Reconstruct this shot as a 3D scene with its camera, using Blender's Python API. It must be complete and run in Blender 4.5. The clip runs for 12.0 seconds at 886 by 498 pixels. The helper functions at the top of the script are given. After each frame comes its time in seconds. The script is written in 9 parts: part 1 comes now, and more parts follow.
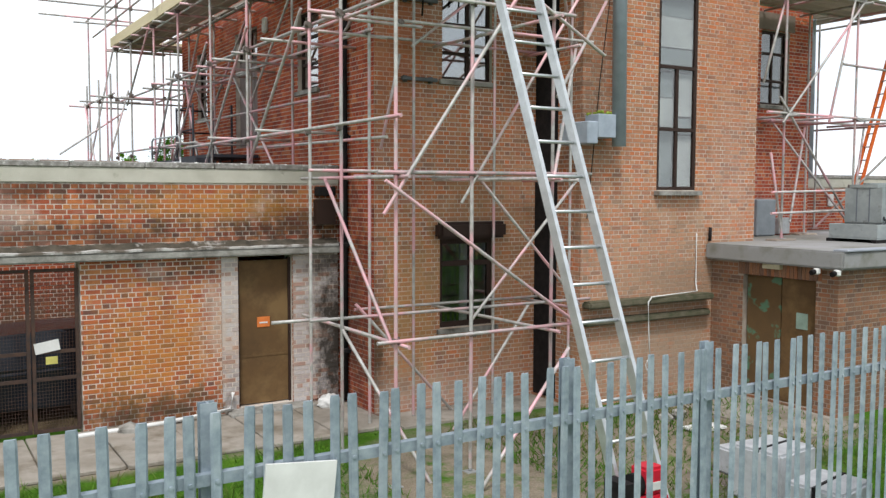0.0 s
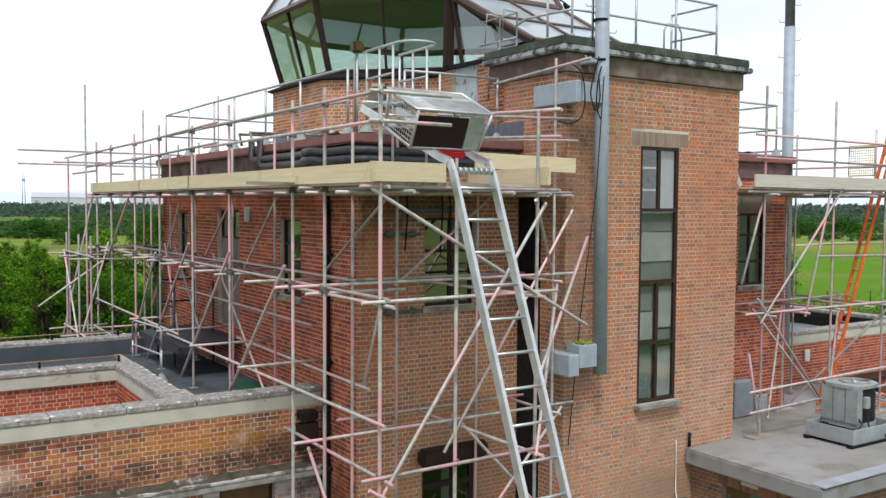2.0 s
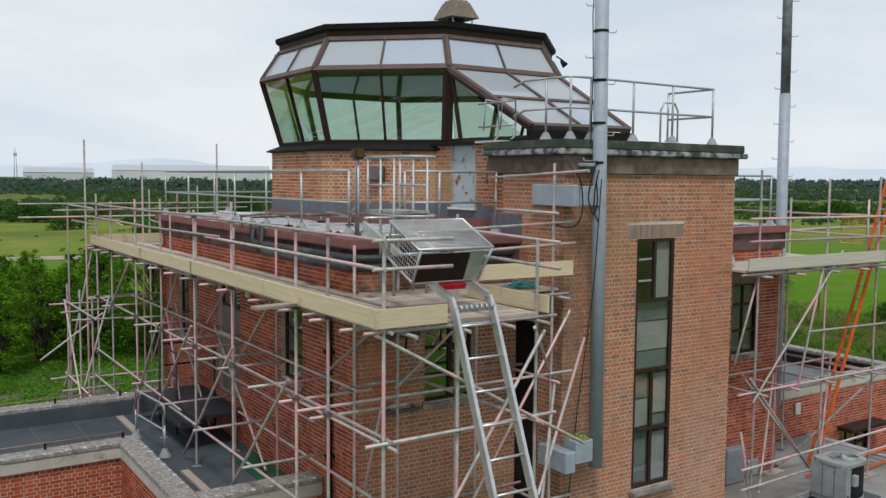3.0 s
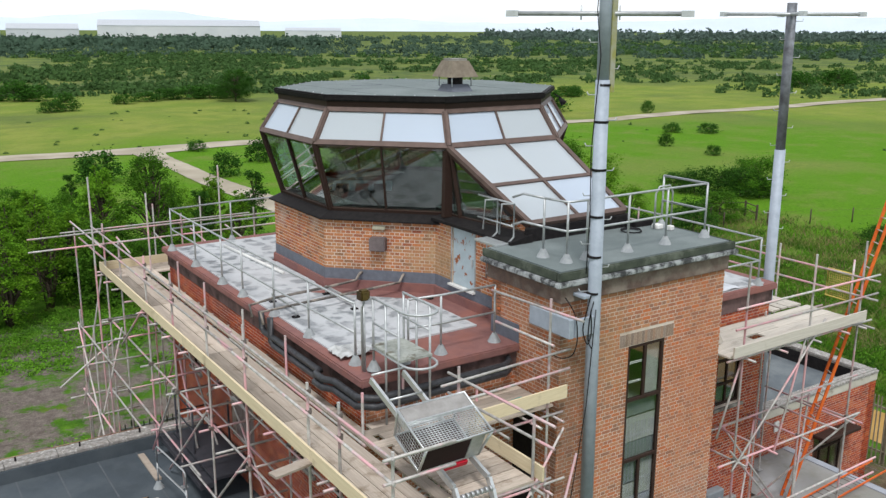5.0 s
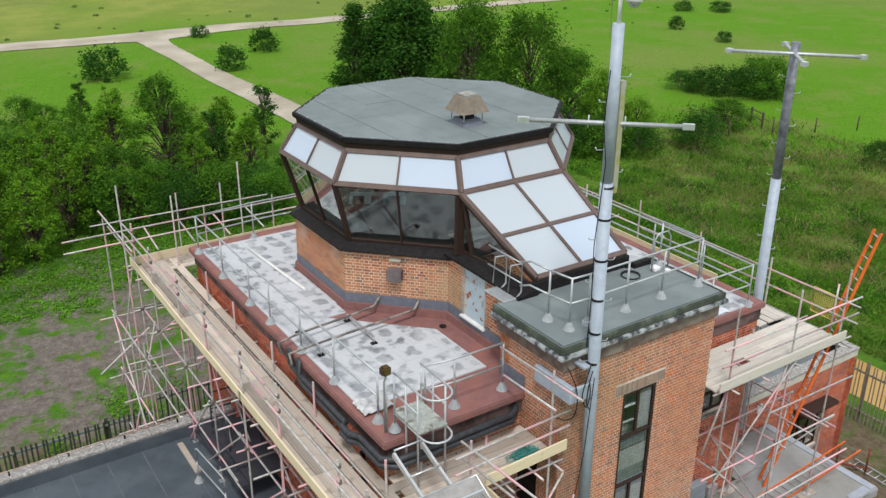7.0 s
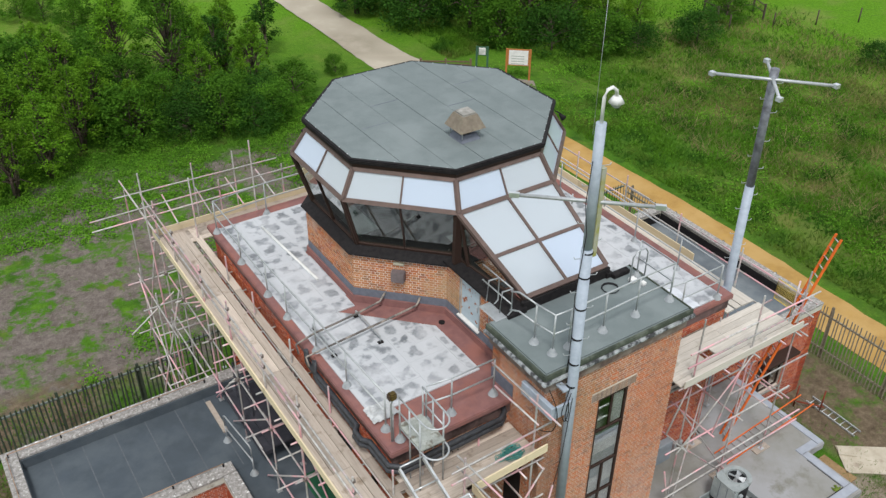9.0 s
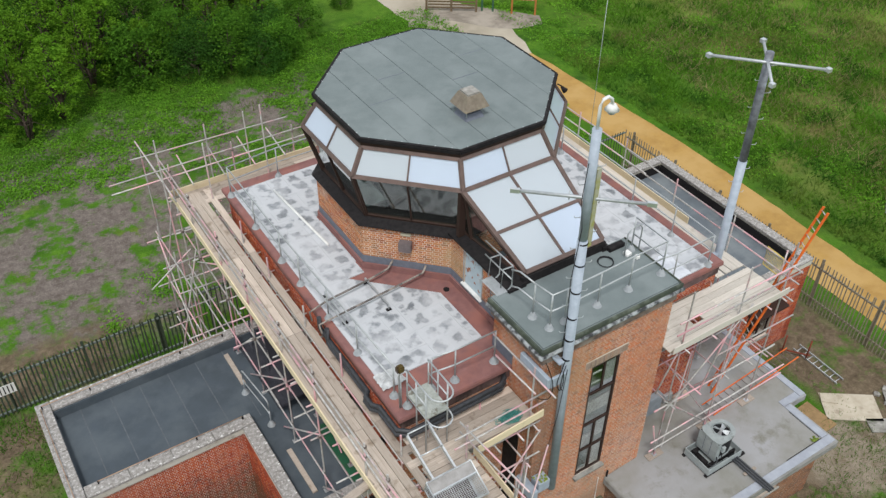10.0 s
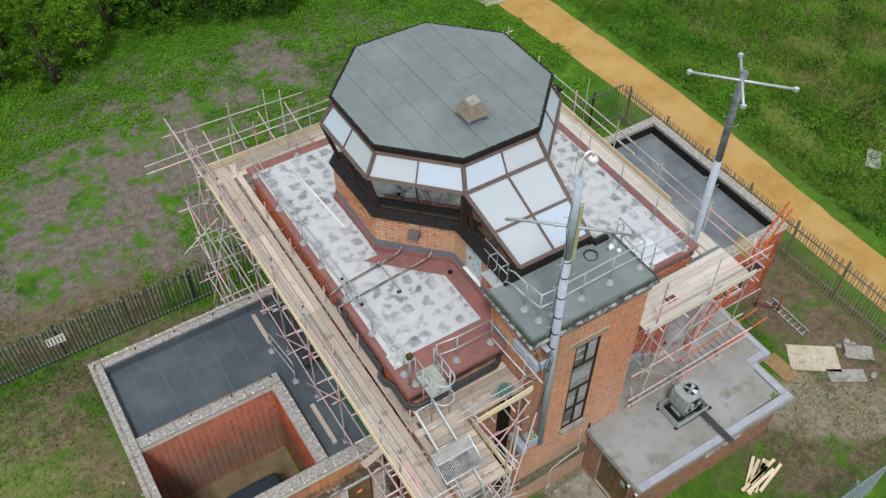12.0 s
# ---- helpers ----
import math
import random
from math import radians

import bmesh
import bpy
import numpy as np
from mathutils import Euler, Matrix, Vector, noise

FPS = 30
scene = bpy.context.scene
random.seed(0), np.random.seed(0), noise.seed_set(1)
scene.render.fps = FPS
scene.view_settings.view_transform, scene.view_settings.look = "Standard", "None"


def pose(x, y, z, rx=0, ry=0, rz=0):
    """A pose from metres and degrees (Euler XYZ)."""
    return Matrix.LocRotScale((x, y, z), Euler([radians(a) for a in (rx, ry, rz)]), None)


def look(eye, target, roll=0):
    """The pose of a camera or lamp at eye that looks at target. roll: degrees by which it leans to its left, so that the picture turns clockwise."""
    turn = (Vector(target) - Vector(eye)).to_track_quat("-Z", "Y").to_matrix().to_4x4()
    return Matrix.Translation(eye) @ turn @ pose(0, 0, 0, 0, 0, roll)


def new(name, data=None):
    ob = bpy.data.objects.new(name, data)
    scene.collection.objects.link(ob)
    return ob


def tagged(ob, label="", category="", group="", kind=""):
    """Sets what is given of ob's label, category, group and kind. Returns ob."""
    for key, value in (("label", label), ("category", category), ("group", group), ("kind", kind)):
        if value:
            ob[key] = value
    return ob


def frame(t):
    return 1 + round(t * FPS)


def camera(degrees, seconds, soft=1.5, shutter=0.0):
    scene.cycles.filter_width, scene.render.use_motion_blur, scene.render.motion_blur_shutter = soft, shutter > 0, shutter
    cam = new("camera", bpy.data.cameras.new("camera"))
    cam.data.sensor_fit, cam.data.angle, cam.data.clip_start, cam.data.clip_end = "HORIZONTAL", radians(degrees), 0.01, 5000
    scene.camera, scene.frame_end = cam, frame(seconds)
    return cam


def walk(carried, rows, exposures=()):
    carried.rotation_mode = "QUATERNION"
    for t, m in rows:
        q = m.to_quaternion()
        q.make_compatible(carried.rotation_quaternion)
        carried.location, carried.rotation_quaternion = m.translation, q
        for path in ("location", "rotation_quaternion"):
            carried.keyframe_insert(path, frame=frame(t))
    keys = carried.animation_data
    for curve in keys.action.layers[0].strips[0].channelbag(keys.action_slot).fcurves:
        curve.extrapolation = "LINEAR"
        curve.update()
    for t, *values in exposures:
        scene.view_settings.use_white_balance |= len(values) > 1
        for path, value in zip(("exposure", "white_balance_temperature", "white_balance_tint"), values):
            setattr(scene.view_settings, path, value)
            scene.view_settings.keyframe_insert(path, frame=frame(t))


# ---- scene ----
cam = camera(52.8, 12.0, soft=1.4)
PATH = [
    (0, (-6.39, -11.435, 3.669), (-5.347, -9.733, 3.537), 0.2),
    (0.5, (-6.355, -11.422, 4.465), (-5.31, -9.722, 4.331), 0.2),
    (1, (-6.434, -11.314, 5.281), (-5.365, -9.628, 5.167), 0.2),
    (1.5, (-6.367, -11.294, 6.198), (-5.292, -9.611, 6.093), 0.3),
    (2, (-6.385, -11.289, 7.19), (-5.302, -9.611, 7.091), 0.4),
    (2.5, (-6.559, -11.302, 8.119), (-5.463, -9.633, 8.012), 0.5),
    (3, (-6.545, -11.326, 9.288), (-5.452, -9.659, 9.13), 0.5),
    (3.5, (-6.603, -11.291, 10.348), (-5.506, -9.632, 10.135), 0.5),
    (5.5, (-6.647, -11.176, 15.204), (-5.589, -9.579, 14.631), 0.3),
    (6, (-6.756, -11.139, 16.272), (-5.713, -9.562, 15.62), 0.4),
    (6.5, (-6.814, -11.136, 17.276), (-5.787, -9.579, 16.553), 0.3),
    (8.5, (-6.777, -11.009, 21.85), (-5.831, -9.577, 20.824), 0.6),
    (9, (-6.755, -10.979, 23.052), (-5.839, -9.595, 21.936), 0.6),
    (9.5, (-6.736, -10.958, 24.021), (-5.856, -9.619, 22.825), 0.6),
    (10, (-6.76, -10.967, 25.126), (-5.919, -9.68, 23.847), 0.6),
    (10.5, (-6.764, -10.938, 26.201), (-5.959, -9.699, 24.853), 0.6),
    (11, (-6.825, -10.963, 27.273), (-6.051, -9.763, 25.873), 0.7),
    (11.5, (-6.917, -11.033, 28.303), (-6.161, -9.864, 26.868), 0.9),
    (12, (-6.799, -11.03, 29.497), (-6.066, -9.891, 28.026), 0.7),
]
walk(cam, [(t, look(eye, target, roll)) for t, eye, target, roll in PATH],
     exposures=[(0, 0.19), (1.5, 0.22), (2.0, 0.04), (2.5, -0.3), (3.0, -0.49), (3.5, -0.5), (5.0, -0.01), (6.0, 0.08), (8.5, 0.04), (12, -0.03)])

# ---- light ----
world = bpy.data.worlds.new("overcast_sky")
scene.world = world
world.use_nodes = True
wn, wl = world.node_tree.nodes, world.node_tree.links
sky = wn.new("ShaderNodeTexSky")
sky.sky_type, sky.sun_disc = "NISHITA", False
sky.sun_elevation, sky.sun_rotation = radians(52), radians(200)
sky.dust_density = 3.0
coord = wn.new("ShaderNodeTexCoord")
cloud = wn.new("ShaderNodeTexNoise")
cloud.inputs["Scale"].default_value, cloud.inputs["Detail"].default_value = 2.2, 5.0
squash = wn.new("ShaderNodeMapping")
squash.inputs["Scale"].default_value = (1.0, 1.0, 4.0)
wl.new(coord.outputs["Generated"], squash.inputs[0])
wl.new(squash.outputs[0], cloud.inputs[0])
ramp = wn.new("ShaderNodeValToRGB")
ramp.color_ramp.elements[0].position, ramp.color_ramp.elements[0].color = 0.34, (0.76, 0.85, 0.955, 1)
ramp.color_ramp.elements[1].position, ramp.color_ramp.elements[1].color = 0.56, (0.945, 0.985, 1.025, 1)
wl.new(cloud.outputs[0], ramp.inputs[0])
dim = wn.new("ShaderNodeMix")
dim.data_type, dim.blend_type = "RGBA", "MULTIPLY"
dim.inputs[0].default_value = 1.0
dim.inputs[7].default_value = (0.09, 0.09, 0.09, 1)
wl.new(sky.outputs[0], dim.inputs[6])
mixsky = wn.new("ShaderNodeMix")
mixsky.data_type = "RGBA"
mixsky.inputs[0].default_value = 0.9
wl.new(dim.outputs[2], mixsky.inputs[6])
wl.new(ramp.outputs[0], mixsky.inputs[7])
# a hazy sky: brightest low down, a little dimmer overhead
height = wn.new("ShaderNodeSeparateXYZ")
wl.new(coord.outputs["Generated"], height.inputs[0])
haze = wn.new("ShaderNodeMapRange")
for slot, value in ((1, 0.0), (2, 0.75), (3, 1.3), (4, 0.88)):
    haze.inputs[slot].default_value = value
wl.new(height.outputs[2], haze.inputs[0])
glow = wn.new("ShaderNodeVectorMath")
glow.operation = "SCALE"
wl.new(mixsky.outputs[2], glow.inputs[0])
wl.new(haze.outputs[0], glow.inputs["Scale"])
wl.new(glow.outputs[0], wn["Background"].inputs[0])
wn["Background"].inputs[1].default_value = 1.04

sun = new("sun", bpy.data.lights.new("sun", "SUN"))
sun.data.energy, sun.data.angle, sun.data.color = 2.55, radians(12), (1.0, 0.98, 0.96)
sun.matrix_world = look((-20, -30, 60), (0, 0, 0))


# ---- materials ----
def mat(name, color, rough=0.8, metal=0.0, color2=None, scale=6.0, detail=6.0, bump=0.0, bscale=60.0, spread=(0.35, 0.65), stain=None, stain_scale=0.7, stain_spread=(0.45, 0.62), island=0.0, rand=0.0, spec=0.14):
    """A weathered surface: two mottled tones, an optional larger stain, fine relief, and piece-to-piece variation."""
    m = bpy.data.materials.new(name)
    m.use_nodes = True
    n, l = m.node_tree.nodes, m.node_tree.links
    b = n["Principled BSDF"]
    b.inputs["Roughness"].default_value, b.inputs["Metallic"].default_value = rough, metal
    b.inputs["Specular IOR Level"].default_value = spec
    geo = n.new("ShaderNodeNewGeometry")
    c2 = color2 or tuple(c * 0.75 for c in color)

    def noise_ramp(sc, lo, hi, det):
        t = n.new("ShaderNodeTexNoise")
        t.inputs["Scale"].default_value, t.inputs["Detail"].default_value, t.inputs["Roughness"].default_value = sc, det, 0.62
        l.new(geo.outputs["Position"], t.inputs["Vector"])
        r = n.new("ShaderNodeMapRange")
        r.inputs[1].default_value, r.inputs[2].default_value = lo, hi
        l.new(t.outputs[0], r.inputs[0])
        return r.outputs[0]

    def mix(fac, a, c, kind="MIX"):
        x = n.new("ShaderNodeMix")
        x.data_type, x.blend_type = "RGBA", kind
        for value, slot in ((fac, 0), (a, 6), (c, 7)):
            if isinstance(value, (int, float)):
                x.inputs[slot].default_value = value
            elif isinstance(value, tuple):
                x.inputs[slot].default_value = (*value[:3], 1)
            else:
                l.new(value, x.inputs[slot])
        return x.outputs[2]

    out = mix(noise_ramp(scale, *spread, detail), color, c2)
    if stain:
        out = mix(noise_ramp(stain_scale, *stain_spread, 5.0), out, stain)
    for amount, make in ((island, "island"), (rand, "object")):
        if amount:
            if make == "island":
                src = geo.outputs["Random Per Island"]
            else:
                src = n.new("ShaderNodeObjectInfo").outputs["Random"]
            r = n.new("ShaderNodeMapRange")
            r.inputs[3].default_value, r.inputs[4].default_value = 1 - amount, 1 + amount * 0.6
            l.new(src, r.inputs[0])
            hsv = n.new("ShaderNodeHueSaturation")
            l.new(r.outputs[0], hsv.inputs["Value"])
            l.new(out, hsv.inputs["Color"])
            out = hsv.outputs[0]
    l.new(out, b.inputs["Base Color"])
    if bump:
        t = n.new("ShaderNodeTexNoise")
        t.inputs["Scale"].default_value, t.inputs["Detail"].default_value = bscale, 6.0
        l.new(geo.outputs["Position"], t.inputs["Vector"])
        bp = n.new("ShaderNodeBump")
        bp.inputs["Strength"].default_value, bp.inputs["Distance"].default_value = bump, 0.02
        l.new(t.outputs[0], bp.inputs["Height"])
        l.new(bp.outputs[0], b.inputs["Normal"])
    return m


def brick_mat(name, tones, dirt, whiten=0.0, by="island", soot=0.25):
    """Fired clay bricks: a palette picked brick by brick, grime in broad patches and lime bloom."""
    m = bpy.data.materials.new(name)
    m.use_nodes = True
    n, l = m.node_tree.nodes, m.node_tree.links
    b = n["Principled BSDF"]
    b.inputs["Roughness"].default_value = 0.9
    b.inputs["Specular IOR Level"].default_value = 0.08
    geo = n.new("ShaderNodeNewGeometry")
    pick = geo.outputs["Random Per Island"] if by == "island" else n.new("ShaderNodeObjectInfo").outputs["Random"]
    r = n.new("ShaderNodeValToRGB")
    r.color_ramp.interpolation = "CONSTANT"
    el = r.color_ramp.elements
    while len(el) < len(tones):
        el.new(0.5)
    for k, c in enumerate(tones):
        el[k].position, el[k].color = k / len(tones), (*c, 1)
    l.new(pick, r.inputs[0])
    out = r.outputs[0]
    for sc, lo, hi, col, amount in ((30.0, 0.3, 0.75, tuple(0.5 * c for c in tones[0]), 0.4), (0.55, 0.48, 0.70, dirt, 0.5), (1.1, 0.60, 0.72, (0.62, 0.58, 0.53), whiten), (1.7, 0.53, 0.70, (0.075, 0.055, 0.042), soot)):
        if not amount:
            continue
        t = n.new("ShaderNodeTexNoise")
        t.inputs["Scale"].default_value, t.inputs["Detail"].default_value = sc, 5.0
        l.new(geo.outputs["Position"], t.inputs["Vector"])
        q = n.new("ShaderNodeMapRange")
        q.inputs[1].default_value, q.inputs[2].default_value, q.inputs[4].default_value = lo, hi, amount
        l.new(t.outputs[0], q.inputs[0])
        x = n.new("ShaderNodeMix")
        x.data_type = "RGBA"
        l.new(q.outputs[0], x.inputs[0])
        l.new(out, x.inputs[6])
        x.inputs[7].default_value = (*col, 1)
        out = x.outputs[2]
    l.new(out, b.inputs["Base Color"])
    t = n.new("ShaderNodeTexNoise")
    t.inputs["Scale"].default_value, t.inputs["Detail"].default_value = 90.0, 4.0
    l.new(geo.outputs["Position"], t.inputs["Vector"])
    bp = n.new("ShaderNodeBump")
    bp.inputs["Strength"].default_value, bp.inputs["Distance"].default_value = 0.5, 0.01
    l.new(t.outputs[0], bp.inputs["Height"])
    l.new(bp.outputs[0], b.inputs["Normal"])
    return m


MORTAR = mat("lime_mortar", (0.70, 0.63, 0.56), 0.95, color2=(0.55, 0.48, 0.42), scale=3.0, bump=0.4, stain=(0.36, 0.31, 0.26), stain_scale=0.6, stain_spread=(0.56, 0.72))
MORTAR_GREY = mat("grey_brown_mortar", (0.40, 0.34, 0.285), 0.95, color2=(0.27, 0.225, 0.185), scale=3.0, bump=0.4)
MORTAR_DARK = mat("sooty_mortar", (0.60, 0.52, 0.45), 0.95, color2=(0.42, 0.35, 0.30), scale=3.0, bump=0.4)
ORANGES = [(0.46, 0.14, 0.06), (0.54, 0.19, 0.075), (0.38, 0.10, 0.055), (0.54, 0.23, 0.09), (0.15, 0.08, 0.065), (0.48, 0.16, 0.08), (0.33, 0.13, 0.08), (0.44, 0.13, 0.06), (0.50, 0.20, 0.08), (0.38, 0.11, 0.06)]
BRICK_ORANGE = brick_mat("orange_brick", ORANGES, (0.20, 0.10, 0.065), 0.35, soot=0.75)
BRICK_RED = brick_mat("red_brick", [(0.45, 0.095, 0.045), (0.54, 0.135, 0.058), (0.33, 0.062, 0.036), (0.56, 0.175, 0.075), (0.28, 0.07, 0.045), (0.49, 0.11, 0.05), (0.36, 0.075, 0.042), (0.46, 0.095, 0.045)], (0.22, 0.08, 0.058), soot=0.3)
BRICK_BUFF = brick_mat("brown_brick", [(0.508, 0.231, 0.122), (0.549, 0.196, 0.091), (0.458, 0.200, 0.118), (0.538, 0.260, 0.144), (0.580, 0.181, 0.074), (0.316, 0.162, 0.113), (0.488, 0.212, 0.118), (0.407, 0.171, 0.107), (0.508, 0.215, 0.118)], (0.33, 0.19, 0.11), 0.1, soot=0.3)
BRICK_CAB = brick_mat("tan_orange_cab_brick", [(0.504, 0.218, 0.097), (0.543, 0.201, 0.083), (0.456, 0.184, 0.092), (0.533, 0.244, 0.115), (0.563, 0.184, 0.069), (0.388, 0.154, 0.083), (0.504, 0.223, 0.110), (0.330, 0.101, 0.060), (0.456, 0.143, 0.064), (0.252, 0.120, 0.074)], (0.44, 0.27, 0.14), 0.25, soot=0.25)
BRICK_LOOSE = brick_mat("orange_brick_single", ORANGES, (0.40, 0.20, 0.05), 0.25, by="object", soot=0.5)
BRICK_DULL = brick_mat("dull_brown_brick", [(0.296, 0.158, 0.097), (0.336, 0.145, 0.078), (0.248, 0.141, 0.092), (0.352, 0.176, 0.097), (0.192, 0.114, 0.083), (0.304, 0.154, 0.092)], (0.22, 0.135, 0.085), 0.1, soot=0.3)
LIMED = brick_mat("limewashed_brick", [(0.60, 0.55, 0.54), (0.64, 0.60, 0.59), (0.50, 0.42, 0.40), (0.48, 0.27, 0.20), (0.62, 0.57, 0.55)], (0.34, 0.28, 0.25), 0.3, soot=0.5)
# ragged stains and painted yard shade on the walls: where, how wide, colour, strength
ALGAE_SHADE, SOOTY, RUSTY, BLOOM = (0.045, 0.042, 0.026), (0.032, 0.026, 0.02), (0.52, 0.245, 0.035), (0.56, 0.52, 0.48)
WING_STAINS = [
    ((-3.0, 2.5, 1.15), (1.35, 0.5, 1.05), (0.46, 0.20, 0.035), 0.5),
    ((-2.05, 2.5, 1.6), (0.32, 0.5, 1.0), BLOOM, 0.42),
    ((-3.0, 2.5, 0.22), (1.5, 0.5, 0.36), ALGAE_SHADE, 0.7),
    ((-0.7, 2.5, 3.1), (1.2, 0.5, 0.45), SOOTY, 0.7),
    ((-4.4, 2.5, 2.98), (3.6, 0.5, 0.26), SOOTY, 0.6),
    ((-5.2, 2.5, 3.72), (2.6, 0.5, 0.26), SOOTY, 0.6),
    ((-1.9, 2.5, 3.45), (1.6, 0.5, 0.3), RUSTY, 0.4),
    ((-0.02, 2.5, 1.1), (0.42, 0.5, 2.0), SOOTY, 0.92),
]
TOWER_STAINS = [
    ((0.75, 1.25, 1.7), (0.75, 0.5, 1.5), (0.44, 0.26, 0.09), 0.5),
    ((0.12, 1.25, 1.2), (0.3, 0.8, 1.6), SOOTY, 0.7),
    ((0.55, 1.25, 6.2), (0.6, 0.5, 2.2), (0.40, 0.13, 0.06), 0.55),
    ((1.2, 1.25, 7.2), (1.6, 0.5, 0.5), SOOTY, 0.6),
    ((1.7, 1.25, 0.25), (2.2, 0.5, 0.5), BLOOM, 0.35),
    ((5.2, 0.0, 0.55), (2.3, 0.4, 0.8), (0.33, 0.27, 0.22), 0.6),
    ((5.6, 0.0, 2.1), (1.4, 0.4, 0.5), (0.16, 0.11, 0.08), 0.5),
    ((3.9, 4.3, 9.1), (1.3, 1.3, 0.75), (0.40, 0.28, 0.16), 0.65),
    ((4.1, 4.4, 8.7), (0.35, 0.5, 0.8), SOOTY, 0.6),
    ((6.9, 0.0, 4.2), (0.7, 0.4, 1.6), BLOOM, 0.12),
    ((5.4, 0.0, 1.6), (3.6, 0.4, 2.6), (0.41, 0.305, 0.21), 0.5),
    ((2.2, 1.25, 2.2), (1.6, 0.4, 2.6), (0.36, 0.23, 0.12), 0.5),
    ((3.5, 0.0, 6.0), (0.5, 0.4, 4.0), (0.17, 0.125, 0.09), 0.5),
    ((6.9, 0.0, 7.2), (1.0, 0.4, 3.0), (0.46, 0.16, 0.08), 0.3),
    ((4.4, 0.0, 8.3), (1.1, 0.4, 1.2), (0.30, 0.20, 0.10), 0.35),
]
# yard wall entries paint grime plus the yard's shade low, brighter orange above
FLANK = [((0.1, 1.95, 1.6), (0.5, 1.0, 2.3), SOOTY, 0.6), ((-2.4, 4.8, 1.2), (0.4, 3.0, 1.4), ALGAE_SHADE, 0.5), ((-5.0, 6.5, 0.9), (4.2, 0.4, 1.5), (0.15, 0.10, 0.062), 0.85), ((-2.4, 4.6, 0.8), (0.4, 3.2, 1.7), (0.15, 0.10, 0.062), 0.8), ((-4.7, 6.5, 3.3), (3.4, 0.4, 0.7), (0.52, 0.12, 0.04), 0.45)]


def weather_and_shade(m, spots=WING_STAINS + TOWER_STAINS):
    n, l = m.node_tree.nodes, m.node_tree.links
    b = n["Principled BSDF"]
    out = b.inputs["Base Color"].links[0].from_socket
    geo = n.new("ShaderNodeNewGeometry")
    size = n.new("ShaderNodeVectorMath"); size.operation = "MULTIPLY"
    l.new(geo.outputs["Position"], size.inputs[0]); size.inputs[1].default_value = (6.0, 6.0, 4.2)
    t = n.new("ShaderNodeTexNoise")
    t.inputs["Scale"].default_value, t.inputs["Detail"].default_value, t.inputs["Roughness"].default_value = 1.0, 8.0, 0.7
    l.new(size.outputs[0], t.inputs["Vector"])
    for where, wide, colour, strength in spots:
        s = n.new("ShaderNodeVectorMath"); s.operation = "SUBTRACT"
        l.new(geo.outputs["Position"], s.inputs[0]); s.inputs[1].default_value = where
        q = n.new("ShaderNodeVectorMath"); q.operation = "DIVIDE"
        l.new(s.outputs[0], q.inputs[0]); q.inputs[1].default_value = wide
        d = n.new("ShaderNodeVectorMath"); d.operation = "LENGTH"
        l.new(q.outputs[0], d.inputs[0])
        a = n.new("ShaderNodeMath"); a.operation = "MULTIPLY_ADD"
        l.new(t.outputs[0], a.inputs[0]); a.inputs[1].default_value = 3.0; l.new(d.outputs["Value"], a.inputs[2])
        r = n.new("ShaderNodeMapRange")
        for slot, value in ((1, 1.75), (2, 2.6), (3, strength), (4, 0.0)):
            r.inputs[slot].default_value = value
        l.new(a.outputs[0], r.inputs[0])
        x = n.new("ShaderNodeMix"); x.data_type = "RGBA"
        l.new(r.outputs[0], x.inputs[0]); l.new(out, x.inputs[6]); x.inputs[7].default_value = (*colour, 1)
        out = x.outputs[2]
    l.new(out, b.inputs["Base Color"])


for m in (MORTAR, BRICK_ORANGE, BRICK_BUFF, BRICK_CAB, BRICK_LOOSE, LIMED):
    weather_and_shade(m)
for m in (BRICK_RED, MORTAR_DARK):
    weather_and_shade(m, FLANK)
CONCRETE = mat("weathered_concrete", (0.36, 0.35, 0.32), 0.9, color2=(0.22, 0.21, 0.19), scale=5.0, bump=0.5, bscale=40, stain=(0.07, 0.065, 0.055), stain_scale=2.2, stain_spread=(0.5, 0.7))
COPING = mat("lichened_coping", (0.36, 0.345, 0.33), 0.92, color2=(0.20, 0.185, 0.17), scale=10.0, bump=0.6, bscale=50, stain=(0.56, 0.55, 0.52), stain_scale=13.0, stain_spread=(0.56, 0.66))
FELT = mat("grey_roofing_felt", (0.074, 0.09, 0.106), 0.9, spec=0.05, color2=(0.065, 0.079, 0.091), scale=1.5, bump=0.3, bscale=120, stain=(0.092, 0.109, 0.123), stain_scale=0.7)
FELT_GREEN = mat("green_grey_felt", (0.165, 0.195, 0.195), 0.85, color2=(0.145, 0.172, 0.172), scale=2.0, bump=0.35, bscale=150, stain=(0.19, 0.22, 0.22), stain_scale=0.6)
ASPHALT_RED = mat("red_asphalt_kerb", (0.25, 0.125, 0.115), 0.85, color2=(0.19, 0.095, 0.09), scale=3.0, bump=0.3, bscale=70, stain=(0.27, 0.12, 0.1), stain_scale=1.1)
TILE_GREY = mat("worn_promenade_tile", (0.28, 0.295, 0.31), 0.85, color2=(0.19, 0.205, 0.22), scale=5.0, detail=4.0, bump=0.3, bscale=80, spread=(0.42, 0.6), stain=(0.44, 0.45, 0.47), stain_scale=0.8, rand=0.22)


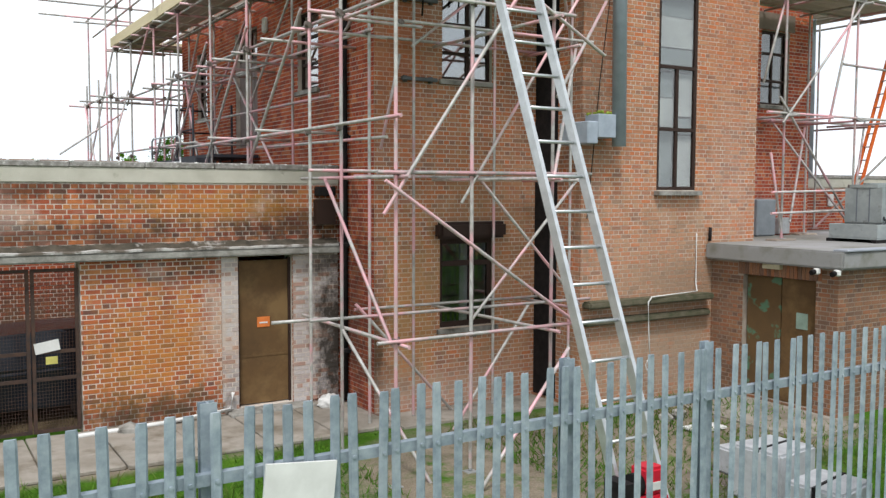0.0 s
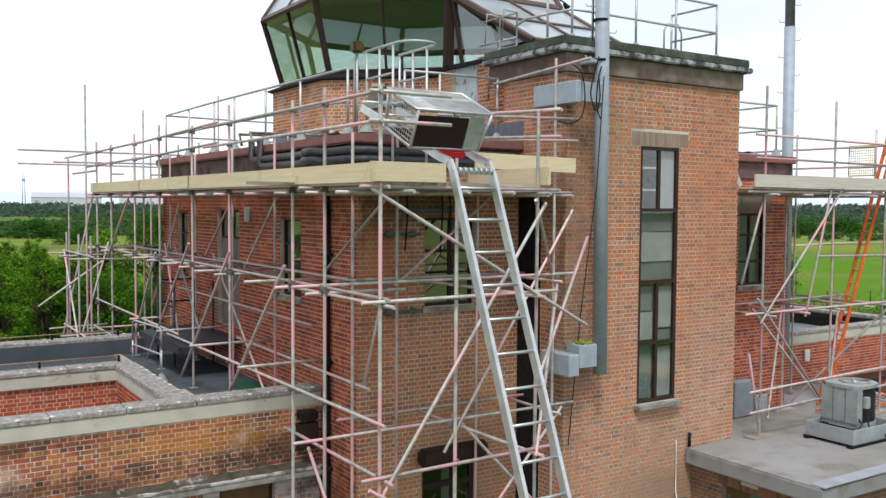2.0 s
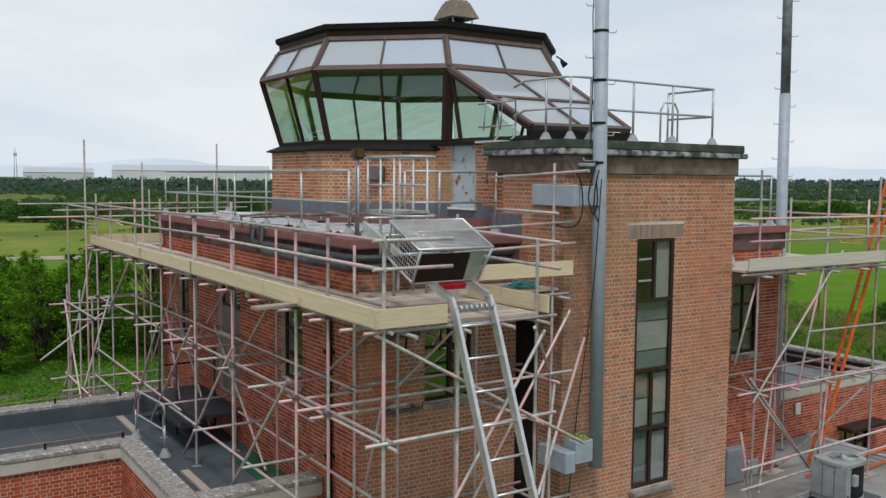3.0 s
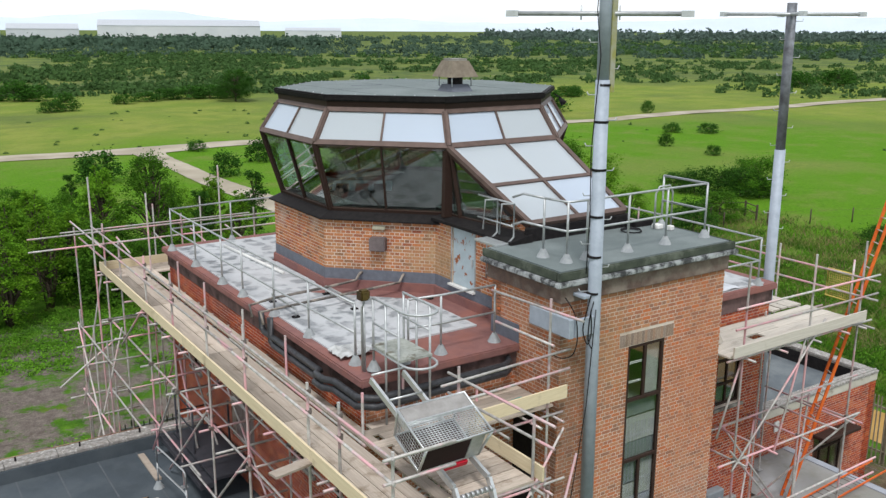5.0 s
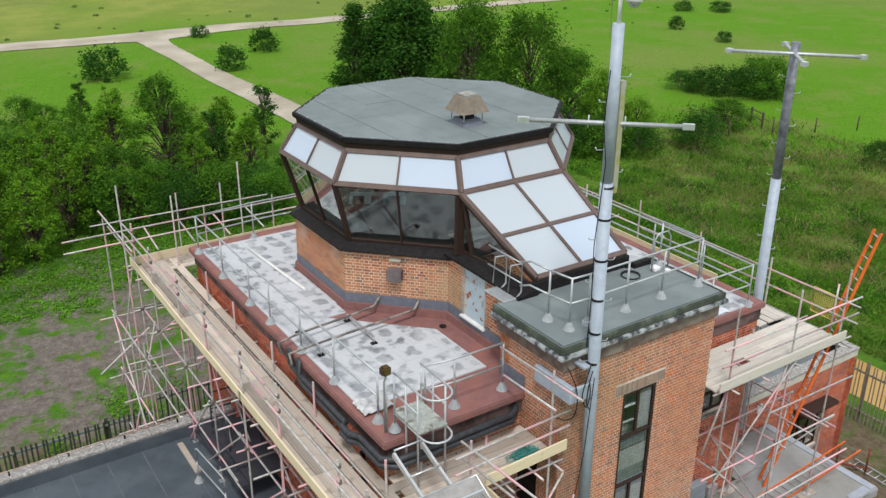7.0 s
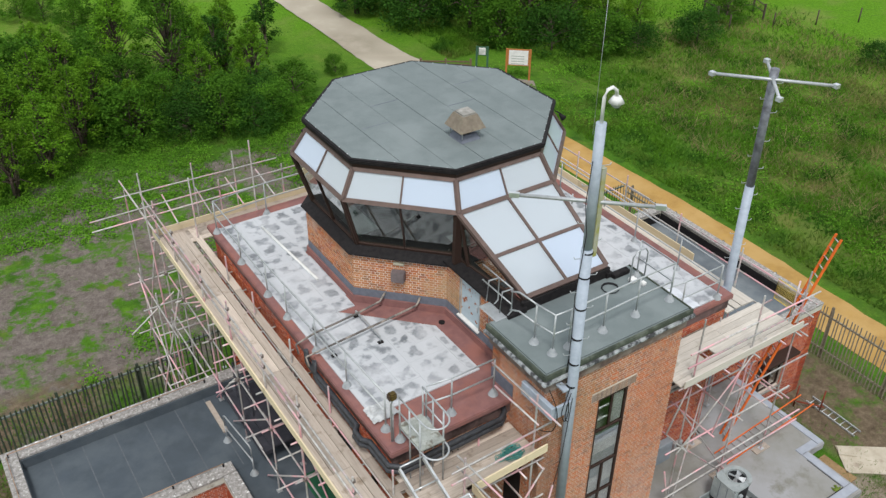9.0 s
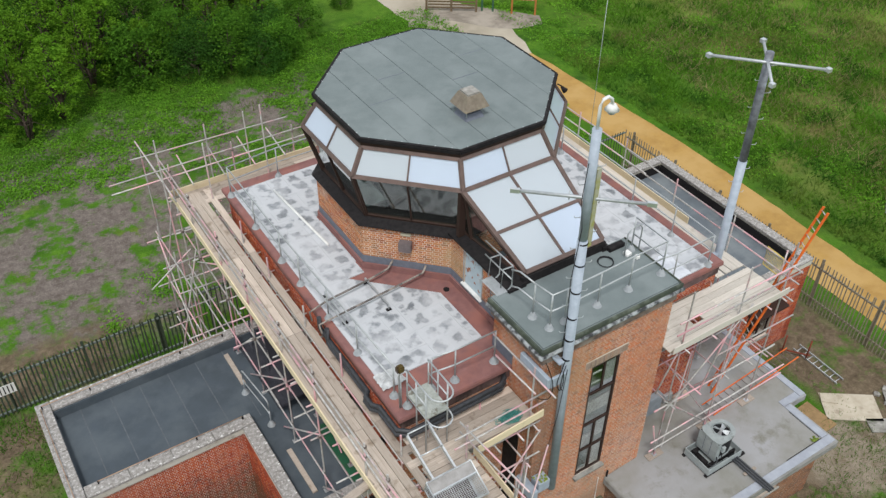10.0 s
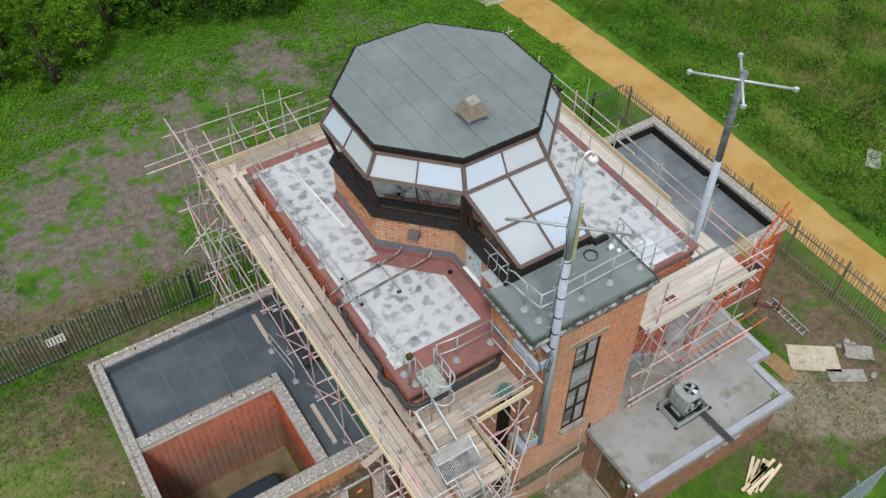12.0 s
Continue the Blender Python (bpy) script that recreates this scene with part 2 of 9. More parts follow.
def worn_edges(m, light):
    """Rubs the borders of each tile paler than its middle."""
    n, l = m.node_tree.nodes, m.node_tree.links
    b = n["Principled BSDF"]
    src = b.inputs["Base Color"].links[0].from_socket
    tc = n.new("ShaderNodeTexCoord")
    off = n.new("ShaderNodeVectorMath"); off.operation = "SUBTRACT"
    l.new(tc.outputs["Generated"], off.inputs[0]); off.inputs[1].default_value = (0.5, 0.5, 0.5)
    ab = n.new("ShaderNodeVectorMath"); ab.operation = "ABSOLUTE"
    l.new(off.outputs[0], ab.inputs[0])
    sep = n.new("ShaderNodeSeparateXYZ")
    l.new(ab.outputs[0], sep.inputs[0])
    top = n.new("ShaderNodeMath"); top.operation = "MAXIMUM"
    l.new(sep.outputs[0], top.inputs[0]); l.new(sep.outputs[1], top.inputs[1])
    geo = n.new("ShaderNodeNewGeometry")
    t = n.new("ShaderNodeTexNoise")
    t.inputs["Scale"].default_value, t.inputs["Detail"].default_value = 3.4, 3.0
    l.new(geo.outputs["Position"], t.inputs["Vector"])
    add = n.new("ShaderNodeMath"); add.operation = "MULTIPLY_ADD"
    l.new(t.outputs[0], add.inputs[0]); add.inputs[1].default_value = 1.3; l.new(top.outputs[0], add.inputs[2])
    r = n.new("ShaderNodeMapRange")
    r.inputs[1].default_value, r.inputs[2].default_value, r.inputs[4].default_value = 0.84, 1.02, 0.85
    l.new(add.outputs[0], r.inputs[0])
    x = n.new("ShaderNodeMix"); x.data_type = "RGBA"
    l.new(r.outputs[0], x.inputs[0]); l.new(src, x.inputs[6]); x.inputs[7].default_value = (*light, 1)
    l.new(x.outputs[2], b.inputs["Base Color"])


worn_edges(TILE_GREY, (0.50, 0.515, 0.535))
LEADING = mat("lead_flashing", (0.15, 0.165, 0.20), 0.6, color2=(0.12, 0.13, 0.155), scale=8.0, bump=0.2)
GREY_ROOF = mat("grey_painted_asphalt", (0.31, 0.31, 0.315), 0.95, spec=0.05, color2=(0.225, 0.22, 0.195), scale=0.5, detail=9.0, bump=0.25, bscale=80, stain=(0.185, 0.18, 0.15), stain_scale=1.6, stain_spread=(0.54, 0.72))
DARK_BROWN = mat("dark_brown_timber", (0.042, 0.024, 0.019), 0.55, color2=(0.035, 0.022, 0.018), scale=12.0, bump=0.15)
BLACK_TRIM = mat("black_bitumen_trim", (0.014, 0.013, 0.014), 0.6, spec=0.05, color2=(0.025, 0.023, 0.023), scale=9.0)
GALV = mat("galvanised_steel", (0.52, 0.54, 0.55), 0.5, 0.6, color2=(0.40, 0.42, 0.43), scale=9.0, rand=0.12)
MASTSTEEL = mat("blue_grey_galvanised_mast", (0.38, 0.43, 0.495), 0.55, 0.1, color2=(0.31, 0.355, 0.415), scale=5.0)
POLE = mat("scaffold_tube_with_pink_paint", (0.56, 0.55, 0.53), 0.55, 0.3, color2=(0.36, 0.34, 0.32), scale=7.0, stain=(0.70, 0.40, 0.43), stain_scale=1.1, stain_spread=(0.49, 0.60), rand=0.25)
COUPLER = mat("steel_coupler", (0.24, 0.215, 0.20), 0.6, 0.3, color2=(0.13, 0.10, 0.085), scale=20.0)


def plank_mat(name, a, b, dirt, spread=0.3, soil=(0.56, 0.72)):
    """Sawn softwood: grain drawn out along the board, a tone of its own for each board, and trodden dirt."""
    m = bpy.data.materials.new(name)
    m.use_nodes = True
    n, l = m.node_tree.nodes, m.node_tree.links
    p = n["Principled BSDF"]
    p.inputs["Roughness"].default_value, p.inputs["Specular IOR Level"].default_value = 0.9, 0.1
    co, info, geo = n.new("ShaderNodeTexCoord"), n.new("ShaderNodeObjectInfo"), n.new("ShaderNodeNewGeometry")

    def ramp_of(vec, sc, lo, hi, det=5.0):
        t = n.new("ShaderNodeTexNoise")
        t.inputs["Scale"].default_value, t.inputs["Detail"].default_value, t.inputs["Roughness"].default_value = sc, det, 0.65
        l.new(vec, t.inputs["Vector"])
        r = n.new("ShaderNodeMapRange")
        r.inputs[1].default_value, r.inputs[2].default_value = lo, hi
        l.new(t.outputs[0], r.inputs[0])
        return r.outputs[0]

    def blend_of(fac, x, y):
        k = n.new("ShaderNodeMix"); k.data_type = "RGBA"
        l.new(fac, k.inputs[0])
        for v, slot in ((x, 6), (y, 7)):
            if isinstance(v, tuple):
                k.inputs[slot].default_value = (*v, 1)
            else:
                l.new(v, k.inputs[slot])
        return k.outputs[2]

    stretch = n.new("ShaderNodeVectorMath"); stretch.operation = "MULTIPLY_ADD"
    shift = n.new("ShaderNodeMath"); shift.operation = "MULTIPLY"; shift.inputs[1].default_value = 90.0
    l.new(info.outputs["Random"], shift.inputs[0])
    l.new(co.outputs["Object"], stretch.inputs[0]); stretch.inputs[1].default_value = (5.0, 38.0, 38.0); l.new(shift.outputs[0], stretch.inputs[2])
    out = blend_of(ramp_of(stretch.outputs[0], 1.0, 0.32, 0.68), a, b)
    out = blend_of(ramp_of(geo.outputs["Position"], 2.6, *soil, 7.0), out, dirt)
    r = n.new("ShaderNodeMapRange")
    r.inputs[3].default_value, r.inputs[4].default_value = 1 - spread, 1 + spread * 0.6
    l.new(info.outputs["Random"], r.inputs[0])
    hsv = n.new("ShaderNodeHueSaturation")
    l.new(r.outputs[0], hsv.inputs["Value"]); l.new(out, hsv.inputs["Color"])
    l.new(hsv.outputs[0], p.inputs["Base Color"])
    bp = n.new("ShaderNodeBump")
    bp.inputs["Strength"].default_value, bp.inputs["Distance"].default_value = 0.3, 0.01
    l.new(ramp_of(stretch.outputs[0], 2.0, 0.0, 1.0), bp.inputs["Height"])
    l.new(bp.outputs[0], p.inputs["Normal"])
    return m


BOARD = plank_mat("scaffold_board", (0.54, 0.465, 0.395), (0.38, 0.32, 0.265), (0.25, 0.195, 0.145), 0.34)
NEWBOARD = plank_mat("fresh_toe_board", (0.70, 0.60, 0.42), (0.60, 0.50, 0.33), (0.40, 0.32, 0.22), 0.14, (0.6, 0.8))
FENCE = mat("galvanised_palisade", (0.33, 0.39, 0.44), 0.55, 0.25, color2=(0.22, 0.27, 0.315), scale=11.0, spread=(0.38, 0.68), bump=0.1, stain=(0.42, 0.47, 0.51), stain_scale=3.0, stain_spread=(0.52, 0.7), rand=0.14)
ALU = mat("aluminium", (0.66, 0.68, 0.69), 0.4, 0.75, color2=(0.52, 0.54, 0.55), scale=6.0)
WHITE = mat("white_paint", (0.72, 0.72, 0.70), 0.6, color2=(0.6, 0.6, 0.58), scale=4.0)


def glass_mat(name, tint, rough=0.02, body=0.0):
    m = bpy.data.materials.new(name)
    m.use_nodes = True
    b = m.node_tree.nodes["Principled BSDF"]
    b.inputs["Base Color"].default_value = (*tint, 1)
    b.inputs["Roughness"].default_value = rough
    b.inputs["IOR"].default_value = 1.5
    b.inputs["Transmission Weight"].default_value = 1.0 - body
    b.inputs["Specular IOR Level"].default_value = 0.6
    return m


GLASS = glass_mat("green_tinted_glass", (0.64, 0.76, 0.70))
for socket, value in (("Coat Weight", 1.0), ("Coat Roughness", 0.02), ("Coat IOR", 1.5)):
    GLASS.node_tree.nodes["Principled BSDF"].inputs[socket].default_value = value
GLASS_DARK = glass_mat("dim_window_glass", (0.58, 0.62, 0.63))
for socket, value in (("Coat Weight", 1.0), ("Coat Roughness", 0.02), ("Coat IOR", 1.45)):
    GLASS_DARK.node_tree.nodes["Principled BSDF"].inputs[socket].default_value = value
WINDOW_GLASS = glass_mat("clear_window_glass", (0.62, 0.68, 0.68))
for socket, value in (("Coat Weight", 1.0), ("Coat Roughness", 0.02), ("Coat IOR", 2.5)):
    WINDOW_GLASS.node_tree.nodes["Principled BSDF"].inputs[socket].default_value = value
# reflected sky is painted into the pane tints: grey-white and pale blue
FROST = bpy.data.materials.new("sky_tinted_frosted_glass")
FROST.use_nodes = True
fn, fl = FROST.node_tree.nodes, FROST.node_tree.links
tint = fn.new("ShaderNodeValToRGB")
tint.color_ramp.interpolation = "CONSTANT"
tint.color_ramp.elements[0].color = (0.49, 0.535, 0.575, 1)
tint.color_ramp.elements[1].position, tint.color_ramp.elements[1].color = 0.5, (0.52, 0.595, 0.705, 1)
fl.new(fn.new("ShaderNodeObjectInfo").outputs["Random"], tint.inputs[0])
fl.new(tint.outputs[0], fn["Principled BSDF"].inputs["Base Color"])
for socket, value in (("Roughness", 0.3), ("Coat Weight", 1.0), ("Coat Roughness", 0.02), ("Coat IOR", 1.8)):
    fn["Principled BSDF"].inputs[socket].default_value = value
see = fn.new("ShaderNodeBsdfTranslucent")
see.inputs["Color"].default_value = (0.85, 0.9, 0.92, 1)
blend = fn.new("ShaderNodeMixShader")
blend.inputs[0].default_value = 0.38
fl.new(fn["Principled BSDF"].outputs[0], blend.inputs[1]); fl.new(see.outputs[0], blend.inputs[2])
fl.new(blend.outputs[0], fn["Material Output"].inputs["Surface"])


# ---- building helpers ----
def box(bm, x0, x1, y0, y1, z0, z1, m=None):
    v = [bm.verts.new((m @ Vector(p)) if m else p) for p in ((x0, y0, z0), (x1, y0, z0), (x1, y1, z0), (x0, y1, z0), (x0, y0, z1), (x1, y0, z1), (x1, y1, z1), (x0, y1, z1))]
    for f in ((0, 3, 2, 1), (4, 5, 6, 7), (0, 1, 5, 4), (1, 2, 6, 5), (2, 3, 7, 6), (3, 0, 4, 7)):
        bm.faces.new([v[k] for k in f])


def prism(bm, pts, z0, z1):
    lo = [bm.verts.new((x, y, z0)) for x, y in pts]
    hi = [bm.verts.new((x, y, z1)) for x, y in pts]
    bm.faces.new(lo[::-1])
    bm.faces.new(hi)
    for k in range(len(pts)):
        q = (k + 1) % len(pts)
        bm.faces.new((lo[k], lo[q], hi[q], hi[k]))


def tube(bm, p, q, r, seg=8, r2=None):
    p, q = Vector(p), Vector(q)
    d = q - p
    rot = d.to_track_quat("Z", "Y").to_matrix()
    rings = []
    for c, rad in ((p, r), (q, r if r2 is None else r2)):
        rings.append([bm.verts.new(c + rot @ Vector((rad * math.cos(a), rad * math.sin(a), 0))) for a in (2 * math.pi * k / seg for k in range(seg))])
    for k in range(seg):
        j = (k + 1) % seg
        bm.faces.new((rings[0][k], rings[0][j], rings[1][j], rings[1][k])).smooth = True
    bm.faces.new(rings[0][::-1])
    bm.faces.new(rings[1])


def bend(bm, pts, r, seg=8):
    """One tube swept along a line of points, mitred at the bends."""
    pts = [Vector(p) for p in pts]
    closed = (pts[0] - pts[-1]).length < 1e-6
    if closed:
        pts = pts[:-1]
    rings, n = [], len(pts)
    up = Vector((0.31, 0.17, 0.94)).normalized()
    for k, p in enumerate(pts):
        a = pts[k - 1] if (k or closed) else p
        c = pts[(k + 1) % n] if (k < n - 1 or closed) else p
        d = ((p - a).normalized() if a is not p else Vector()) + ((c - p).normalized() if c is not p else Vector())
        d = d.normalized() if d.length > 1e-6 else (p - a).normalized()
        s = d.cross(up).normalized()
        t = s.cross(d)
        rings.append([bm.verts.new(p + s * (r * math.cos(2 * math.pi * j / seg)) + t * (r * math.sin(2 * math.pi * j / seg))) for j in range(seg)])
    for k in range(n if closed else n - 1):
        a, c = rings[k], rings[(k + 1) % n]
        for j in range(seg):
            i = (j + 1) % seg
            bm.faces.new((a[j], a[i], c[i], c[j])).smooth = True
    if not closed:
        bm.faces.new(rings[0][::-1])
        bm.faces.new(rings[-1])


def slack(pts, steps=5):
    """A smooth line through loose points, for hanging cables."""
    p = [Vector(v) for v in (pts[0], *pts, pts[-1])]
    line = []
    for a, b, c, d in zip(p, p[1:], p[2:], p[3:]):
        for k in range(steps):
            t = k / steps
            line.append(0.5 * (2 * b + (c - a) * t + (2 * a - 5 * b + 4 * c - d) * t * t + (3 * b - a - 3 * c + d) * t ** 3))
    return [tuple(v) for v in line] + [tuple(p[-1])]


def hexa(bm, lo, hi):
    """A solid between two quads given corner by corner."""
    a = [bm.verts.new(p) for p in lo]
    b = [bm.verts.new(p) for p in hi]
    n = len(a)
    bm.faces.new(a[::-1])
    bm.faces.new(b)
    for k in range(n):
        j = (k + 1) % n
        bm.faces.new((a[k], a[j], b[j], b[k]))


def mesh_of(name, bm, material):
    bmesh.ops.recalc_face_normals(bm, faces=bm.faces)
    me = bpy.data.meshes.new(name)
    bm.to_mesh(me)
    bm.free()
    if material:
        me.materials.append(material)
    return me


def part(name, bm, material, parent=None, label=""):
    ob = new(name, mesh_of(name, bm, material))
    ob.parent = parent
    return tagged(ob, label)


def thing(name, label, category, group="", kind="", at=(0, 0, 0)):
    ob = new(name)
    ob.location = at
    ob.empty_display_size = 0.2
    return tagged(ob, label, category, group, kind)


def boxpart(name, b, material, parent=None, label="", bevel=0.0):
    bm = bmesh.new()
    box(bm, *b)
    if bevel:
        bmesh.ops.bevel(bm, geom=bm.edges[:], offset=bevel, segments=1, affect="EDGES")
    return part(name, bm, material, parent, label)


def raw(name, verts, faces, material, parent=None, label="", kind=""):
    me = bpy.data.meshes.new(name)
    me.from_pydata(verts, [], faces)
    me.materials.append(material)
    ob = new(name, me)
    ob.parent = parent
    return tagged(ob, label, kind=kind)


# ---- walls, bricks and windows ----
def brick_boxes(p0, u, n, length, z0, z1, holes, proud=0.0025):
    """English bond: the bricks of one face as (start, end, foot, head, depth)."""
    out, k, z = [], 0, z0
    while z + 0.03 < z1:
        top = min(z + 0.0605, z1)
        step = 0.225 if k % 2 == 0 else 0.1125
        a = -random.random() * 0.004 - (0.0 if k % 2 == 0 else 0.056)
        while a < length:
            spans = [(max(a, 0.0), min(a + step - 0.0155, length))]
            for h0, h1, hz0, hz1 in holes:
                if z + 0.02 < hz1 and top - 0.02 > hz0:
                    cut = []
                    for s0, s1 in spans:
                        if s1 <= h0 or s0 >= h1:
                            cut.append((s0, s1))
                        else:
                            cut += [(s0, h0), (h1, s1)]
                    spans = cut
            for s0, s1 in spans:
                if s1 - s0 > 0.008:
                    out.append((s0, s1, z, top, proud + random.random() * 0.004))
            a += step
        z += 0.075
        k += 1
    return out


def bricks(p0, u, n, boxes, material, parent):
    verts, faces = [], []
    for s0, s1, z, top, d in boxes:
        b = len(verts)
        for off in (-0.004, d):
            for s, zz in ((s0, z), (s1, z), (s1, top), (s0, top)):
                verts.append((p0[0] + u[0] * s + n[0] * off, p0[1] + u[1] * s + n[1] * off, zz))
        faces += [(b + 4, b + 5, b + 6, b + 7), (b, b + 1, b + 5, b + 4), (b + 1, b + 2, b + 6, b + 5), (b + 2, b + 3, b + 7, b + 6), (b + 3, b, b + 4, b + 7)]
    return raw("brickwork", verts, faces, material, parent, kind="stuff")


def wall(p0, u, length, z0, z1, parent, material=None, holes=(), thick=0.3, core=None, name="wall", label="", skip=()):
    """A wall whose outer face starts at p0 and runs along u; it faces to the right of u. holes: (start, end, foot, head) go right through."""
    n = (u[1], -u[0])
    cuts_s = sorted({0.0, length, *(h for hole in holes for h in hole[:2] if 0 < h < length)})
    cuts_z = sorted({z0, z1, *(h for hole in holes for h in hole[2:4] if z0 < h < z1)})

    def solid(i, j):
        if i < 0 or j < 0 or i >= len(cuts_s) - 1 or j >= len(cuts_z) - 1:
            return False
        cs, cz = (cuts_s[i] + cuts_s[i + 1]) / 2, (cuts_z[j] + cuts_z[j + 1]) / 2
        return not any(h[0] < cs < h[1] and h[2] < cz < h[3] for h in holes)

    bm = bmesh.new()

    def quad(*pts):
        bm.faces.new([bm.verts.new((p0[0] + u[0] * s - n[0] * d, p0[1] + u[1] * s - n[1] * d, z)) for s, d, z in pts])

    for i in range(len(cuts_s) - 1):
        for j in range(len(cuts_z) - 1):
            if not solid(i, j):
                continue
            a, b, c, d = cuts_s[i], cuts_s[i + 1], cuts_z[j], cuts_z[j + 1]
            quad((a, 0, c), (b, 0, c), (b, 0, d), (a, 0, d))
            quad((a, thick, d), (b, thick, d), (b, thick, c), (a, thick, c))
            if not solid(i - 1, j):
                quad((a, 0, c), (a, 0, d), (a, thick, d), (a, thick, c))
            if not solid(i + 1, j):
                quad((b, 0, d), (b, 0, c), (b, thick, c), (b, thick, d))
            if not solid(i, j - 1):
                quad((a, thick, c), (b, thick, c), (b, 0, c), (a, 0, c))
            if not solid(i, j + 1):
                quad((a, 0, d), (b, 0, d), (b, thick, d), (a, thick, d))
    bmesh.ops.remove_doubles(bm, verts=bm.verts[:], dist=0.0005)
    ob = part(name, bm, core or (MORTAR_DARK if material is BRICK_RED else MORTAR), parent, label)
    if material:
        bricks(p0, u, n, brick_boxes(p0, u, n, length, z0, z1, list(holes) + list(skip)), material, ob)
    return ob


def local(p0, u, recess):
    """Maps (along the wall, depth behind its face, height) into the world."""
    n = (u[1], -u[0])
    return Matrix(((u[0], -n[0], 0, p0[0] - n[0] * recess), (u[1], -n[1], 0, p0[1] - n[1] * recess), (0, 0, 1, 0), (0, 0, 0, 1)))


def window(p0, u, hole, parent, cols=(), rows=(), frame_mat=None, glass=None, recess=0.08, bar=0.05, sill=True, label="", half=()):
    """A framed window in a hole: bars at cols and rows (shares of width and height), one pane in each field."""
    a, b, c, d = hole
    m = local(p0, u, recess)
    fm = frame_mat or DARK_BROWN
    bm = bmesh.new()
    box(bm, a, a + bar, 0, 0.06, c, d, m)
    box(bm, b - bar, b, 0, 0.06, c, d, m)
    box(bm, a + bar, b - bar, 0, 0.06, c, c + bar, m)
    box(bm, a + bar, b - bar, 0, 0.06, d - bar, d, m)
    xs = [a] + [a + (b - a) * s for s in cols] + [b]
    zs = [c] + [c + (d - c) * s for s in rows] + [d]
    for z in zs[1:-1]:
        box(bm, a + bar, b - bar, -0.004, 0.064, z - bar * 0.5, z + bar * 0.5, m)
    fields = []
    for j in range(len(zs) - 1):
        cols_here = xs if j not in half else [a, b]
        for x in cols_here[1:-1]:
            box(bm, x - bar * 0.5, x + bar * 0.5, 0.002, 0.058, zs[j] + bar * 0.5, zs[j + 1] - bar * 0.5, m)
        fields += [(cols_here[i], cols_here[i + 1], zs[j], zs[j + 1]) for i in range(len(cols_here) - 1)]
    ob = part("window", bm, fm, parent, label)
    for f in fields:
        bm = bmesh.new()
        box(bm, f[0] + bar * 0.4, f[1] - bar * 0.4, 0.026, 0.032, f[2] + bar * 0.4, f[3] - bar * 0.4, m)
        pane = part("pane", bm, glass or GLASS_DARK, ob)
        pane.visible_shadow = False
    if sill:
        bm = bmesh.new()
        box(bm, a - 0.06, b + 0.06, -0.14, 0.0, c - 0.09, c - 0.015, m)
        part("sill", bm, CONCRETE, ob)
    return ob


def flat_coping(name, pts, z0, z1, material, parent, seg=1.2, label=""):
    """Coping stones laid end to end along a line of (x0, x1, y0, y1) strips, with open joints."""
    for x0, x1, y0, y1 in pts:
        along_x = (x1 - x0) > (y1 - y0)
        length = (x1 - x0) if along_x else (y1 - y0)
        count = max(1, round(length / seg))
        for k in range(count):
            a, b = k * length / count + 0.004, (k + 1) * length / count - 0.004
            bm = bmesh.new()
            dz = random.uniform(-0.006, 0.006)
            if along_x:
                box(bm, x0 + a, x0 + b, y0, y1, z0, z1 + dz)
            else:
                box(bm, x0, x1, y0 + a, y0 + b, z0, z1 + dz)
            bmesh.ops.bevel(bm, geom=bm.edges[:], offset=0.015, segments=1, affect="EDGES")
            part(name, bm, material, parent, label)


# ---- control tower ----
CX, CY = 5.31, 7.90


def octagon(ap):
    r = ap / math.cos(math.pi / 8)
    return [(CX + r * math.cos(radians(22.5 + 45 * k)), CY + r * math.sin(radians(22.5 + 45 * k))) for k in range(8)]


tower = thing("control_tower", "disused brick airfield control tower with a glazed octagonal cab", "control tower")
PLASTER = mat("interior_plaster", (0.5, 0.5, 0.47), 0.9, color2=(0.4, 0.4, 0.38), scale=2.0)
BLUE_DOOR = mat("flaking_blue_door_paint", (0.42, 0.50, 0.54), 0.7, color2=(0.36, 0.43, 0.47), scale=4.0, stain=(0.28, 0.09, 0.03), stain_scale=4.5, stain_spread=(0.57, 0.63))
MAROON = mat("maroon_slab_edge", (0.16, 0.105, 0.10), 0.85, color2=(0.11, 0.075, 0.07), scale=4.0, bump=0.2, stain=(0.05, 0.035, 0.032), stain_scale=1.8)
FASCIA = mat("weathered_fascia", (0.16, 0.11, 0.09), 0.85, color2=(0.11, 0.08, 0.07), scale=5.0, bump=0.2, stain=(0.24, 0.2, 0.17), stain_scale=1.6)

# main block
left_holes = [(12.2 - 4.38, 12.2 - 3.42, 5.5, 6.92), (12.2 - 7.95, 12.2 - 6.55, 4.55, 7.05), (12.2 - 10.85, 12.2 - 10.05, 5.4, 6.98)]
front_holes = [(1.35, 2.35, 5.5, 6.98), (1.32, 2.42, 1.35, 2.85)]
wall((0.1, 12.2), (0, -1), 10.938, 0, 7.78, tower, BRICK_RED, left_holes, label="red brick wall")
wall((0.103, 1.25), (1, 0), 3.197, 0, 7.78, tower, BRICK_BUFF, [(a - 0.103, b - 0.103, c, d) for a, b, c, d in front_holes], label="brown stock brick wall")
right_holes = [(9.2 - 7.58, 10.1 - 7.58, 5.5, 7.05)]
wall((7.58, 1.25), (1, 0), 3.278, 0, 7.78, tower, BRICK_RED, right_holes, label="red brick wall")
wall((10.86, 1.252), (0, 1), 10.948, 0, 7.78, tower, BRICK_RED, label="red brick wall")
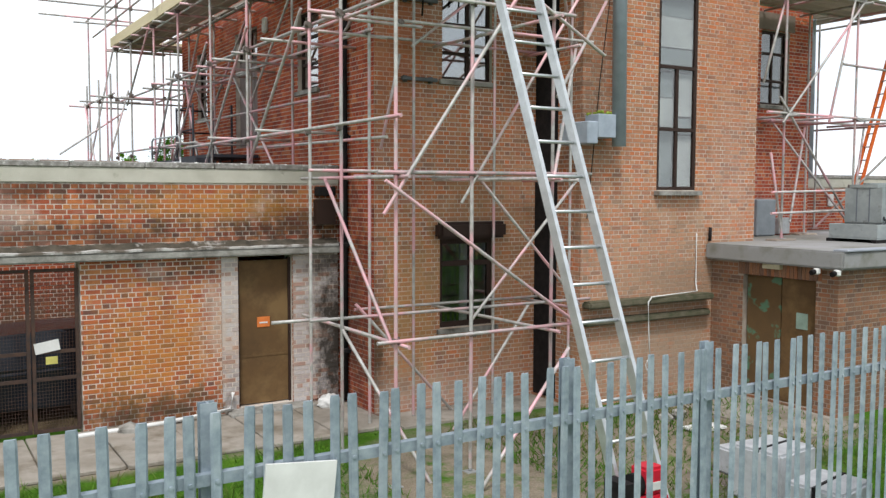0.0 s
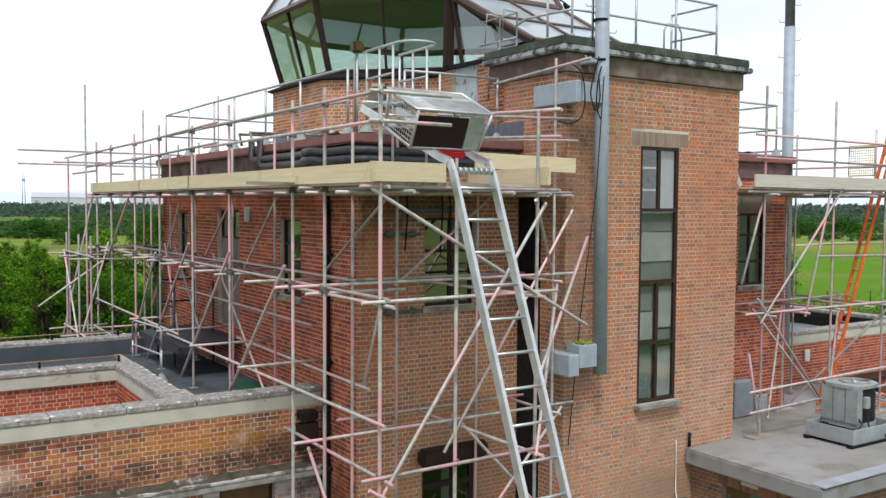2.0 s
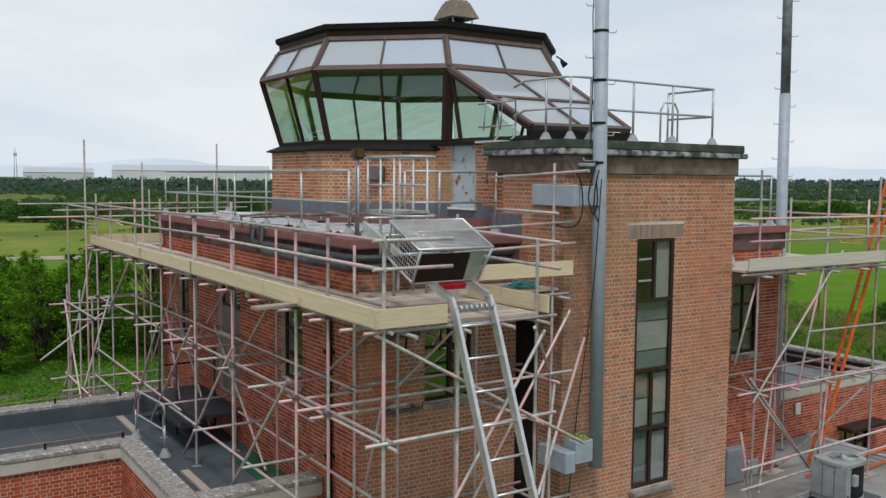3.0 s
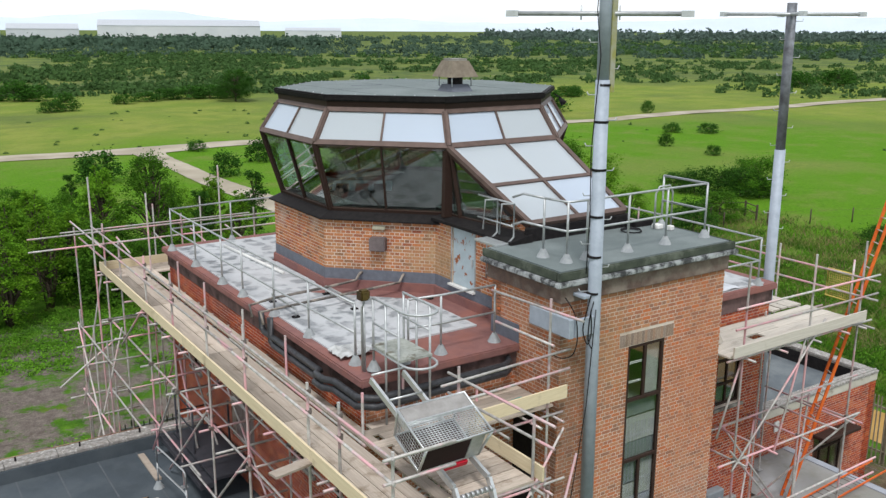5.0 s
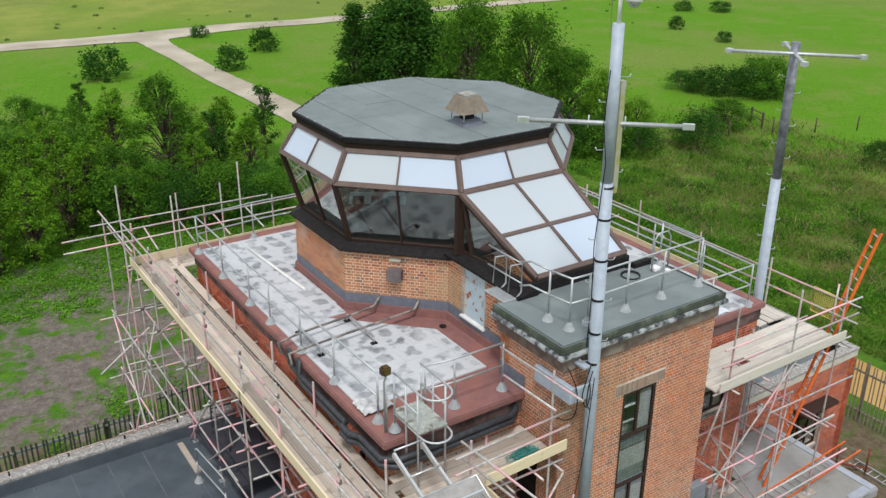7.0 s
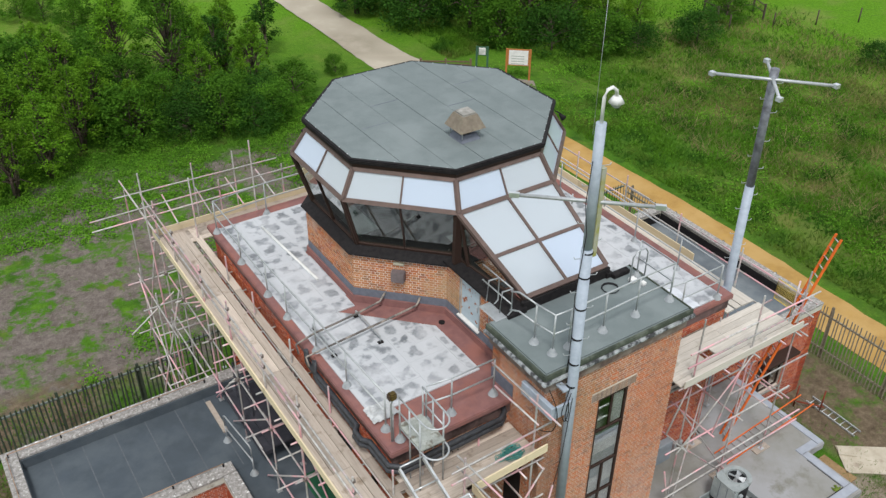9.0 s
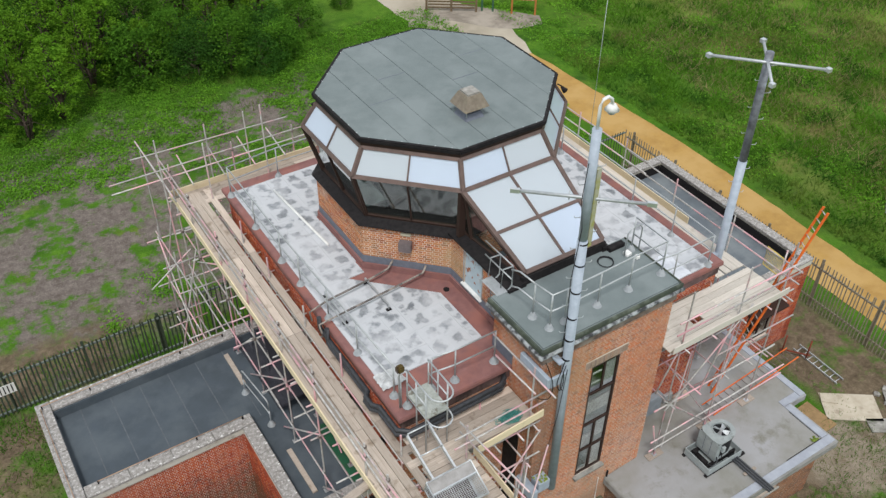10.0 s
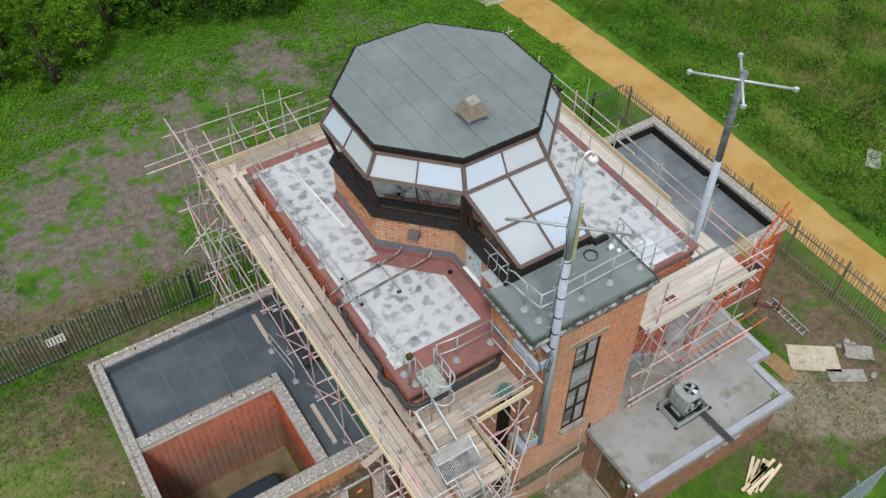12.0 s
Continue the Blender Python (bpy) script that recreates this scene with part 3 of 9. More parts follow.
wall((10.86, 12.2), (-1, 0), 10.76, 0, 7.78, tower, BRICK_RED, label="red brick wall")
window((0.1, 12.2), (0, -1), left_holes[0], tower, rows=(0.33, 0.67), glass=WINDOW_GLASS)
window((0.1, 12.2), (0, -1), left_holes[2], tower, rows=(0.33, 0.67), glass=WINDOW_GLASS)
window((0.1, 1.25), (1, 0), (1.25, 2.25, 5.5, 6.98), tower, cols=(0.55,), rows=(0.3, 0.62), glass=WINDOW_GLASS)
window((7.58, 1.25), (1, 0), right_holes[0], tower, cols=(0.5,), rows=(0.33, 0.7))
boxpart("lintel", (9.05, 10.25, 1.225, 1.246, 7.06, 7.42), mat("grey_brown_render", (0.25, 0.20, 0.17), 0.9, color2=(0.19, 0.15, 0.125), scale=4.0, bump=0.2), tower, "grey-brown rendered lintel", 0.006)
# ground floor window under a roller shutter box
window((0.1, 1.25), (1, 0), (1.22, 2.32, 1.35, 2.85), tower, cols=(0.62,), rows=(0.72,), bar=0.09)
bm = bmesh.new()
box(bm, 1.2, 2.54, 1.02, 1.246, 2.86, 3.14)
bmesh.ops.bevel(bm, geom=bm.edges[:], offset=0.05, segments=2, affect="EDGES")
part("shutter_box", bm, DARK_BROWN, tower, "brown metal roller shutter housing")
boxpart("curtain", (1.95, 2.25, 1.62, 1.64, 1.4, 2.75), WHITE, tower)
# landing door with two small lights, up on the low roof
m = local((0.1, 12.2), (0, -1), 0.1)
a, b, c, d = left_holes[1]
bm = bmesh.new()
box(bm, a, b, 0, 0.05, c, d - 0.62, m)
for s in (0.33, 0.5, 0.67):
    box(bm, a + (b - a) * s - 0.006, a + (b - a) * s + 0.006, -0.008, 0.0, c + 0.1, d - 0.7, m)
door = part("door", bm, mat("faded_brown_door", (0.23, 0.185, 0.175), 0.6, color2=(0.17, 0.135, 0.125), scale=4.0, bump=0.1), tower, "faded brown timber door")
window((0.1, 12.2), (0, -1), (a, b, d - 0.62, d), tower, cols=(0.5,), frame_mat=DARK_BROWN, recess=0.1, sill=False, glass=WINDOW_GLASS)
# steel arms and loose cables under the deck on the front wall
ARM = mat("dull_grey_arm_steel", (0.13, 0.14, 0.145), 0.6, 0.3, color2=(0.09, 0.10, 0.105), scale=8.0)
for x0, x1, z in ((0.54, 1.2, 6.68), (0.54, 1.2, 5.42), (0.86, 1.9, 7.07)):
    arm = thing("cable_bracket", "dull grey steel arm fixed to a brick wall", "bracket", "cable brackets", at=(x0, 1.245, z))
    boxpart("bar", (0, x1 - x0, -0.12, -0.06, 0, 0.06), ARM, arm, "", 0.008)
    for x in (0.06, x1 - x0 - 0.12):
        boxpart("fixing", (x, x + 0.06, -0.06, -0.008, -0.02, 0.08), ARM, arm)
for x, z0 in ((0.9, 6.45), (1.57, 6.4), (1.72, 6.75)):
    bm = bmesh.new(); bend(bm, [(x, 1.1, 7.48), (x + 0.02, 1.08, 7.1), (x - 0.015, 1.1, z0)], 0.016, 6)
    tagged(part("hanging_cable", bm, BLACK_TRIM), "black cable hanging down a brick wall from the roof", "cable", "hanging cables")
# small white alarm box beside the door
boxpart("alarm_box", (0.02, 0.088, 5.88, 6.08, 6.82, 7.12), WHITE, tower, "white alarm box", 0.02)

# slab roof with its asphalt kerb
boxpart("roof", (0.06, 10.9, 1.21, 12.24, 7.782, 8.14), MAROON, tower, "concrete roof slab with a maroon edge", 0.015)
bm = bmesh.new()
box(bm, -0.06, 10.94, 1.12, 12.32, 8.142, 8.30)
bmesh.ops.bevel(bm, geom=bm.edges[:], offset=0.025, segments=2, affect="EDGES")
roof_top = part("roof_surface", bm, ASPHALT_RED, tower, "dull red asphalt roof covering")


def cut_half(poly, nx, ny, lim):
    """The part of a polygon where nx * x + ny * y >= lim."""
    res = []
    for p, q in zip(poly, poly[1:] + poly[:1]):
        dp, dq = nx * p[0] + ny * p[1] - lim, nx * q[0] + ny * q[1] - lim
        if dp >= 0:
            res.append(p)
        if (dp >= 0) != (dq >= 0):
            f = dp / (dp - dq)
            res.append((p[0] + f * (q[0] - p[0]), p[1] + f * (q[1] - p[1])))
    return res


for ix in range(19):
    for iy in range(19):
        x0, y1 = 0.15 + ix * 0.5596, 11.87 - iy * 0.5596
        c = (x0 + 0.27, y1 - 0.27)
        if x0 > 10.3 or y1 < (2.53 if c[0] < 5 else 1.5):
            continue
        poly = [(x0, y1 - 0.557), (x0 + 0.557, y1 - 0.557), (x0 + 0.557, y1), (x0, y1)]
        dist, k = max(((c[0] - CX) * math.cos(radians(45 * k)) + (c[1] - CY) * math.sin(radians(45 * k)), k) for k in range(8))
        lim = 3.99 if k == 5 else 3.45
        nx, ny = math.cos(radians(45 * k)), math.sin(radians(45 * k))
        if dist < 4.5:
            poly = cut_half(poly, nx, ny, lim + nx * CX + ny * CY)
        if c[1] < 4.9 and c[0] < 5.4:
            poly = cut_half(poly, -1, 0, -3.2)
        elif c[1] < 4.9 and c[0] < 9:
            poly = cut_half(poly, 1, 0, 7.62)
        poly = cut_half(poly, -1, 0, -10.58)
        if len(poly) < 3 or abs(sum(p[0] * q[1] - q[0] * p[1] for p, q in zip(poly, poly[1:] + poly[:1]))) < 0.03:
            continue
        bm = bmesh.new()
        dz = random.uniform(-0.003, 0.003)
        prism(bm, poly, 8.29, 8.332 + dz)
        part("paving_tile", bm, TILE_GREY, roof_top)

# stair tower
tw = (1.70, 2.66, 3.68, 8.24)
wall((3.302, 0.0), (1, 0), 4.276, 0, 9.38, tower, BRICK_BUFF, [(tw[0] - 0.002, tw[1] - 0.002, tw[2], tw[3])], label="brown brick stair tower front", skip=[(1.45, 2.9, 8.25, 8.5)])
wall((3.3, 2.0), (0, -1), 1.998, 0, 9.378, tower, BRICK_BUFF, thick=0.28, label="brown brick stair tower flank")
wall((7.58, 0.002), (0, 1), 1.998, 0, 9.378, tower, BRICK_BUFF, thick=0.28, label="brown brick stair tower flank")
wall((7.58, 2.0), (-1, 0), 4.28, 8.15, 9.38, tower, BRICK_BUFF, thick=0.28, label="brown brick stair tower back")
SOLDIER = brick_mat("weathered_soldier_brick", [(0.30, 0.22, 0.17), (0.36, 0.27, 0.21), (0.26, 0.20, 0.165), (0.38, 0.25, 0.18), (0.33, 0.26, 0.22)], (0.15, 0.11, 0.085), 0.25, by="object", soot=0.4)
lintel = boxpart("lintel", (4.76, 6.2, -0.001, 0.28, 8.245, 8.5), MORTAR, tower, "weathered soldier course lintel")
bm = bmesh.new(); box(bm, 0.004, 0.066, -0.006, 0.004, 0.008, 0.247)
soldier = mesh_of("brick", bm, SOLDIER)
for k in range(20):
    o = new("brick", soldier)
    o.parent = lintel
    o.location = (4.765 + 0.0716 * k, -0.001, 8.245)
window((3.3, 0.0), (1, 0), tw, tower, cols=(0.5,), rows=(0.235, 0.475, 0.755), bar=0.06, recess=0.006, half=(2,), label="tall dark-framed stair window")
# grey sheets added behind the panes to give them their pale sky-grey look
DIM_SHEET = mat("dim_grey_backing", (0.30, 0.33, 0.325), 0.8, color2=(0.21, 0.235, 0.23), scale=1.5)
for x0, x1, z0, z1 in ((5.06, 5.92, 6.74, 7.1), (5.06, 5.92, 5.8, 6.18), (5.06, 5.45, 5.32, 5.76), (5.5, 5.92, 4.68, 4.96), (5.06, 5.45, 3.75, 4.76)):
    boxpart("frosted_sheet", (x0, x1, 0.1, 0.105, z0, z1), DIM_SHEET, tower, "dim grey sheet added behind the glass")
# sheet added behind the right window so its glass reads pale blue
boxpart("curtain", (9.26, 10.04, 1.46, 1.47, 5.56, 7.0), mat("pale_blue_backing", (0.34, 0.40, 0.44), 0.9, color2=(0.26, 0.31, 0.35), scale=3.0), tower, "pale blue-grey sheet added behind the panes")
for z in (7.85, 7.46):
    boxpart("casement_bar", (5.07, 5.43, 0.05, 0.08, z, z + 0.035), WHITE, tower, "thin white casement bar")
for x0, x1, z0, z1 in ((5.5, 5.92, 7.15, 8.18), (5.06, 5.92, 6.2, 6.72), (5.5, 5.92, 5.0, 5.75), (5.06, 5.45, 4.8, 5.3), (5.5, 5.92, 3.75, 4.65)):
    boxpart("blind", (x0, x1, 0.085, 0.09, z0, z1), mat("grubby_roller_blind", (0.55, 0.55, 0.52), 0.9, color2=(0.42, 0.42, 0.4), scale=3.0), tower, "grubby pale roller blind")
for z in (3.9, 6.6):
    boxpart("landing", (3.6, 7.3, 0.45, 1.9, z, z + 0.28), PLASTER, tower)
boxpart("tower_ceiling", (3.58, 7.3, 0.3, 1.72, 9.1, 9.2), PLASTER, tower)
boxpart("fascia", (3.22, 7.60, -0.07, 2.08, 9.384, 9.70), FASCIA, tower, "brown stained concrete fascia", 0.012)
bm = bmesh.new()
box(bm, 3.2, 7.62, -0.06, 2.12, 9.702, 9.96)
bmesh.ops.bevel(bm, geom=bm.edges[:], offset=0.03, segments=2, affect="EDGES")
part("roof", bm, FELT_GREEN, tower, "green-grey felted flat roof")
MOSSY_FELT = mat("mossy_felt_edge", (0.052, 0.062, 0.05), 0.9, color2=(0.085, 0.10, 0.075), scale=4.0, bump=0.4, bscale=50, stain=(0.13, 0.145, 0.12), stain_scale=2.0, stain_spread=(0.52, 0.66))
hem = bmesh.new()
box(hem, 3.12, 7.69, -0.13, -0.062, 9.80, 9.955)
box(hem, 3.12, 3.198, -0.06, 2.12, 9.80, 9.955)
box(hem, 7.622, 7.69, -0.06, 2.12, 9.80, 9.955)
bmesh.ops.bevel(hem, geom=hem.edges[:], offset=0.02, segments=2, affect="EDGES")
part("roof_hem", hem, MOSSY_FELT, tower, "dark mossy felt roof edge")
drip = bmesh.new()
for x0, x1, y0, y1 in ((3.07, 7.74, -0.18, -0.062), (3.07, 3.198, -0.06, 2.13), (7.622, 7.74, -0.06, 2.13)):
    box(drip, x0, x1, y0, y1, 9.702, 9.80)
bmesh.ops.bevel(drip, geom=drip.edges[:], offset=0.02, segments=2, affect="EDGES")
part("roof_drip", drip, mat("flaking_silver_drip", (0.085, 0.09, 0.095), 0.7, color2=(0.05, 0.05, 0.052), scale=6.0, bump=0.3, stain=(0.40, 0.42, 0.43), stain_scale=4.0, stain_spread=(0.42, 0.56)), tower, "drip edge with flaking silver paint")
# concrete ledges low on the tower front
for z, out, x1 in ((1.70, 0.24, 6.72), (1.40, 0.16, 6.66)):
    bm = bmesh.new()
    box(bm, 3.32, x1 if x1 < 6.29 else 6.29, -out, -0.012, z, z + 0.12)
    bmesh.ops.bevel(bm, geom=bm.edges[:], offset=0.03, segments=2, affect="EDGES")
    part("ledge", bm, mat("mossy_ledge", (0.16, 0.14, 0.10), 0.95, color2=(0.08, 0.085, 0.05), scale=6.0, bump=0.5), tower, "mossy concrete ledge")

# cab walls
corners = octagon(3.35)
for k in range(8):
    p, q = Vector(corners[(k + 1) % 8]), Vector(corners[k])
    d = (q - p)
    u = (d.normalized().x, d.normalized().y)
    u2 = (-u[0], -u[1])
    # walk so that the right-hand side faces outward
    start = corners[k]
    wall(start, u2, d.length, 8.29, 9.87, tower, BRICK_CAB, thick=0.25, label="orange brick cab wall", skip=[(0, d.length, 8.29, 8.74)])
    m = local(start, u2, 0)
    bm = bmesh.new()
    box(bm, -0.005, d.length + 0.005, -0.016, -0.001, 8.5, 8.75, m)
    part("flashing", bm, LEADING, tower, "grey lead flashing")
    bm = bmesh.new()
    box(bm, -0.03, d.length + 0.03, -0.07, -0.003, 8.29, 8.505, m)
    part("skirting", bm, ASPHALT_RED, tower)
# flat black panel stands in for deep shade where wall meets tower
boxpart("tarred_strip", (3.285, 3.298, 0.62, 1.24, 0.05, 7.4), BLACK_TRIM, tower, "black strip painted as the shade of a corner gap")
# stair enclosure under the lean-to glazing, with a flaking steel door
wall((3.76, 5.0), (0, -1), 3.0, 8.29, 9.985, tower, BRICK_CAB, [(0.94, 1.76, 8.69, 9.98)], thick=0.25, label="orange brick stair enclosure", skip=[(0, 3.0, 8.29, 8.74)])
wall((6.86, 2.0), (0, 1), 3.0, 8.29, 9.985, tower, BRICK_CAB, thick=0.25, label="orange brick stair enclosure")
bm = bmesh.new()
box(bm, 3.79, 3.83, 3.245, 4.055, 8.70, 9.975)
cabdoor = part("door", bm, BLUE_DOOR, tower, "pale blue steel door flaking to rust")
JAMB = mat("pale_grey_door_frame", (0.36, 0.38, 0.38), 0.7, color2=(0.24, 0.22, 0.20), scale=7.0)
for y0, y1 in ((4.061, 4.11), (3.19, 3.239)):
    boxpart("door_jamb", (3.752, 3.80, y0, y1, 8.69, 9.98), JAMB, tower)
boxpart("threshold", (3.68, 3.79, 3.18, 4.12, 8.655, 8.695), WHITE, tower)
boxpart("door_handle", (3.762, 3.788, 3.32, 3.38, 9.2, 9.35), GALV, cabdoor)
boxpart("flashing", (3.742, 3.757, 2.02, 4.86, 8.5, 8.654), LEADING, tower)
boxpart("flashing", (3.742, 3.757, 4.125, 4.86, 8.656, 8.75), LEADING, tower)
boxpart("flashing", (3.742, 3.757, 2.02, 3.175, 8.656, 8.75), LEADING, tower)
boxpart("skirting", (3.69, 3.756, 2.02, 4.86, 8.29, 8.498), ASPHALT_RED, tower)
boxpart("flashing", (3.278, 3.292, 1.14, 2.0, 8.302, 8.66), LEADING, tower, "blue-grey flashing turned up the tower flank")
# wall vent cowl and plate on the front-left cab face
for r0, r1, z0, z1, w, mt, nm in ((0.0, 0.06, 9.68, 9.78, 0.15, mat("cream_plate", (0.5, 0.47, 0.36), 0.7), "vent_plate"), (0.0, 0.23, 9.23, 9.53, 0.18, mat("grey_cowl", (0.17, 0.14, 0.14), 0.6), "vent_cowl")):
    m = Matrix.Translation((CX, CY, 0)) @ Matrix.Rotation(radians(225), 4, "Z")
    bm = bmesh.new()
    box(bm, 3.358 + r0, 3.358 + r1, -0.12 - w, -0.12 + w, z0, z1, m)
    bmesh.ops.bevel(bm, geom=bm.edges[:], offset=0.02, segments=2, affect="EDGES")
    part(nm, bm, mt, tower)
# black sill skirt all round, and along the stair enclosure
for low, top_, z0, z1 in ((3.36, 3.47, 9.86, 9.875), (3.48, 3.48, 9.876, 9.905), (3.48, 3.16, 9.906, 10.04)):
    bm = bmesh.new()
    hexa(bm, [(x, y, z0) for x, y in octagon(low)], [(x, y, z1) for x, y in octagon(top_)])
    part("sill_skirt", bm, BLACK_TRIM, tower, "black weathered sill skirt")
for x0, x1 in ((3.66, 4.2), (6.72, 7.0)):
    bm = bmesh.new()
    inner, outer_ = (x1, x0) if x0 < 5 else (x0, x1)
    hexa(bm, [(outer_, 1.92, 9.96), (inner, 1.92, 9.96), (inner, 4.75, 9.96), (outer_, 4.75, 9.96)], [(outer_, 1.92, 10.02), (inner, 1.92, 10.12), (inner, 4.75, 10.12), (outer_, 4.75, 10.02)])
    part("sill_skirt", bm, BLACK_TRIM, tower)
boxpart("upstand", (4.1, 6.86, 1.97, 2.08, 9.92, 10.24), BLACK_TRIM, tower, "black upstand below the sloping glazing", 0.02)
boxpart("upstand", (6.862, 7.4, 1.8, 1.98, 9.94, 10.08), BLACK_TRIM, tower, "", 0.02)
# cab floor, ceiling and desk
bm = bmesh.new(); prism(bm, octagon(2.95), 9.4, 9.5)
part("cab_floor", bm, mat("cab_carpet", (0.42, 0.44, 0.43), 0.9), tower)
bm = bmesh.new(); prism(bm, octagon(2.95), 12.34, 12.40)
part("cab_ceiling", bm, mat("cab_ceiling_paint", (0.16, 0.17, 0.15), 0.9), tower)
console = thing("control_console", "pale blue steel control console on the cab floor", "console", at=(4.0, 8.5, 9.5))
console.rotation_euler = (0, 0, radians(-33))
console.scale = (1, 1, 0.75)
CONSOLE = mat("pale_blue_enamel", (0.42, 0.52, 0.58), 0.5, color2=(0.34, 0.43, 0.49), scale=4.0)
boxpart("cabinet", (-0.75, 0.75, -0.3, 0.35, 0.0, 0.62), CONSOLE, console, "", 0.02)
bm = bmesh.new(); hexa(bm, [(-0.75, -0.3, 0.621), (0.75, -0.3, 0.621), (0.75, 0.35, 0.621), (-0.75, 0.35, 0.621)], [(-0.75, -0.28, 0.66), (0.75, -0.28, 0.66), (0.75, 0.33, 0.95), (-0.75, 0.33, 0.95)])
part("sloping_top", bm, CONSOLE, console)
for x in (-0.5, 0.0, 0.45):
    bm = bmesh.new(); hexa(bm, [(x - 0.16, -0.18, 0.71), (x + 0.16, -0.18, 0.71), (x + 0.16, 0.16, 0.872), (x - 0.16, 0.16, 0.872)], [(x - 0.16, -0.18, 0.722), (x + 0.16, -0.18, 0.722), (x + 0.16, 0.16, 0.884), (x - 0.16, 0.16, 0.884)])
    part("instrument_panel", bm, DARK_BROWN, console)
# dark ring beam behind the waist of the glazing, carried on the corner posts
for k in range(8):
    p, q = octagon(3.42)[k], octagon(3.42)[(k + 1) % 8]
    bm = bmesh.new()
    p2, q2 = octagon(3.28)[k], octagon(3.28)[(k + 1) % 8]
    hexa(bm, [(*p, 11.46), (*q, 11.46), (*q2, 11.46), (*p2, 11.46)], [(*p, 11.6), (*q, 11.6), (*q2, 11.6), (*p2, 11.6)])
    part("ring_beam", bm, DARK_BROWN, tower)
for k in (0, 2, 3, 4, 6, 7):
    m = Matrix.Translation((CX, CY, 0)) @ Matrix.Rotation(radians(45 * k), 4, "Z")
    bm = bmesh.new()
    box(bm, 2.3, 2.95, -1.0, 1.0, 10.0, 10.05, m)
    part("desk", bm, mat("desk_top", (0.12, 0.14, 0.14), 0.5), tower)



def beam(bm, p, q, w, d, out):
    """A square bar from p to q, w wide and d deep towards out."""
    p, q, out = Vector(p), Vector(q), Vector(out).normalized()
    ax = (q - p).normalized()
    side = ax.cross(out).normalized() * w / 2
    dep = ax.cross(side).normalized() * d / 2
    lo = [p + side + dep, p + side - dep, p - side - dep, p - side + dep]
    hi = [v + (q - p) for v in lo]
    hexa(bm, lo, hi)


def glazed(name, quad4, cols, rows, parent, glass, bar=0.07, frame_mat=None, edges=(1, 1, 1, 1), label="", slim=0.04):
    """A sloping glazed panel from its corners (foot left, foot right, head right, head left): frame bars and one pane a field."""
    a, b, c, d = [Vector(v) for v in quad4]
    out = (b - a).cross(d - a).normalized()
    P = lambda s, t: (a * (1 - s) + b * s) * (1 - t) + (d * (1 - s) + c * s) * t
    bm = bmesh.new()
    for use, p, q in zip(edges, (P(0, 0), P(1, 0), P(1, 1), P(0, 1)), (P(1, 0), P(1, 1), P(0, 1), P(0, 0))):
        if use:
            beam(bm, p, q, bar * 1.3, bar, out)
    ob = part(name, bm, frame_mat or BROWN_FRAME, parent, label)
    for s in cols:
        bm = bmesh.new()
        beam(bm, P(s, 0), P(s, 1), slim, bar * 0.9, out)
        part("glazing_bar", bm, frame_mat or BROWN_FRAME, ob)
    for t in rows:
        bm = bmesh.new()
        beam(bm, P(0, t), P(1, t), slim * 1.3, bar * 0.85, out)
        part("glazing_bar", bm, frame_mat or BROWN_FRAME, ob)
    ss, ts = [0, *cols, 1], [0, *rows, 1]
    for i in range(len(ss) - 1):
        for j in range(len(ts) - 1):
            bm = bmesh.new()
            lo = [P(ss[i], ts[j]), P(ss[i + 1], ts[j]), P(ss[i + 1], ts[j + 1]), P(ss[i], ts[j + 1])]
            hexa(bm, [v - out * 0.003 for v in lo], [v + out * 0.003 for v in lo])
            pane = part("pane", bm, glass, ob)
            pane.visible_shadow = False
    return ob


BROWN_FRAME = mat("brown_aluminium_frame", (0.17, 0.10, 0.08), 0.45, 0.2, color2=(0.13, 0.08, 0.065), scale=5.0)
PALE_FRAME = mat("sun_bleached_brown_frame", (0.15, 0.105, 0.092), 0.5, 0.1, color2=(0.11, 0.08, 0.07), scale=5.0)
foot, waist, head = octagon(3.14), octagon(3.57), octagon(3.16)
for k in range(8):
    j = (k + 1) % 8
    if k != 5:
        glazed("cab_window", [(*foot[k], 10.05), (*foot[j], 10.05), (*waist[j], 11.59), (*waist[k], 11.59)], (0.5,), (), tower, GLASS, bar=0.09, frame_mat=DARK_BROWN, edges=(1, 1, 0, 1))
    glazed("cab_rooflight", [(*waist[k], 11.60), (*waist[j], 11.60), (*head[j], 12.28), (*head[k], 12.28)], (0.5,), (), tower, FROST, bar=0.09, frame_mat=PALE_FRAME)
glazed("stair_rooflight", [(4.24, 2.06, 10.30), (6.74, 2.02, 10.32), (6.79, 4.34, 11.58), (3.83, 4.34, 11.58)], (0.5,), (0.47,), tower, FROST, bar=0.09, frame_mat=PALE_FRAME, slim=0.07, label="sloping skylight of four frosted panes")
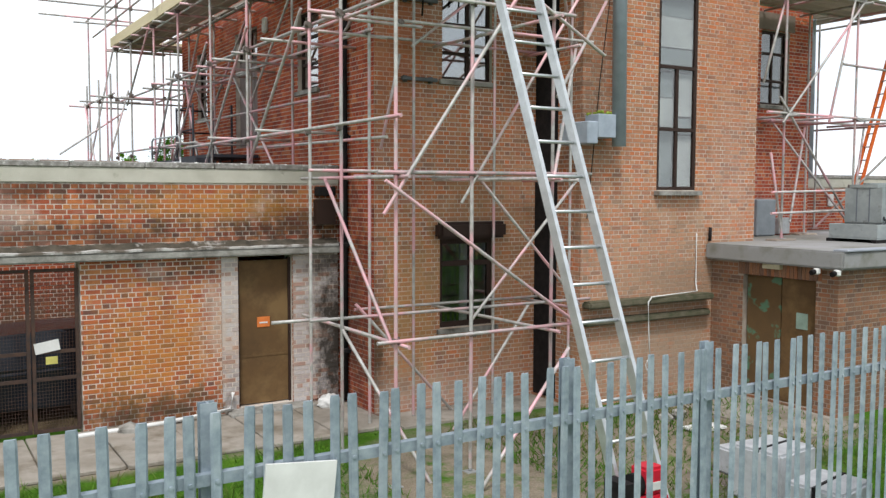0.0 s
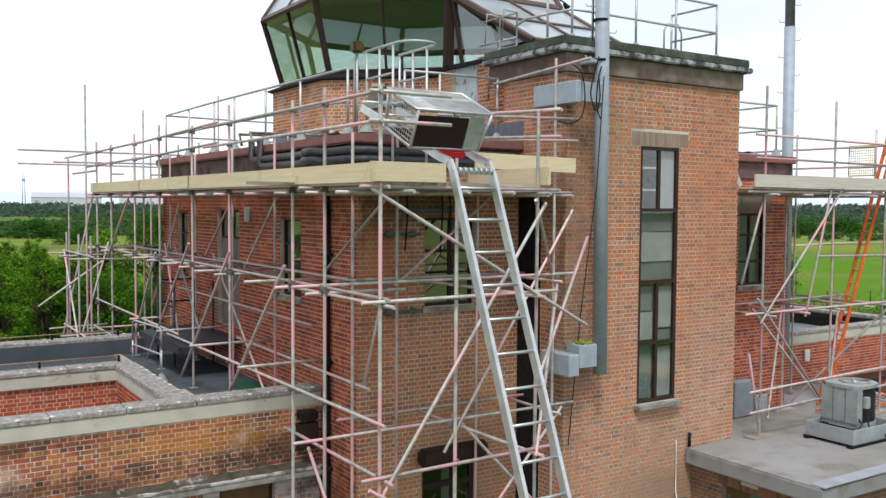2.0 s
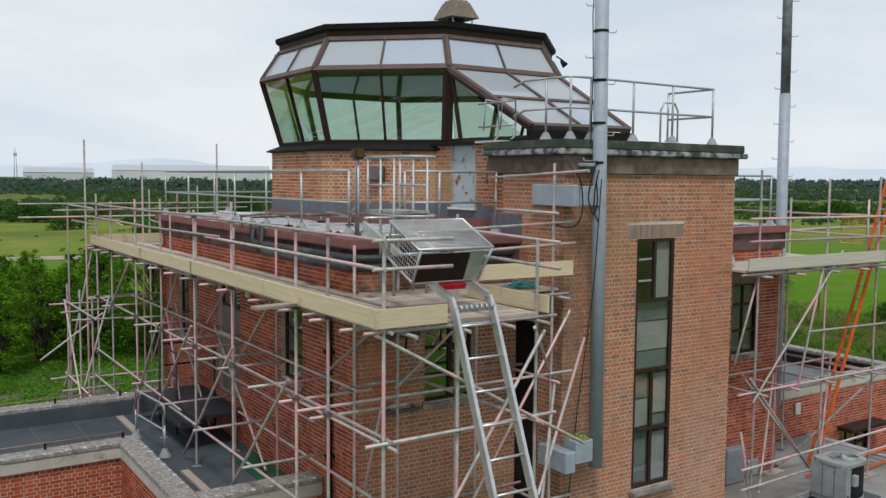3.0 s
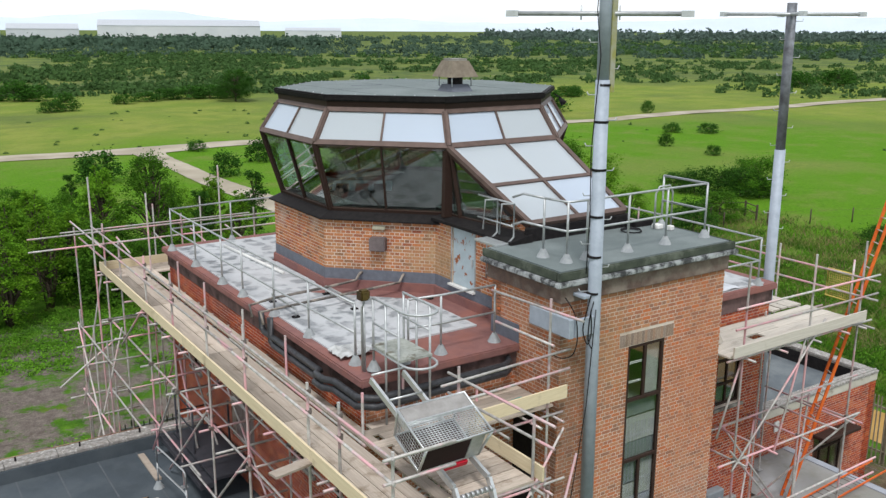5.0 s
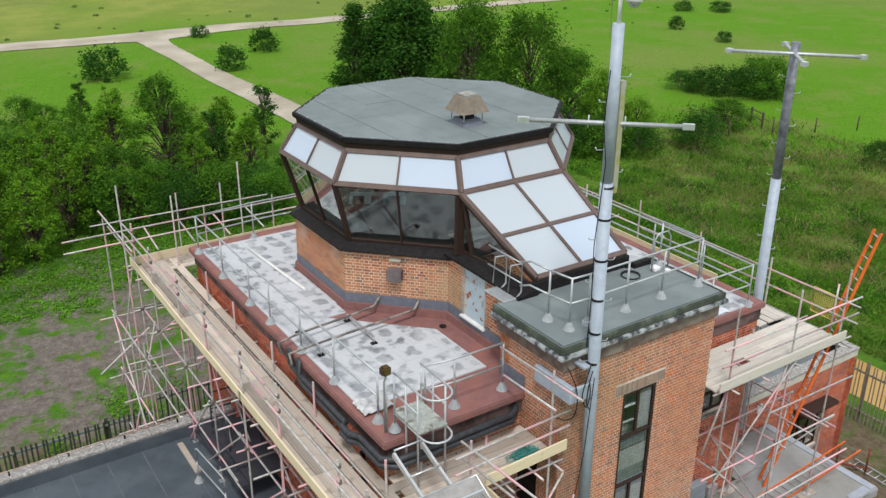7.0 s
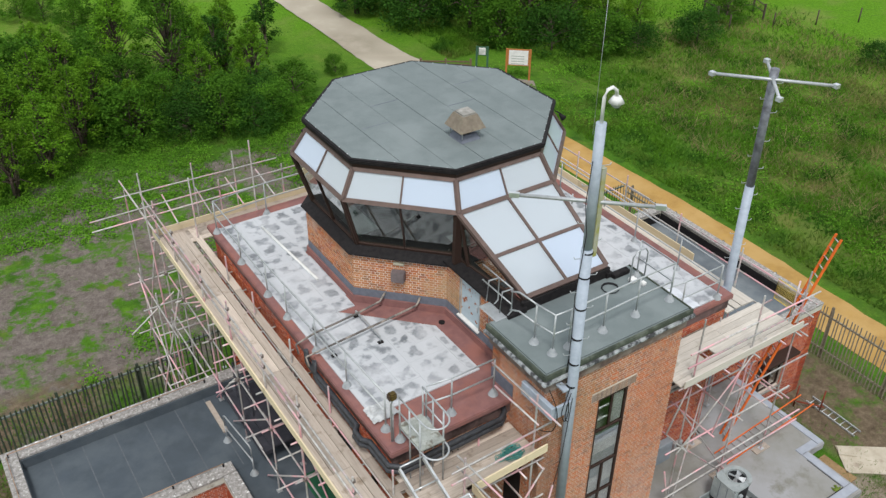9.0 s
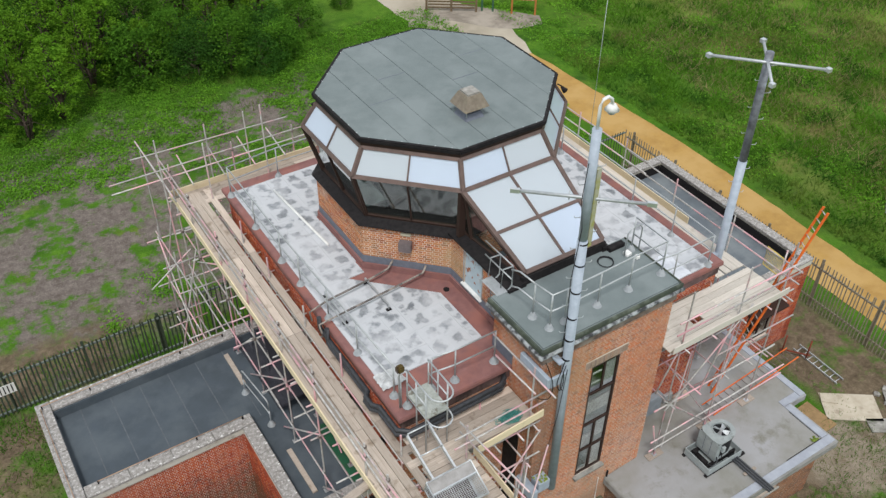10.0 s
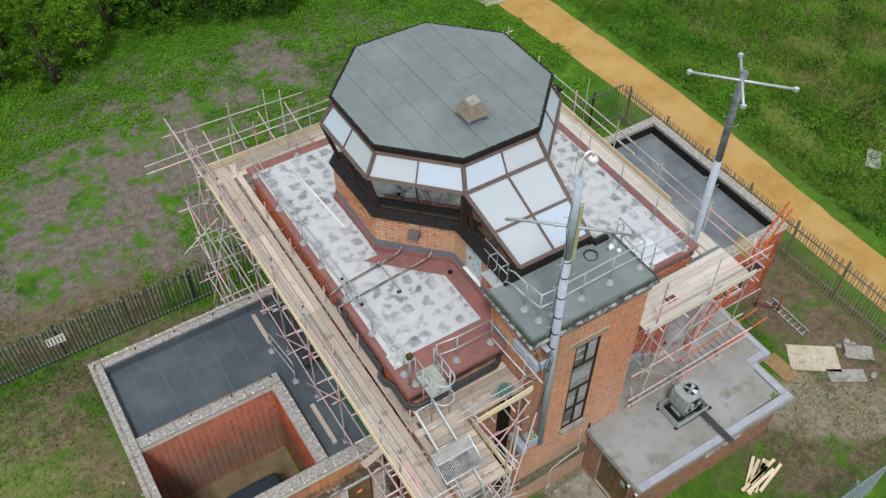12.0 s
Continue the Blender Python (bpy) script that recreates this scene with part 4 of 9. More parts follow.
for x0, x1 in ((4.24, 3.85), (6.74, 6.78)):
    bm = bmesh.new()
    beam(bm, (x0, 2.06, 10.24), (x1, 4.34, 11.5), 0.1, 0.12, (1, 0, 0))
    beam(bm, (x0, 2.0, 10.07), (x0 * 0.35 + x1 * 0.65, 4.62, 10.07), 0.1, 0.08, (1, 0, 0))
    beam(bm, (x1, 4.42, 10.07), (x1, 4.38, 11.5), 0.12, 0.2, (1, 0, 0))
    beam(bm, (x0 * 0.4 + x1 * 0.6, 4.12, 10.07), (x1, 4.24, 11.42), 0.05, 0.08, (1, 0, 0))
    side = part("side_window", bm, DARK_BROWN, tower)
    bm = bmesh.new()
    quad_ = [(x0, 2.3, 10.1), (x1 * 0.6 + x0 * 0.4, 4.35, 10.1), (x1, 4.35, 11.45)]
    hexa(bm, [(x - 0.003, y, z) for x, y, z in quad_], [(x + 0.003, y, z) for x, y, z in quad_])
    part("pane", bm, GLASS, side).visible_shadow = False
# cab roof: fascia, black gutter edge, felt in sheets, studs and a ventilator
bm = bmesh.new(); hexa(bm, [(x, y, 12.27) for x, y in octagon(3.17)], [(x, y, 12.5) for x, y in octagon(3.19)])
part("fascia", bm, DARK_BROWN, tower)
bm = bmesh.new(); hexa(bm, [(x, y, 12.46) for x, y in octagon(3.26)], [(x, y, 12.6) for x, y in octagon(3.29)])
bmesh.ops.bevel(bm, geom=bm.edges[:], offset=0.03, segments=2, affect="EDGES")
part("gutter", bm, BLACK_TRIM, tower)
ring = octagon(3.18)


def clip_strip(poly, x0, x1):
    for axis, lim, keep in ((0, x0, 1), (0, x1, -1)):
        res = []
        for p, q in zip(poly, poly[1:] + poly[:1]):
            pin, qin = (p[0] - lim) * keep >= 0, (q[0] - lim) * keep >= 0
            if pin:
                res.append(p)
            if pin != qin:
                f = (lim - p[0]) / (q[0] - p[0])
                res.append((lim, p[1] + f * (q[1] - p[1])))
        poly = res
    return poly


edges_x = [CX - 3.18 + 0.91 * k for k in range(8)]
for k in range(7):
    strip = clip_strip(ring, edges_x[k], edges_x[k + 1] - 0.012)
    bm = bmesh.new()
    prism(bm, strip, 12.59, 12.606 + (k % 2) * 0.003)
    part("felt_sheet", bm, FELT_GREEN, tower)
    if 0 < k < 6:
        yc = CY - 1.2 + 1.1 * (k % 3)
        boxpart("felt_lap", (edges_x[k] + 0.02, edges_x[k + 1] - 0.03, yc, yc + 0.018, 12.6, 12.612), LEADING, tower)
for k in range(8):
    j = (k + 1) % 8
    for s in range(6):
        f = (s + 0.5) / 6
        bm = bmesh.new()
        bmesh.ops.create_icosphere(bm, subdivisions=1, radius=0.016, matrix=Matrix.Translation((ring[k][0] * (1 - f) + ring[j][0] * f, ring[k][1] * (1 - f) + ring[j][1] * f, 12.612)))
        part("roof_stud", bm, GALV, tower)
# ventilator cowl on the cab roof
VENT = mat("lichened_vent_cowl", (0.22, 0.185, 0.145), 0.85, color2=(0.16, 0.135, 0.105), scale=9.0, bump=0.1, stain=(0.27, 0.24, 0.17), stain_scale=5.0, stain_spread=(0.5, 0.8))
vent = thing("roof_ventilator", "lichened pyramid-hooded ventilator on a felted cab roof", "roof vent", at=(5.12, 6.0, 12.6))
vent.scale = (1.1, 1.1, 1.2)
bm = bmesh.new(); hexa(bm, [(-0.27, -0.27, 0), (0.27, -0.27, 0), (0.27, 0.27, 0), (-0.27, 0.27, 0)], [(-0.2, -0.2, 0.14), (0.2, -0.2, 0.14), (0.2, 0.2, 0.14), (-0.2, 0.2, 0.14)])
part("upstand", bm, LEADING, vent)
bm = bmesh.new(); prism(bm, [(0.16 * math.cos(a * math.pi / 6), 0.16 * math.sin(a * math.pi / 6)) for a in range(12)], 0.14, 0.34)
part("duct", bm, BLACK_TRIM, vent)
for sx in (-1, 1):
    for sy in (-1, 1):
        bm = bmesh.new(); tube(bm, (sx * 0.24, sy * 0.24, 0.1), (sx * 0.24, sy * 0.24, 0.32), 0.015, 6)
        part("stay", bm, GALV, vent)
bm = bmesh.new()
R1 = [(-0.35, -0.35), (0.35, -0.35), (0.35, 0.35), (-0.35, 0.35)]
hexa(bm, [(x, y, 0.28) for x, y in R1], [(x * 0.58, y * 0.58, 0.58) for x, y in R1])
part("hood", bm, VENT, vent)
bm = bmesh.new(); prism(bm, [(x * 0.5, y * 0.5) for x, y in R1], 0.58, 0.62)
part("cap", bm, CONCRETE, vent, "pale lichened cap")

# black horn loudspeakers under the eaves, and a pale tube left on the tiles
for x, y, a in ((2.28, 9.22, 2.7), (8.45, 6.3, -0.45)):
    mm = Matrix.Translation((x, y, 12.3)) @ Matrix.Rotation(a, 4, "Z")
    horn = thing("horn_speaker", "small black horn loudspeaker under the cab eaves", "loudspeaker", "eaves loudspeakers")
    bm = bmesh.new(); tube(bm, mm @ Vector((-0.05, 0, 0.1)), mm @ Vector((0.12, 0, 0.0)), 0.02, 6)
    part("bracket", bm, BLACK_TRIM, horn)
    bm = bmesh.new(); tube(bm, mm @ Vector((0.08, 0, 0.0)), mm @ Vector((0.2, 0.0, -0.14)), 0.035, 10, 0.09)
    part("horn", bm, BLACK_TRIM, horn)
bm = bmesh.new(); tube(bm, (1.29, 11.2, 8.37), (1.5, 7.85, 8.37), 0.04, 10)
tagged(part("plastic_tube", bm, WHITE), "white plastic tube lying on a tiled roof", "pipe")

# ---- side wing with an open yard ----
wing = thing("side_wing", "single-storey orange brick wing with a felted roof and open yard", "building")
wall((-7.4, 2.57), (1, 0), 7.48, 0, 3.764, wing, BRICK_ORANGE, [(1.95, 3.3, 0.0, 2.58), (5.7, 6.63, 0.1, 2.58)], thick=0.33, label="orange brick wall with lime bloom", skip=[(0, 7.48, 2.6, 2.78), (3.33, 5.42, 0.3, 1.95)])
wall((-7.4, 10.5), (0, -1), 7.93, 0, 3.764, wing, BRICK_ORANGE, thick=0.33, label="orange brick wall")
wall((0.08, 10.5), (-1, 0), 7.48, 0, 3.764, wing, BRICK_ORANGE, thick=0.33, label="orange brick wall")
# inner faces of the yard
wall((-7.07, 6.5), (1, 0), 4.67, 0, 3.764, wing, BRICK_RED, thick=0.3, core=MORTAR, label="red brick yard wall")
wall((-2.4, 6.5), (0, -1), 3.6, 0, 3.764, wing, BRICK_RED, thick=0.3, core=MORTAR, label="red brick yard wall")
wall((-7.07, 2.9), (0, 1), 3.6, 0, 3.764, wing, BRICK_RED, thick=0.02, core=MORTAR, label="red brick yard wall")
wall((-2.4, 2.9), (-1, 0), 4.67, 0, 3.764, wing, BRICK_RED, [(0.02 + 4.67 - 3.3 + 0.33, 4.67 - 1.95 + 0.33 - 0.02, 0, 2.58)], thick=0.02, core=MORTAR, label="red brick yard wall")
COPE = [(-7.44, 0.09, 2.53, 2.95), (-7.44, -7.02, 2.96, 10.54), (-7.0, 0.09, 10.12, 10.54), (-7.0, -2.04, 6.42, 6.84), (-2.44, -2.04, 2.97, 6.40)]
flat_coping("coping_stone", COPE, 3.985, 4.08, COPING, wing, 1.15)
CREAM = mat("cream_rendered_edge", (0.56, 0.54, 0.47), 0.9, color2=(0.46, 0.44, 0.375), scale=2.0, bump=0.2, stain=(0.24, 0.215, 0.17), stain_scale=2.4, stain_spread=(0.6, 0.72))
for b in ((-7.43, 0.08, 2.548, 2.93, 3.765, 3.984), (-7.43, -7.04, 2.932, 10.52, 3.78, 3.984), (-7.038, 0.08, 10.14, 10.52, 3.78, 3.984), (-7.038, -2.06, 6.44, 6.82, 3.765, 3.984), (-2.42, -2.06, 2.932, 6.438, 3.765, 3.984)):
    boxpart("rendered_band", b, CREAM, wing, "cream rendered band below the coping", 0.006)
dabs = random.Random(4)
for x0, y0, x1, y1 in ((-7.4, 2.55, 0.05, 2.55), (-6.9, 6.46, -2.5, 6.46), (-2.08, 3.0, -2.08, 6.4), (-7.0, 10.5, 0.0, 10.5)):
    count = int(math.hypot(x1 - x0, y1 - y0) / 0.36)
    for k in range(count):
        f = (k + dabs.uniform(0.3, 0.7)) / count
        bm = bmesh.new()
        bmesh.ops.create_icosphere(bm, subdivisions=1, radius=dabs.uniform(0.018, 0.036), matrix=Matrix.Translation((x0 + (x1 - x0) * f, y0 + (y1 - y0) * f, 4.075)) @ Matrix.Diagonal((1.4, 1, 0.6, 1)))
        part("mortar_dab", bm, WHITE, wing)
bm = bmesh.new()
box(bm, -7.05, 0.085, 6.8, 10.18, 3.5, 3.66)
box(bm, -2.1, 0.085, 2.9, 6.8, 3.5, 3.655)
part("roof", bm, FELT, wing, "dark grey felted flat roof")
LAP = mat("bitumen_lap", (0.11, 0.125, 0.14), 0.8)
for k in range(8):
    x = -6.3 + 0.92 * k
    bm = bmesh.new(); box(bm, x, x + 0.035, 6.9, 10.08, 3.66, 3.667)
    part("felt_lap", bm, LAP, wing)
for b in ((-7.036, -6.99, 6.85, 10.16, 3.66, 3.982), (-6.98, 0.08, 10.08, 10.136, 3.66, 3.982), (-6.98, -2.1, 6.824, 6.88, 3.66, 3.982)):
    boxpart("felt_upstand", b, FELT, wing)
# thin conductor rail on short stools along the low copings
CONDUCTOR = mat("rusty_buff_rail", (0.36, 0.27, 0.18), 0.7, color2=(0.28, 0.16, 0.12), scale=4.0)
for p, q in (((-7.25, 10.3), (-1.5, 10.3)), ((-6.6, 6.72), (-2.3, 6.72)), ((-7.3, 3.2), (-7.3, 10.2))):
    rail_ = thing("conductor_rail", "thin rusty conductor rail on short stools along a coping", "rail", "conductor rails")
    bm = bmesh.new(); tube(bm, (*p, 4.2), (*q, 4.2), 0.014, 6); part("bar", bm, CONDUCTOR, rail_)
    count = max(2, round(math.dist(p, q) / 1.3))
    for k in range(count + 1):
        f = k / count
        x, y = p[0] + (q[0] - p[0]) * f, p[1] + (q[1] - p[1]) * f
        bm = bmesh.new(); box(bm, x - 0.02, x + 0.02, y - 0.02, y + 0.02, 4.06, 4.2); part("stool", bm, BLACK_TRIM, rail_)
# moulded concrete band over the gates and door
bm = bmesh.new()
box(bm, -7.44, 0.06, 2.36, 2.562, 2.6, 2.72)
bmesh.ops.bevel(bm, geom=bm.edges[:], offset=0.02, segments=2, affect="EDGES")
part("string_course", bm, CONCRETE, wing, "stained concrete band")
bm = bmesh.new()
rows_ = []
for k in range(121):
    x, r = -7.4 + k * 0.062, 0.02 + 0.03 * abs(noise.noise((k * 0.22, 3, 1))) + random.uniform(0.0, 0.012)
    rows_.append([bm.verts.new(p) for p in ((x, 2.37 + random.uniform(0, 0.03), 2.716), (x, 2.40 + random.uniform(0, 0.03), 2.74 + r * 0.4), (x, 2.51, 2.765 + r), (x, 2.562, 2.79 + r * 1.6), (x, 2.562, 2.716))])
for a, b in zip(rows_, rows_[1:]):
    for q in range(5):
        bm.faces.new((a[q], a[(q + 1) % 5], b[(q + 1) % 5], b[q]))
bm.faces.new(rows_[0]); bm.faces.new(rows_[-1][::-1])
FILLET = mat("mossy_mortar_fillet", (0.10, 0.085, 0.065), 0.95, color2=(0.05, 0.045, 0.035), scale=5.0, bump=0.8, bscale=30, stain=(0.42, 0.40, 0.37), stain_scale=1.4, stain_spread=(0.55, 0.62))
lead_rows, lead_bm = [], bmesh.new()
for k in range(90):
    x, r = -7.4 + k * 0.0835, 0.018 * noise.noise((k * 0.35, 0, 4)) + random.uniform(-0.006, 0.006)
    lead_rows.append([lead_bm.verts.new(p) for p in ((x, 2.352, 2.722 + r * 0.3), (x, 2.352, 2.752 + r), (x, 2.40, 2.765 + r), (x, 2.40, 2.722))])
for a, b in zip(lead_rows, lead_rows[1:]):
    for q in range(4):
        lead_bm.faces.new((a[q], a[(q + 1) % 4], b[(q + 1) % 4], b[q]))
lead_bm.faces.new(lead_rows[0]); lead_bm.faces.new(lead_rows[-1][::-1])
part("lead_strip", lead_bm, mat("oxidised_lead_strip", (0.46, 0.45, 0.43), 0.7, color2=(0.14, 0.12, 0.10), scale=3.5, spread=(0.44, 0.56)), wing, "pale ragged lead strip")
part("mortar_fillet", bm, FILLET, wing, "crumbling mortar fillet")
# brown plywood door and white-limed reveal
bm = bmesh.new()
box(bm, -1.66, -0.81, 2.68, 2.73, 0.12, 2.5)
box(bm, -1.66, -0.81, 2.672, 2.68, 0.9, 0.93)
PLYBROWN = mat("brown_painted_ply", (0.145, 0.085, 0.038), 0.6, color2=(0.10, 0.06, 0.03), scale=2.5, stain=(0.19, 0.12, 0.055), stain_scale=1.3)
d1 = part("door", bm, PLYBROWN, wing, "brown painted plywood-faced door")
boxpart("door_frame", (-1.70, -1.66, 2.64, 2.75, 0.1, 2.54), DARK_BROWN, wing)
boxpart("door_frame", (-0.81, -0.77, 2.64, 2.75, 0.1, 2.54), DARK_BROWN, wing)
bm = bmesh.new()
box(bm, -1.35, -1.13, 2.668, 2.674, 1.39, 1.56)
part("notice", bm, mat("orange_sticker", (0.75, 0.22, 0.06), 0.6), d1, "small orange notice")
boxpart("notice_text", (-1.31, -1.17, 2.664, 2.668, 1.45, 1.475), WHITE, d1)
boxpart("doorstep", (-1.95, -0.5, 2.2, 2.56, 0.0, 0.1), CONCRETE, wing, "", 0.02)
lime_wall = boxpart("pilaster", (-1.98, -1.71, 2.545, 2.563, 0.1, 2.58), MORTAR, wing, "limewashed brick pier")
bricks((-1.98, 2.545), (1, 0), (0, -1), brick_boxes(None, None, None, 0.27, 0.1, 2.58, []), LIMED, lime_wall)
lime_wall = boxpart("pilaster", (-0.76, 0.05, 2.545, 2.563, 0.1, 2.58), MORTAR, wing, "limewashed brick pier")
bricks((-0.76, 2.545), (1, 0), (0, -1), brick_boxes(None, None, None, 0.81, 0.1, 2.58, []), LIMED, lime_wall)
# wire mesh gates with a dark van behind them
MESHSTEEL = mat("brown_gate_steel", (0.10, 0.06, 0.045), 0.6, 0.3, color2=(0.06, 0.045, 0.04), scale=9.0)
for x0, x1 in ((-5.44, -4.79), (-4.77, -4.12)):
    gate = thing("mesh_gate", "brown steel gate filled with wire mesh, closed", "gate", "yard gates", at=(0, 0, 0))
    bm = bmesh.new()
    for b in ((x0, x0 + 0.05), (x1 - 0.05, x1)):
        box(bm, b[0], b[1], 2.62, 2.67, 0.08, 2.5)
    for z in (0.08, 0.85, 1.25, 2.45):
        box(bm, x0 + 0.05, x1 - 0.05, 2.625, 2.665, z, z + 0.05)
    part("gate_frame", bm, MESHSTEEL, gate)
    bm = bmesh.new()
    for k in range(1, 13):
        x = x0 + 0.05 + k * (x1 - x0 - 0.1) / 13
        box(bm, x - 0.002, x + 0.002, 2.643, 2.647, 0.1, 2.48)
    for k in range(1, 48):
        z = 0.1 + k * 0.05
        box(bm, x0 + 0.05, x1 - 0.05, 2.6475, 2.6505, z - 0.002, z + 0.002)
    part("wire_mesh", bm, MESHSTEEL, gate)
bm = bmesh.new(); box(bm, -0.17, 0.17, 2.6, 2.612, -0.08, 0.08, Matrix.Translation((-4.57, 0, 1.36)) @ Matrix.Rotation(-0.16, 4, "Y"))
tagged(part("notice_sheet", bm, WHITE), "white paper notice tied to a mesh gate", "notice")
boxpart("notice_sheet", (-4.59, -4.43, 2.6, 2.612, 1.10, 1.21), mat("yellow_card", (0.6, 0.55, 0.16), 0.7))
tagged(bpy.data.objects["notice_sheet.001"], "yellow card notice fixed to a mesh gate", "notice")

# small lamp box high on the wall beside the downpipe
lampbox = thing("wall_floodlight", "small black floodlight over a brown box on brick", "floodlight", at=(-0.22, 2.54, 3.5))
bm = bmesh.new(); box(bm, -0.16, 0.16, -0.2, 0.0, 0.06, 0.22); bmesh.ops.bevel(bm, geom=bm.edges[:], offset=0.02, segments=1, affect="EDGES")
part("lamp_head", bm, BLACK_TRIM, lampbox)
bm = bmesh.new(); box(bm, -0.17, 0.17, -0.16, 0.0, -0.42, 0.0)
part("junction_box", bm, DARK_BROWN, lampbox)
# cast iron downpipe
pipe = thing("downpipe", "black cast iron downpipe on the brick corner", "downpipe", at=(0.03, 2.2, 0))
bm = bmesh.new(); tube(bm, (0, 0, 0.1), (0, 0, 7.45), 0.05, 10)
part("pipe", bm, BLACK_TRIM, pipe)
for z in (0.9, 2.7, 4.5, 6.3):
    bm = bmesh.new(); tube(bm, (0, 0, z), (0, 0, z + 0.1), 0.066, 10); box(bm, -0.06, 0.08, -0.1, 0.1, z + 0.02, z + 0.07)
    part("collar", bm, BLACK_TRIM, pipe)

# ---- far wing ----
wing2 = thing("far_wing", "single-storey red brick wing with a felted flat roof", "building")
w2 = [(15.4 - 11.1, 16.9 - 11.1, 0.9, 2.6)]
wall((11.1, 2.57), (1, 0), 7.17, 0, 3.764, wing2, BRICK_RED, w2, thick=0.33, label="red brick wall")
wall((18.27, 2.57), (0, 1), 7.93, 0, 3.764, wing2, BRICK_RED, thick=0.33, label="red brick wall")
wall((18.27, 10.5), (-1, 0), 7.17, 0, 3.764, wing2, BRICK_RED, thick=0.33, label="red brick wall")
flat_coping("coping_stone", [(11.12, 18.31, 2.53, 2.9), (17.93, 18.31, 2.91, 10.54), (11.12, 17.92, 10.16, 10.54)], 3.985, 4.08, COPING, wing2, 1.15)
for b in ((11.12, 18.29, 2.548, 2.88, 3.765, 3.984), (17.95, 18.29, 2.882, 10.52, 3.765, 3.984), (11.12, 17.948, 10.18, 10.52, 3.765, 3.984)):
    boxpart("rendered_band", b, CREAM, wing2, "cream rendered band below the coping", 0.006)
bm = bmesh.new(); box(bm, 11.11, 17.95, 2.9, 10.18, 3.5, 3.6)
part("roof", bm, mat("pale_grey_roofing_felt", (0.14, 0.16, 0.175), 0.9, spec=0.05, color2=(0.11, 0.125, 0.14), scale=1.2, bump=0.3, bscale=120, stain=(0.18, 0.2, 0.21), stain_scale=0.8), wing2, "grey felted flat roof")
for b in ((17.85, 17.89, 2.96, 10.1, 3.6, 3.98), (11.15, 17.8, 10.07, 10.11, 3.6, 3.98)):
    boxpart("felt_upstand", b, BLACK_TRIM, wing2)
window((11.1, 2.57), (1, 0), w2[0], wing2, cols=(0.33, 0.66), rows=(0.7,))
boxpart("hood", (15.3, 17.0, 2.1, 2.56, 2.62, 2.74), DARK_BROWN, wing2, "dark shutter hood", 0.02)
boxpart("alarm_box", (13.4, 13.6, 2.5, 2.56, 3.3, 3.6), WHITE, wing2, "", 0.015)

# ---- plant room extension ----
ext = thing("plant_extension", "low brick plant room with a grey flat roof", "building")
wall((6.45, -0.01), (0, -1), 2.598, 0, 2.42, ext, BRICK_DULL, [(0.72, 2.2, 0.05, 2.2)], thick=0.25, core=MORTAR_GREY, label="brown brick wall", skip=[(0.6, 2.3, 2.2, 2.42)])
wall((6.452, -2.61), (1, 0), 6.696, 0, 2.42, ext, BRICK_DULL, [(3.298, 4.898, 1.5, 2.1)], thick=0.25, core=MORTAR_GREY, label="dull brown brick wall")
wall((13.15, -2.61), (0, 1), 1.7, 0, 2.42, ext, BRICK_DULL, thick=0.25, core=MORTAR_GREY, label="dull brown brick wall")
wall((13.16, -0.91), (1, 0), 0.7, 0, 2.42, ext, BRICK_DULL, thick=0.25, core=MORTAR_GREY, label="dull brown brick wall")
wall((13.86, -0.91), (0, 1), 3.4, 0, 2.42, ext, BRICK_DULL, thick=0.25, core=MORTAR_GREY, label="dull brown brick wall")
window((6.45, -2.61), (1, 0), (3.3, 4.9, 1.5, 2.1), ext, cols=(0.33, 0.66), frame_mat=WHITE)
bm = bmesh.new()
prism(bm, [(6.25, -2.82), (13.38, -2.95), (13.28, -1.08), (14.08, -1.12), (14.08, 2.55), (11.12, 2.55), (11.12, 1.23), (7.6, 1.23), (7.6, -0.015), (6.25, -0.015)], 2.43, 2.72)
bmesh.ops.bevel(bm, geom=bm.edges[:], offset=0.03, segments=2, affect="EDGES")
part("roof", bm, GREY_ROOF, ext, "grey asphalt flat roof with a stained edge")
KERB = mat("silver_roof_paint", (0.35, 0.375, 0.42), 0.85, spec=0.08, color2=(0.28, 0.30, 0.34), scale=2.5, bump=0.15)
for b in ((6.3, 13.3, -2.86, -2.6, 2.716, 2.75), (13.0, 13.26, -2.58, -1.1, 2.716, 2.752), (13.0, 13.78, -1.08, -0.84, 2.716, 2.75), (13.8, 14.04, -1.06, 2.5, 2.716, 2.75)):
    boxpart("roof_kerb", b, KERB, ext, "", 0.008)
# thin black strips paint the shadow gap inside the kerb
for b in ((11.4, 12.98, -2.585, -2.56), (12.965, 12.99, -2.5, -1.3)):
    boxpart("open_joint", (*b, 2.719, 2.7235), BLACK_TRIM, ext, "black strip painted as the shadowed joint along a roof kerb")
tuft = bmesh.new()
moss = random.Random(8)
for k in range(26):
    bmesh.ops.create_icosphere(tuft, subdivisions=1, radius=moss.uniform(0.02, 0.05), matrix=Matrix.Translation((12.78 + moss.uniform(-0.16, 0.12), -2.5 + moss.uniform(-0.05, 0.1), 2.725 + moss.uniform(0, 0.03))))
part("moss_tuft", tuft, mat("roof_moss", (0.17, 0.23, 0.04), 0.95, color2=(0.1, 0.14, 0.03), scale=20.0), ext, "green moss tuft")
m = local((6.45, -0.01), (0, -1), 0.1)
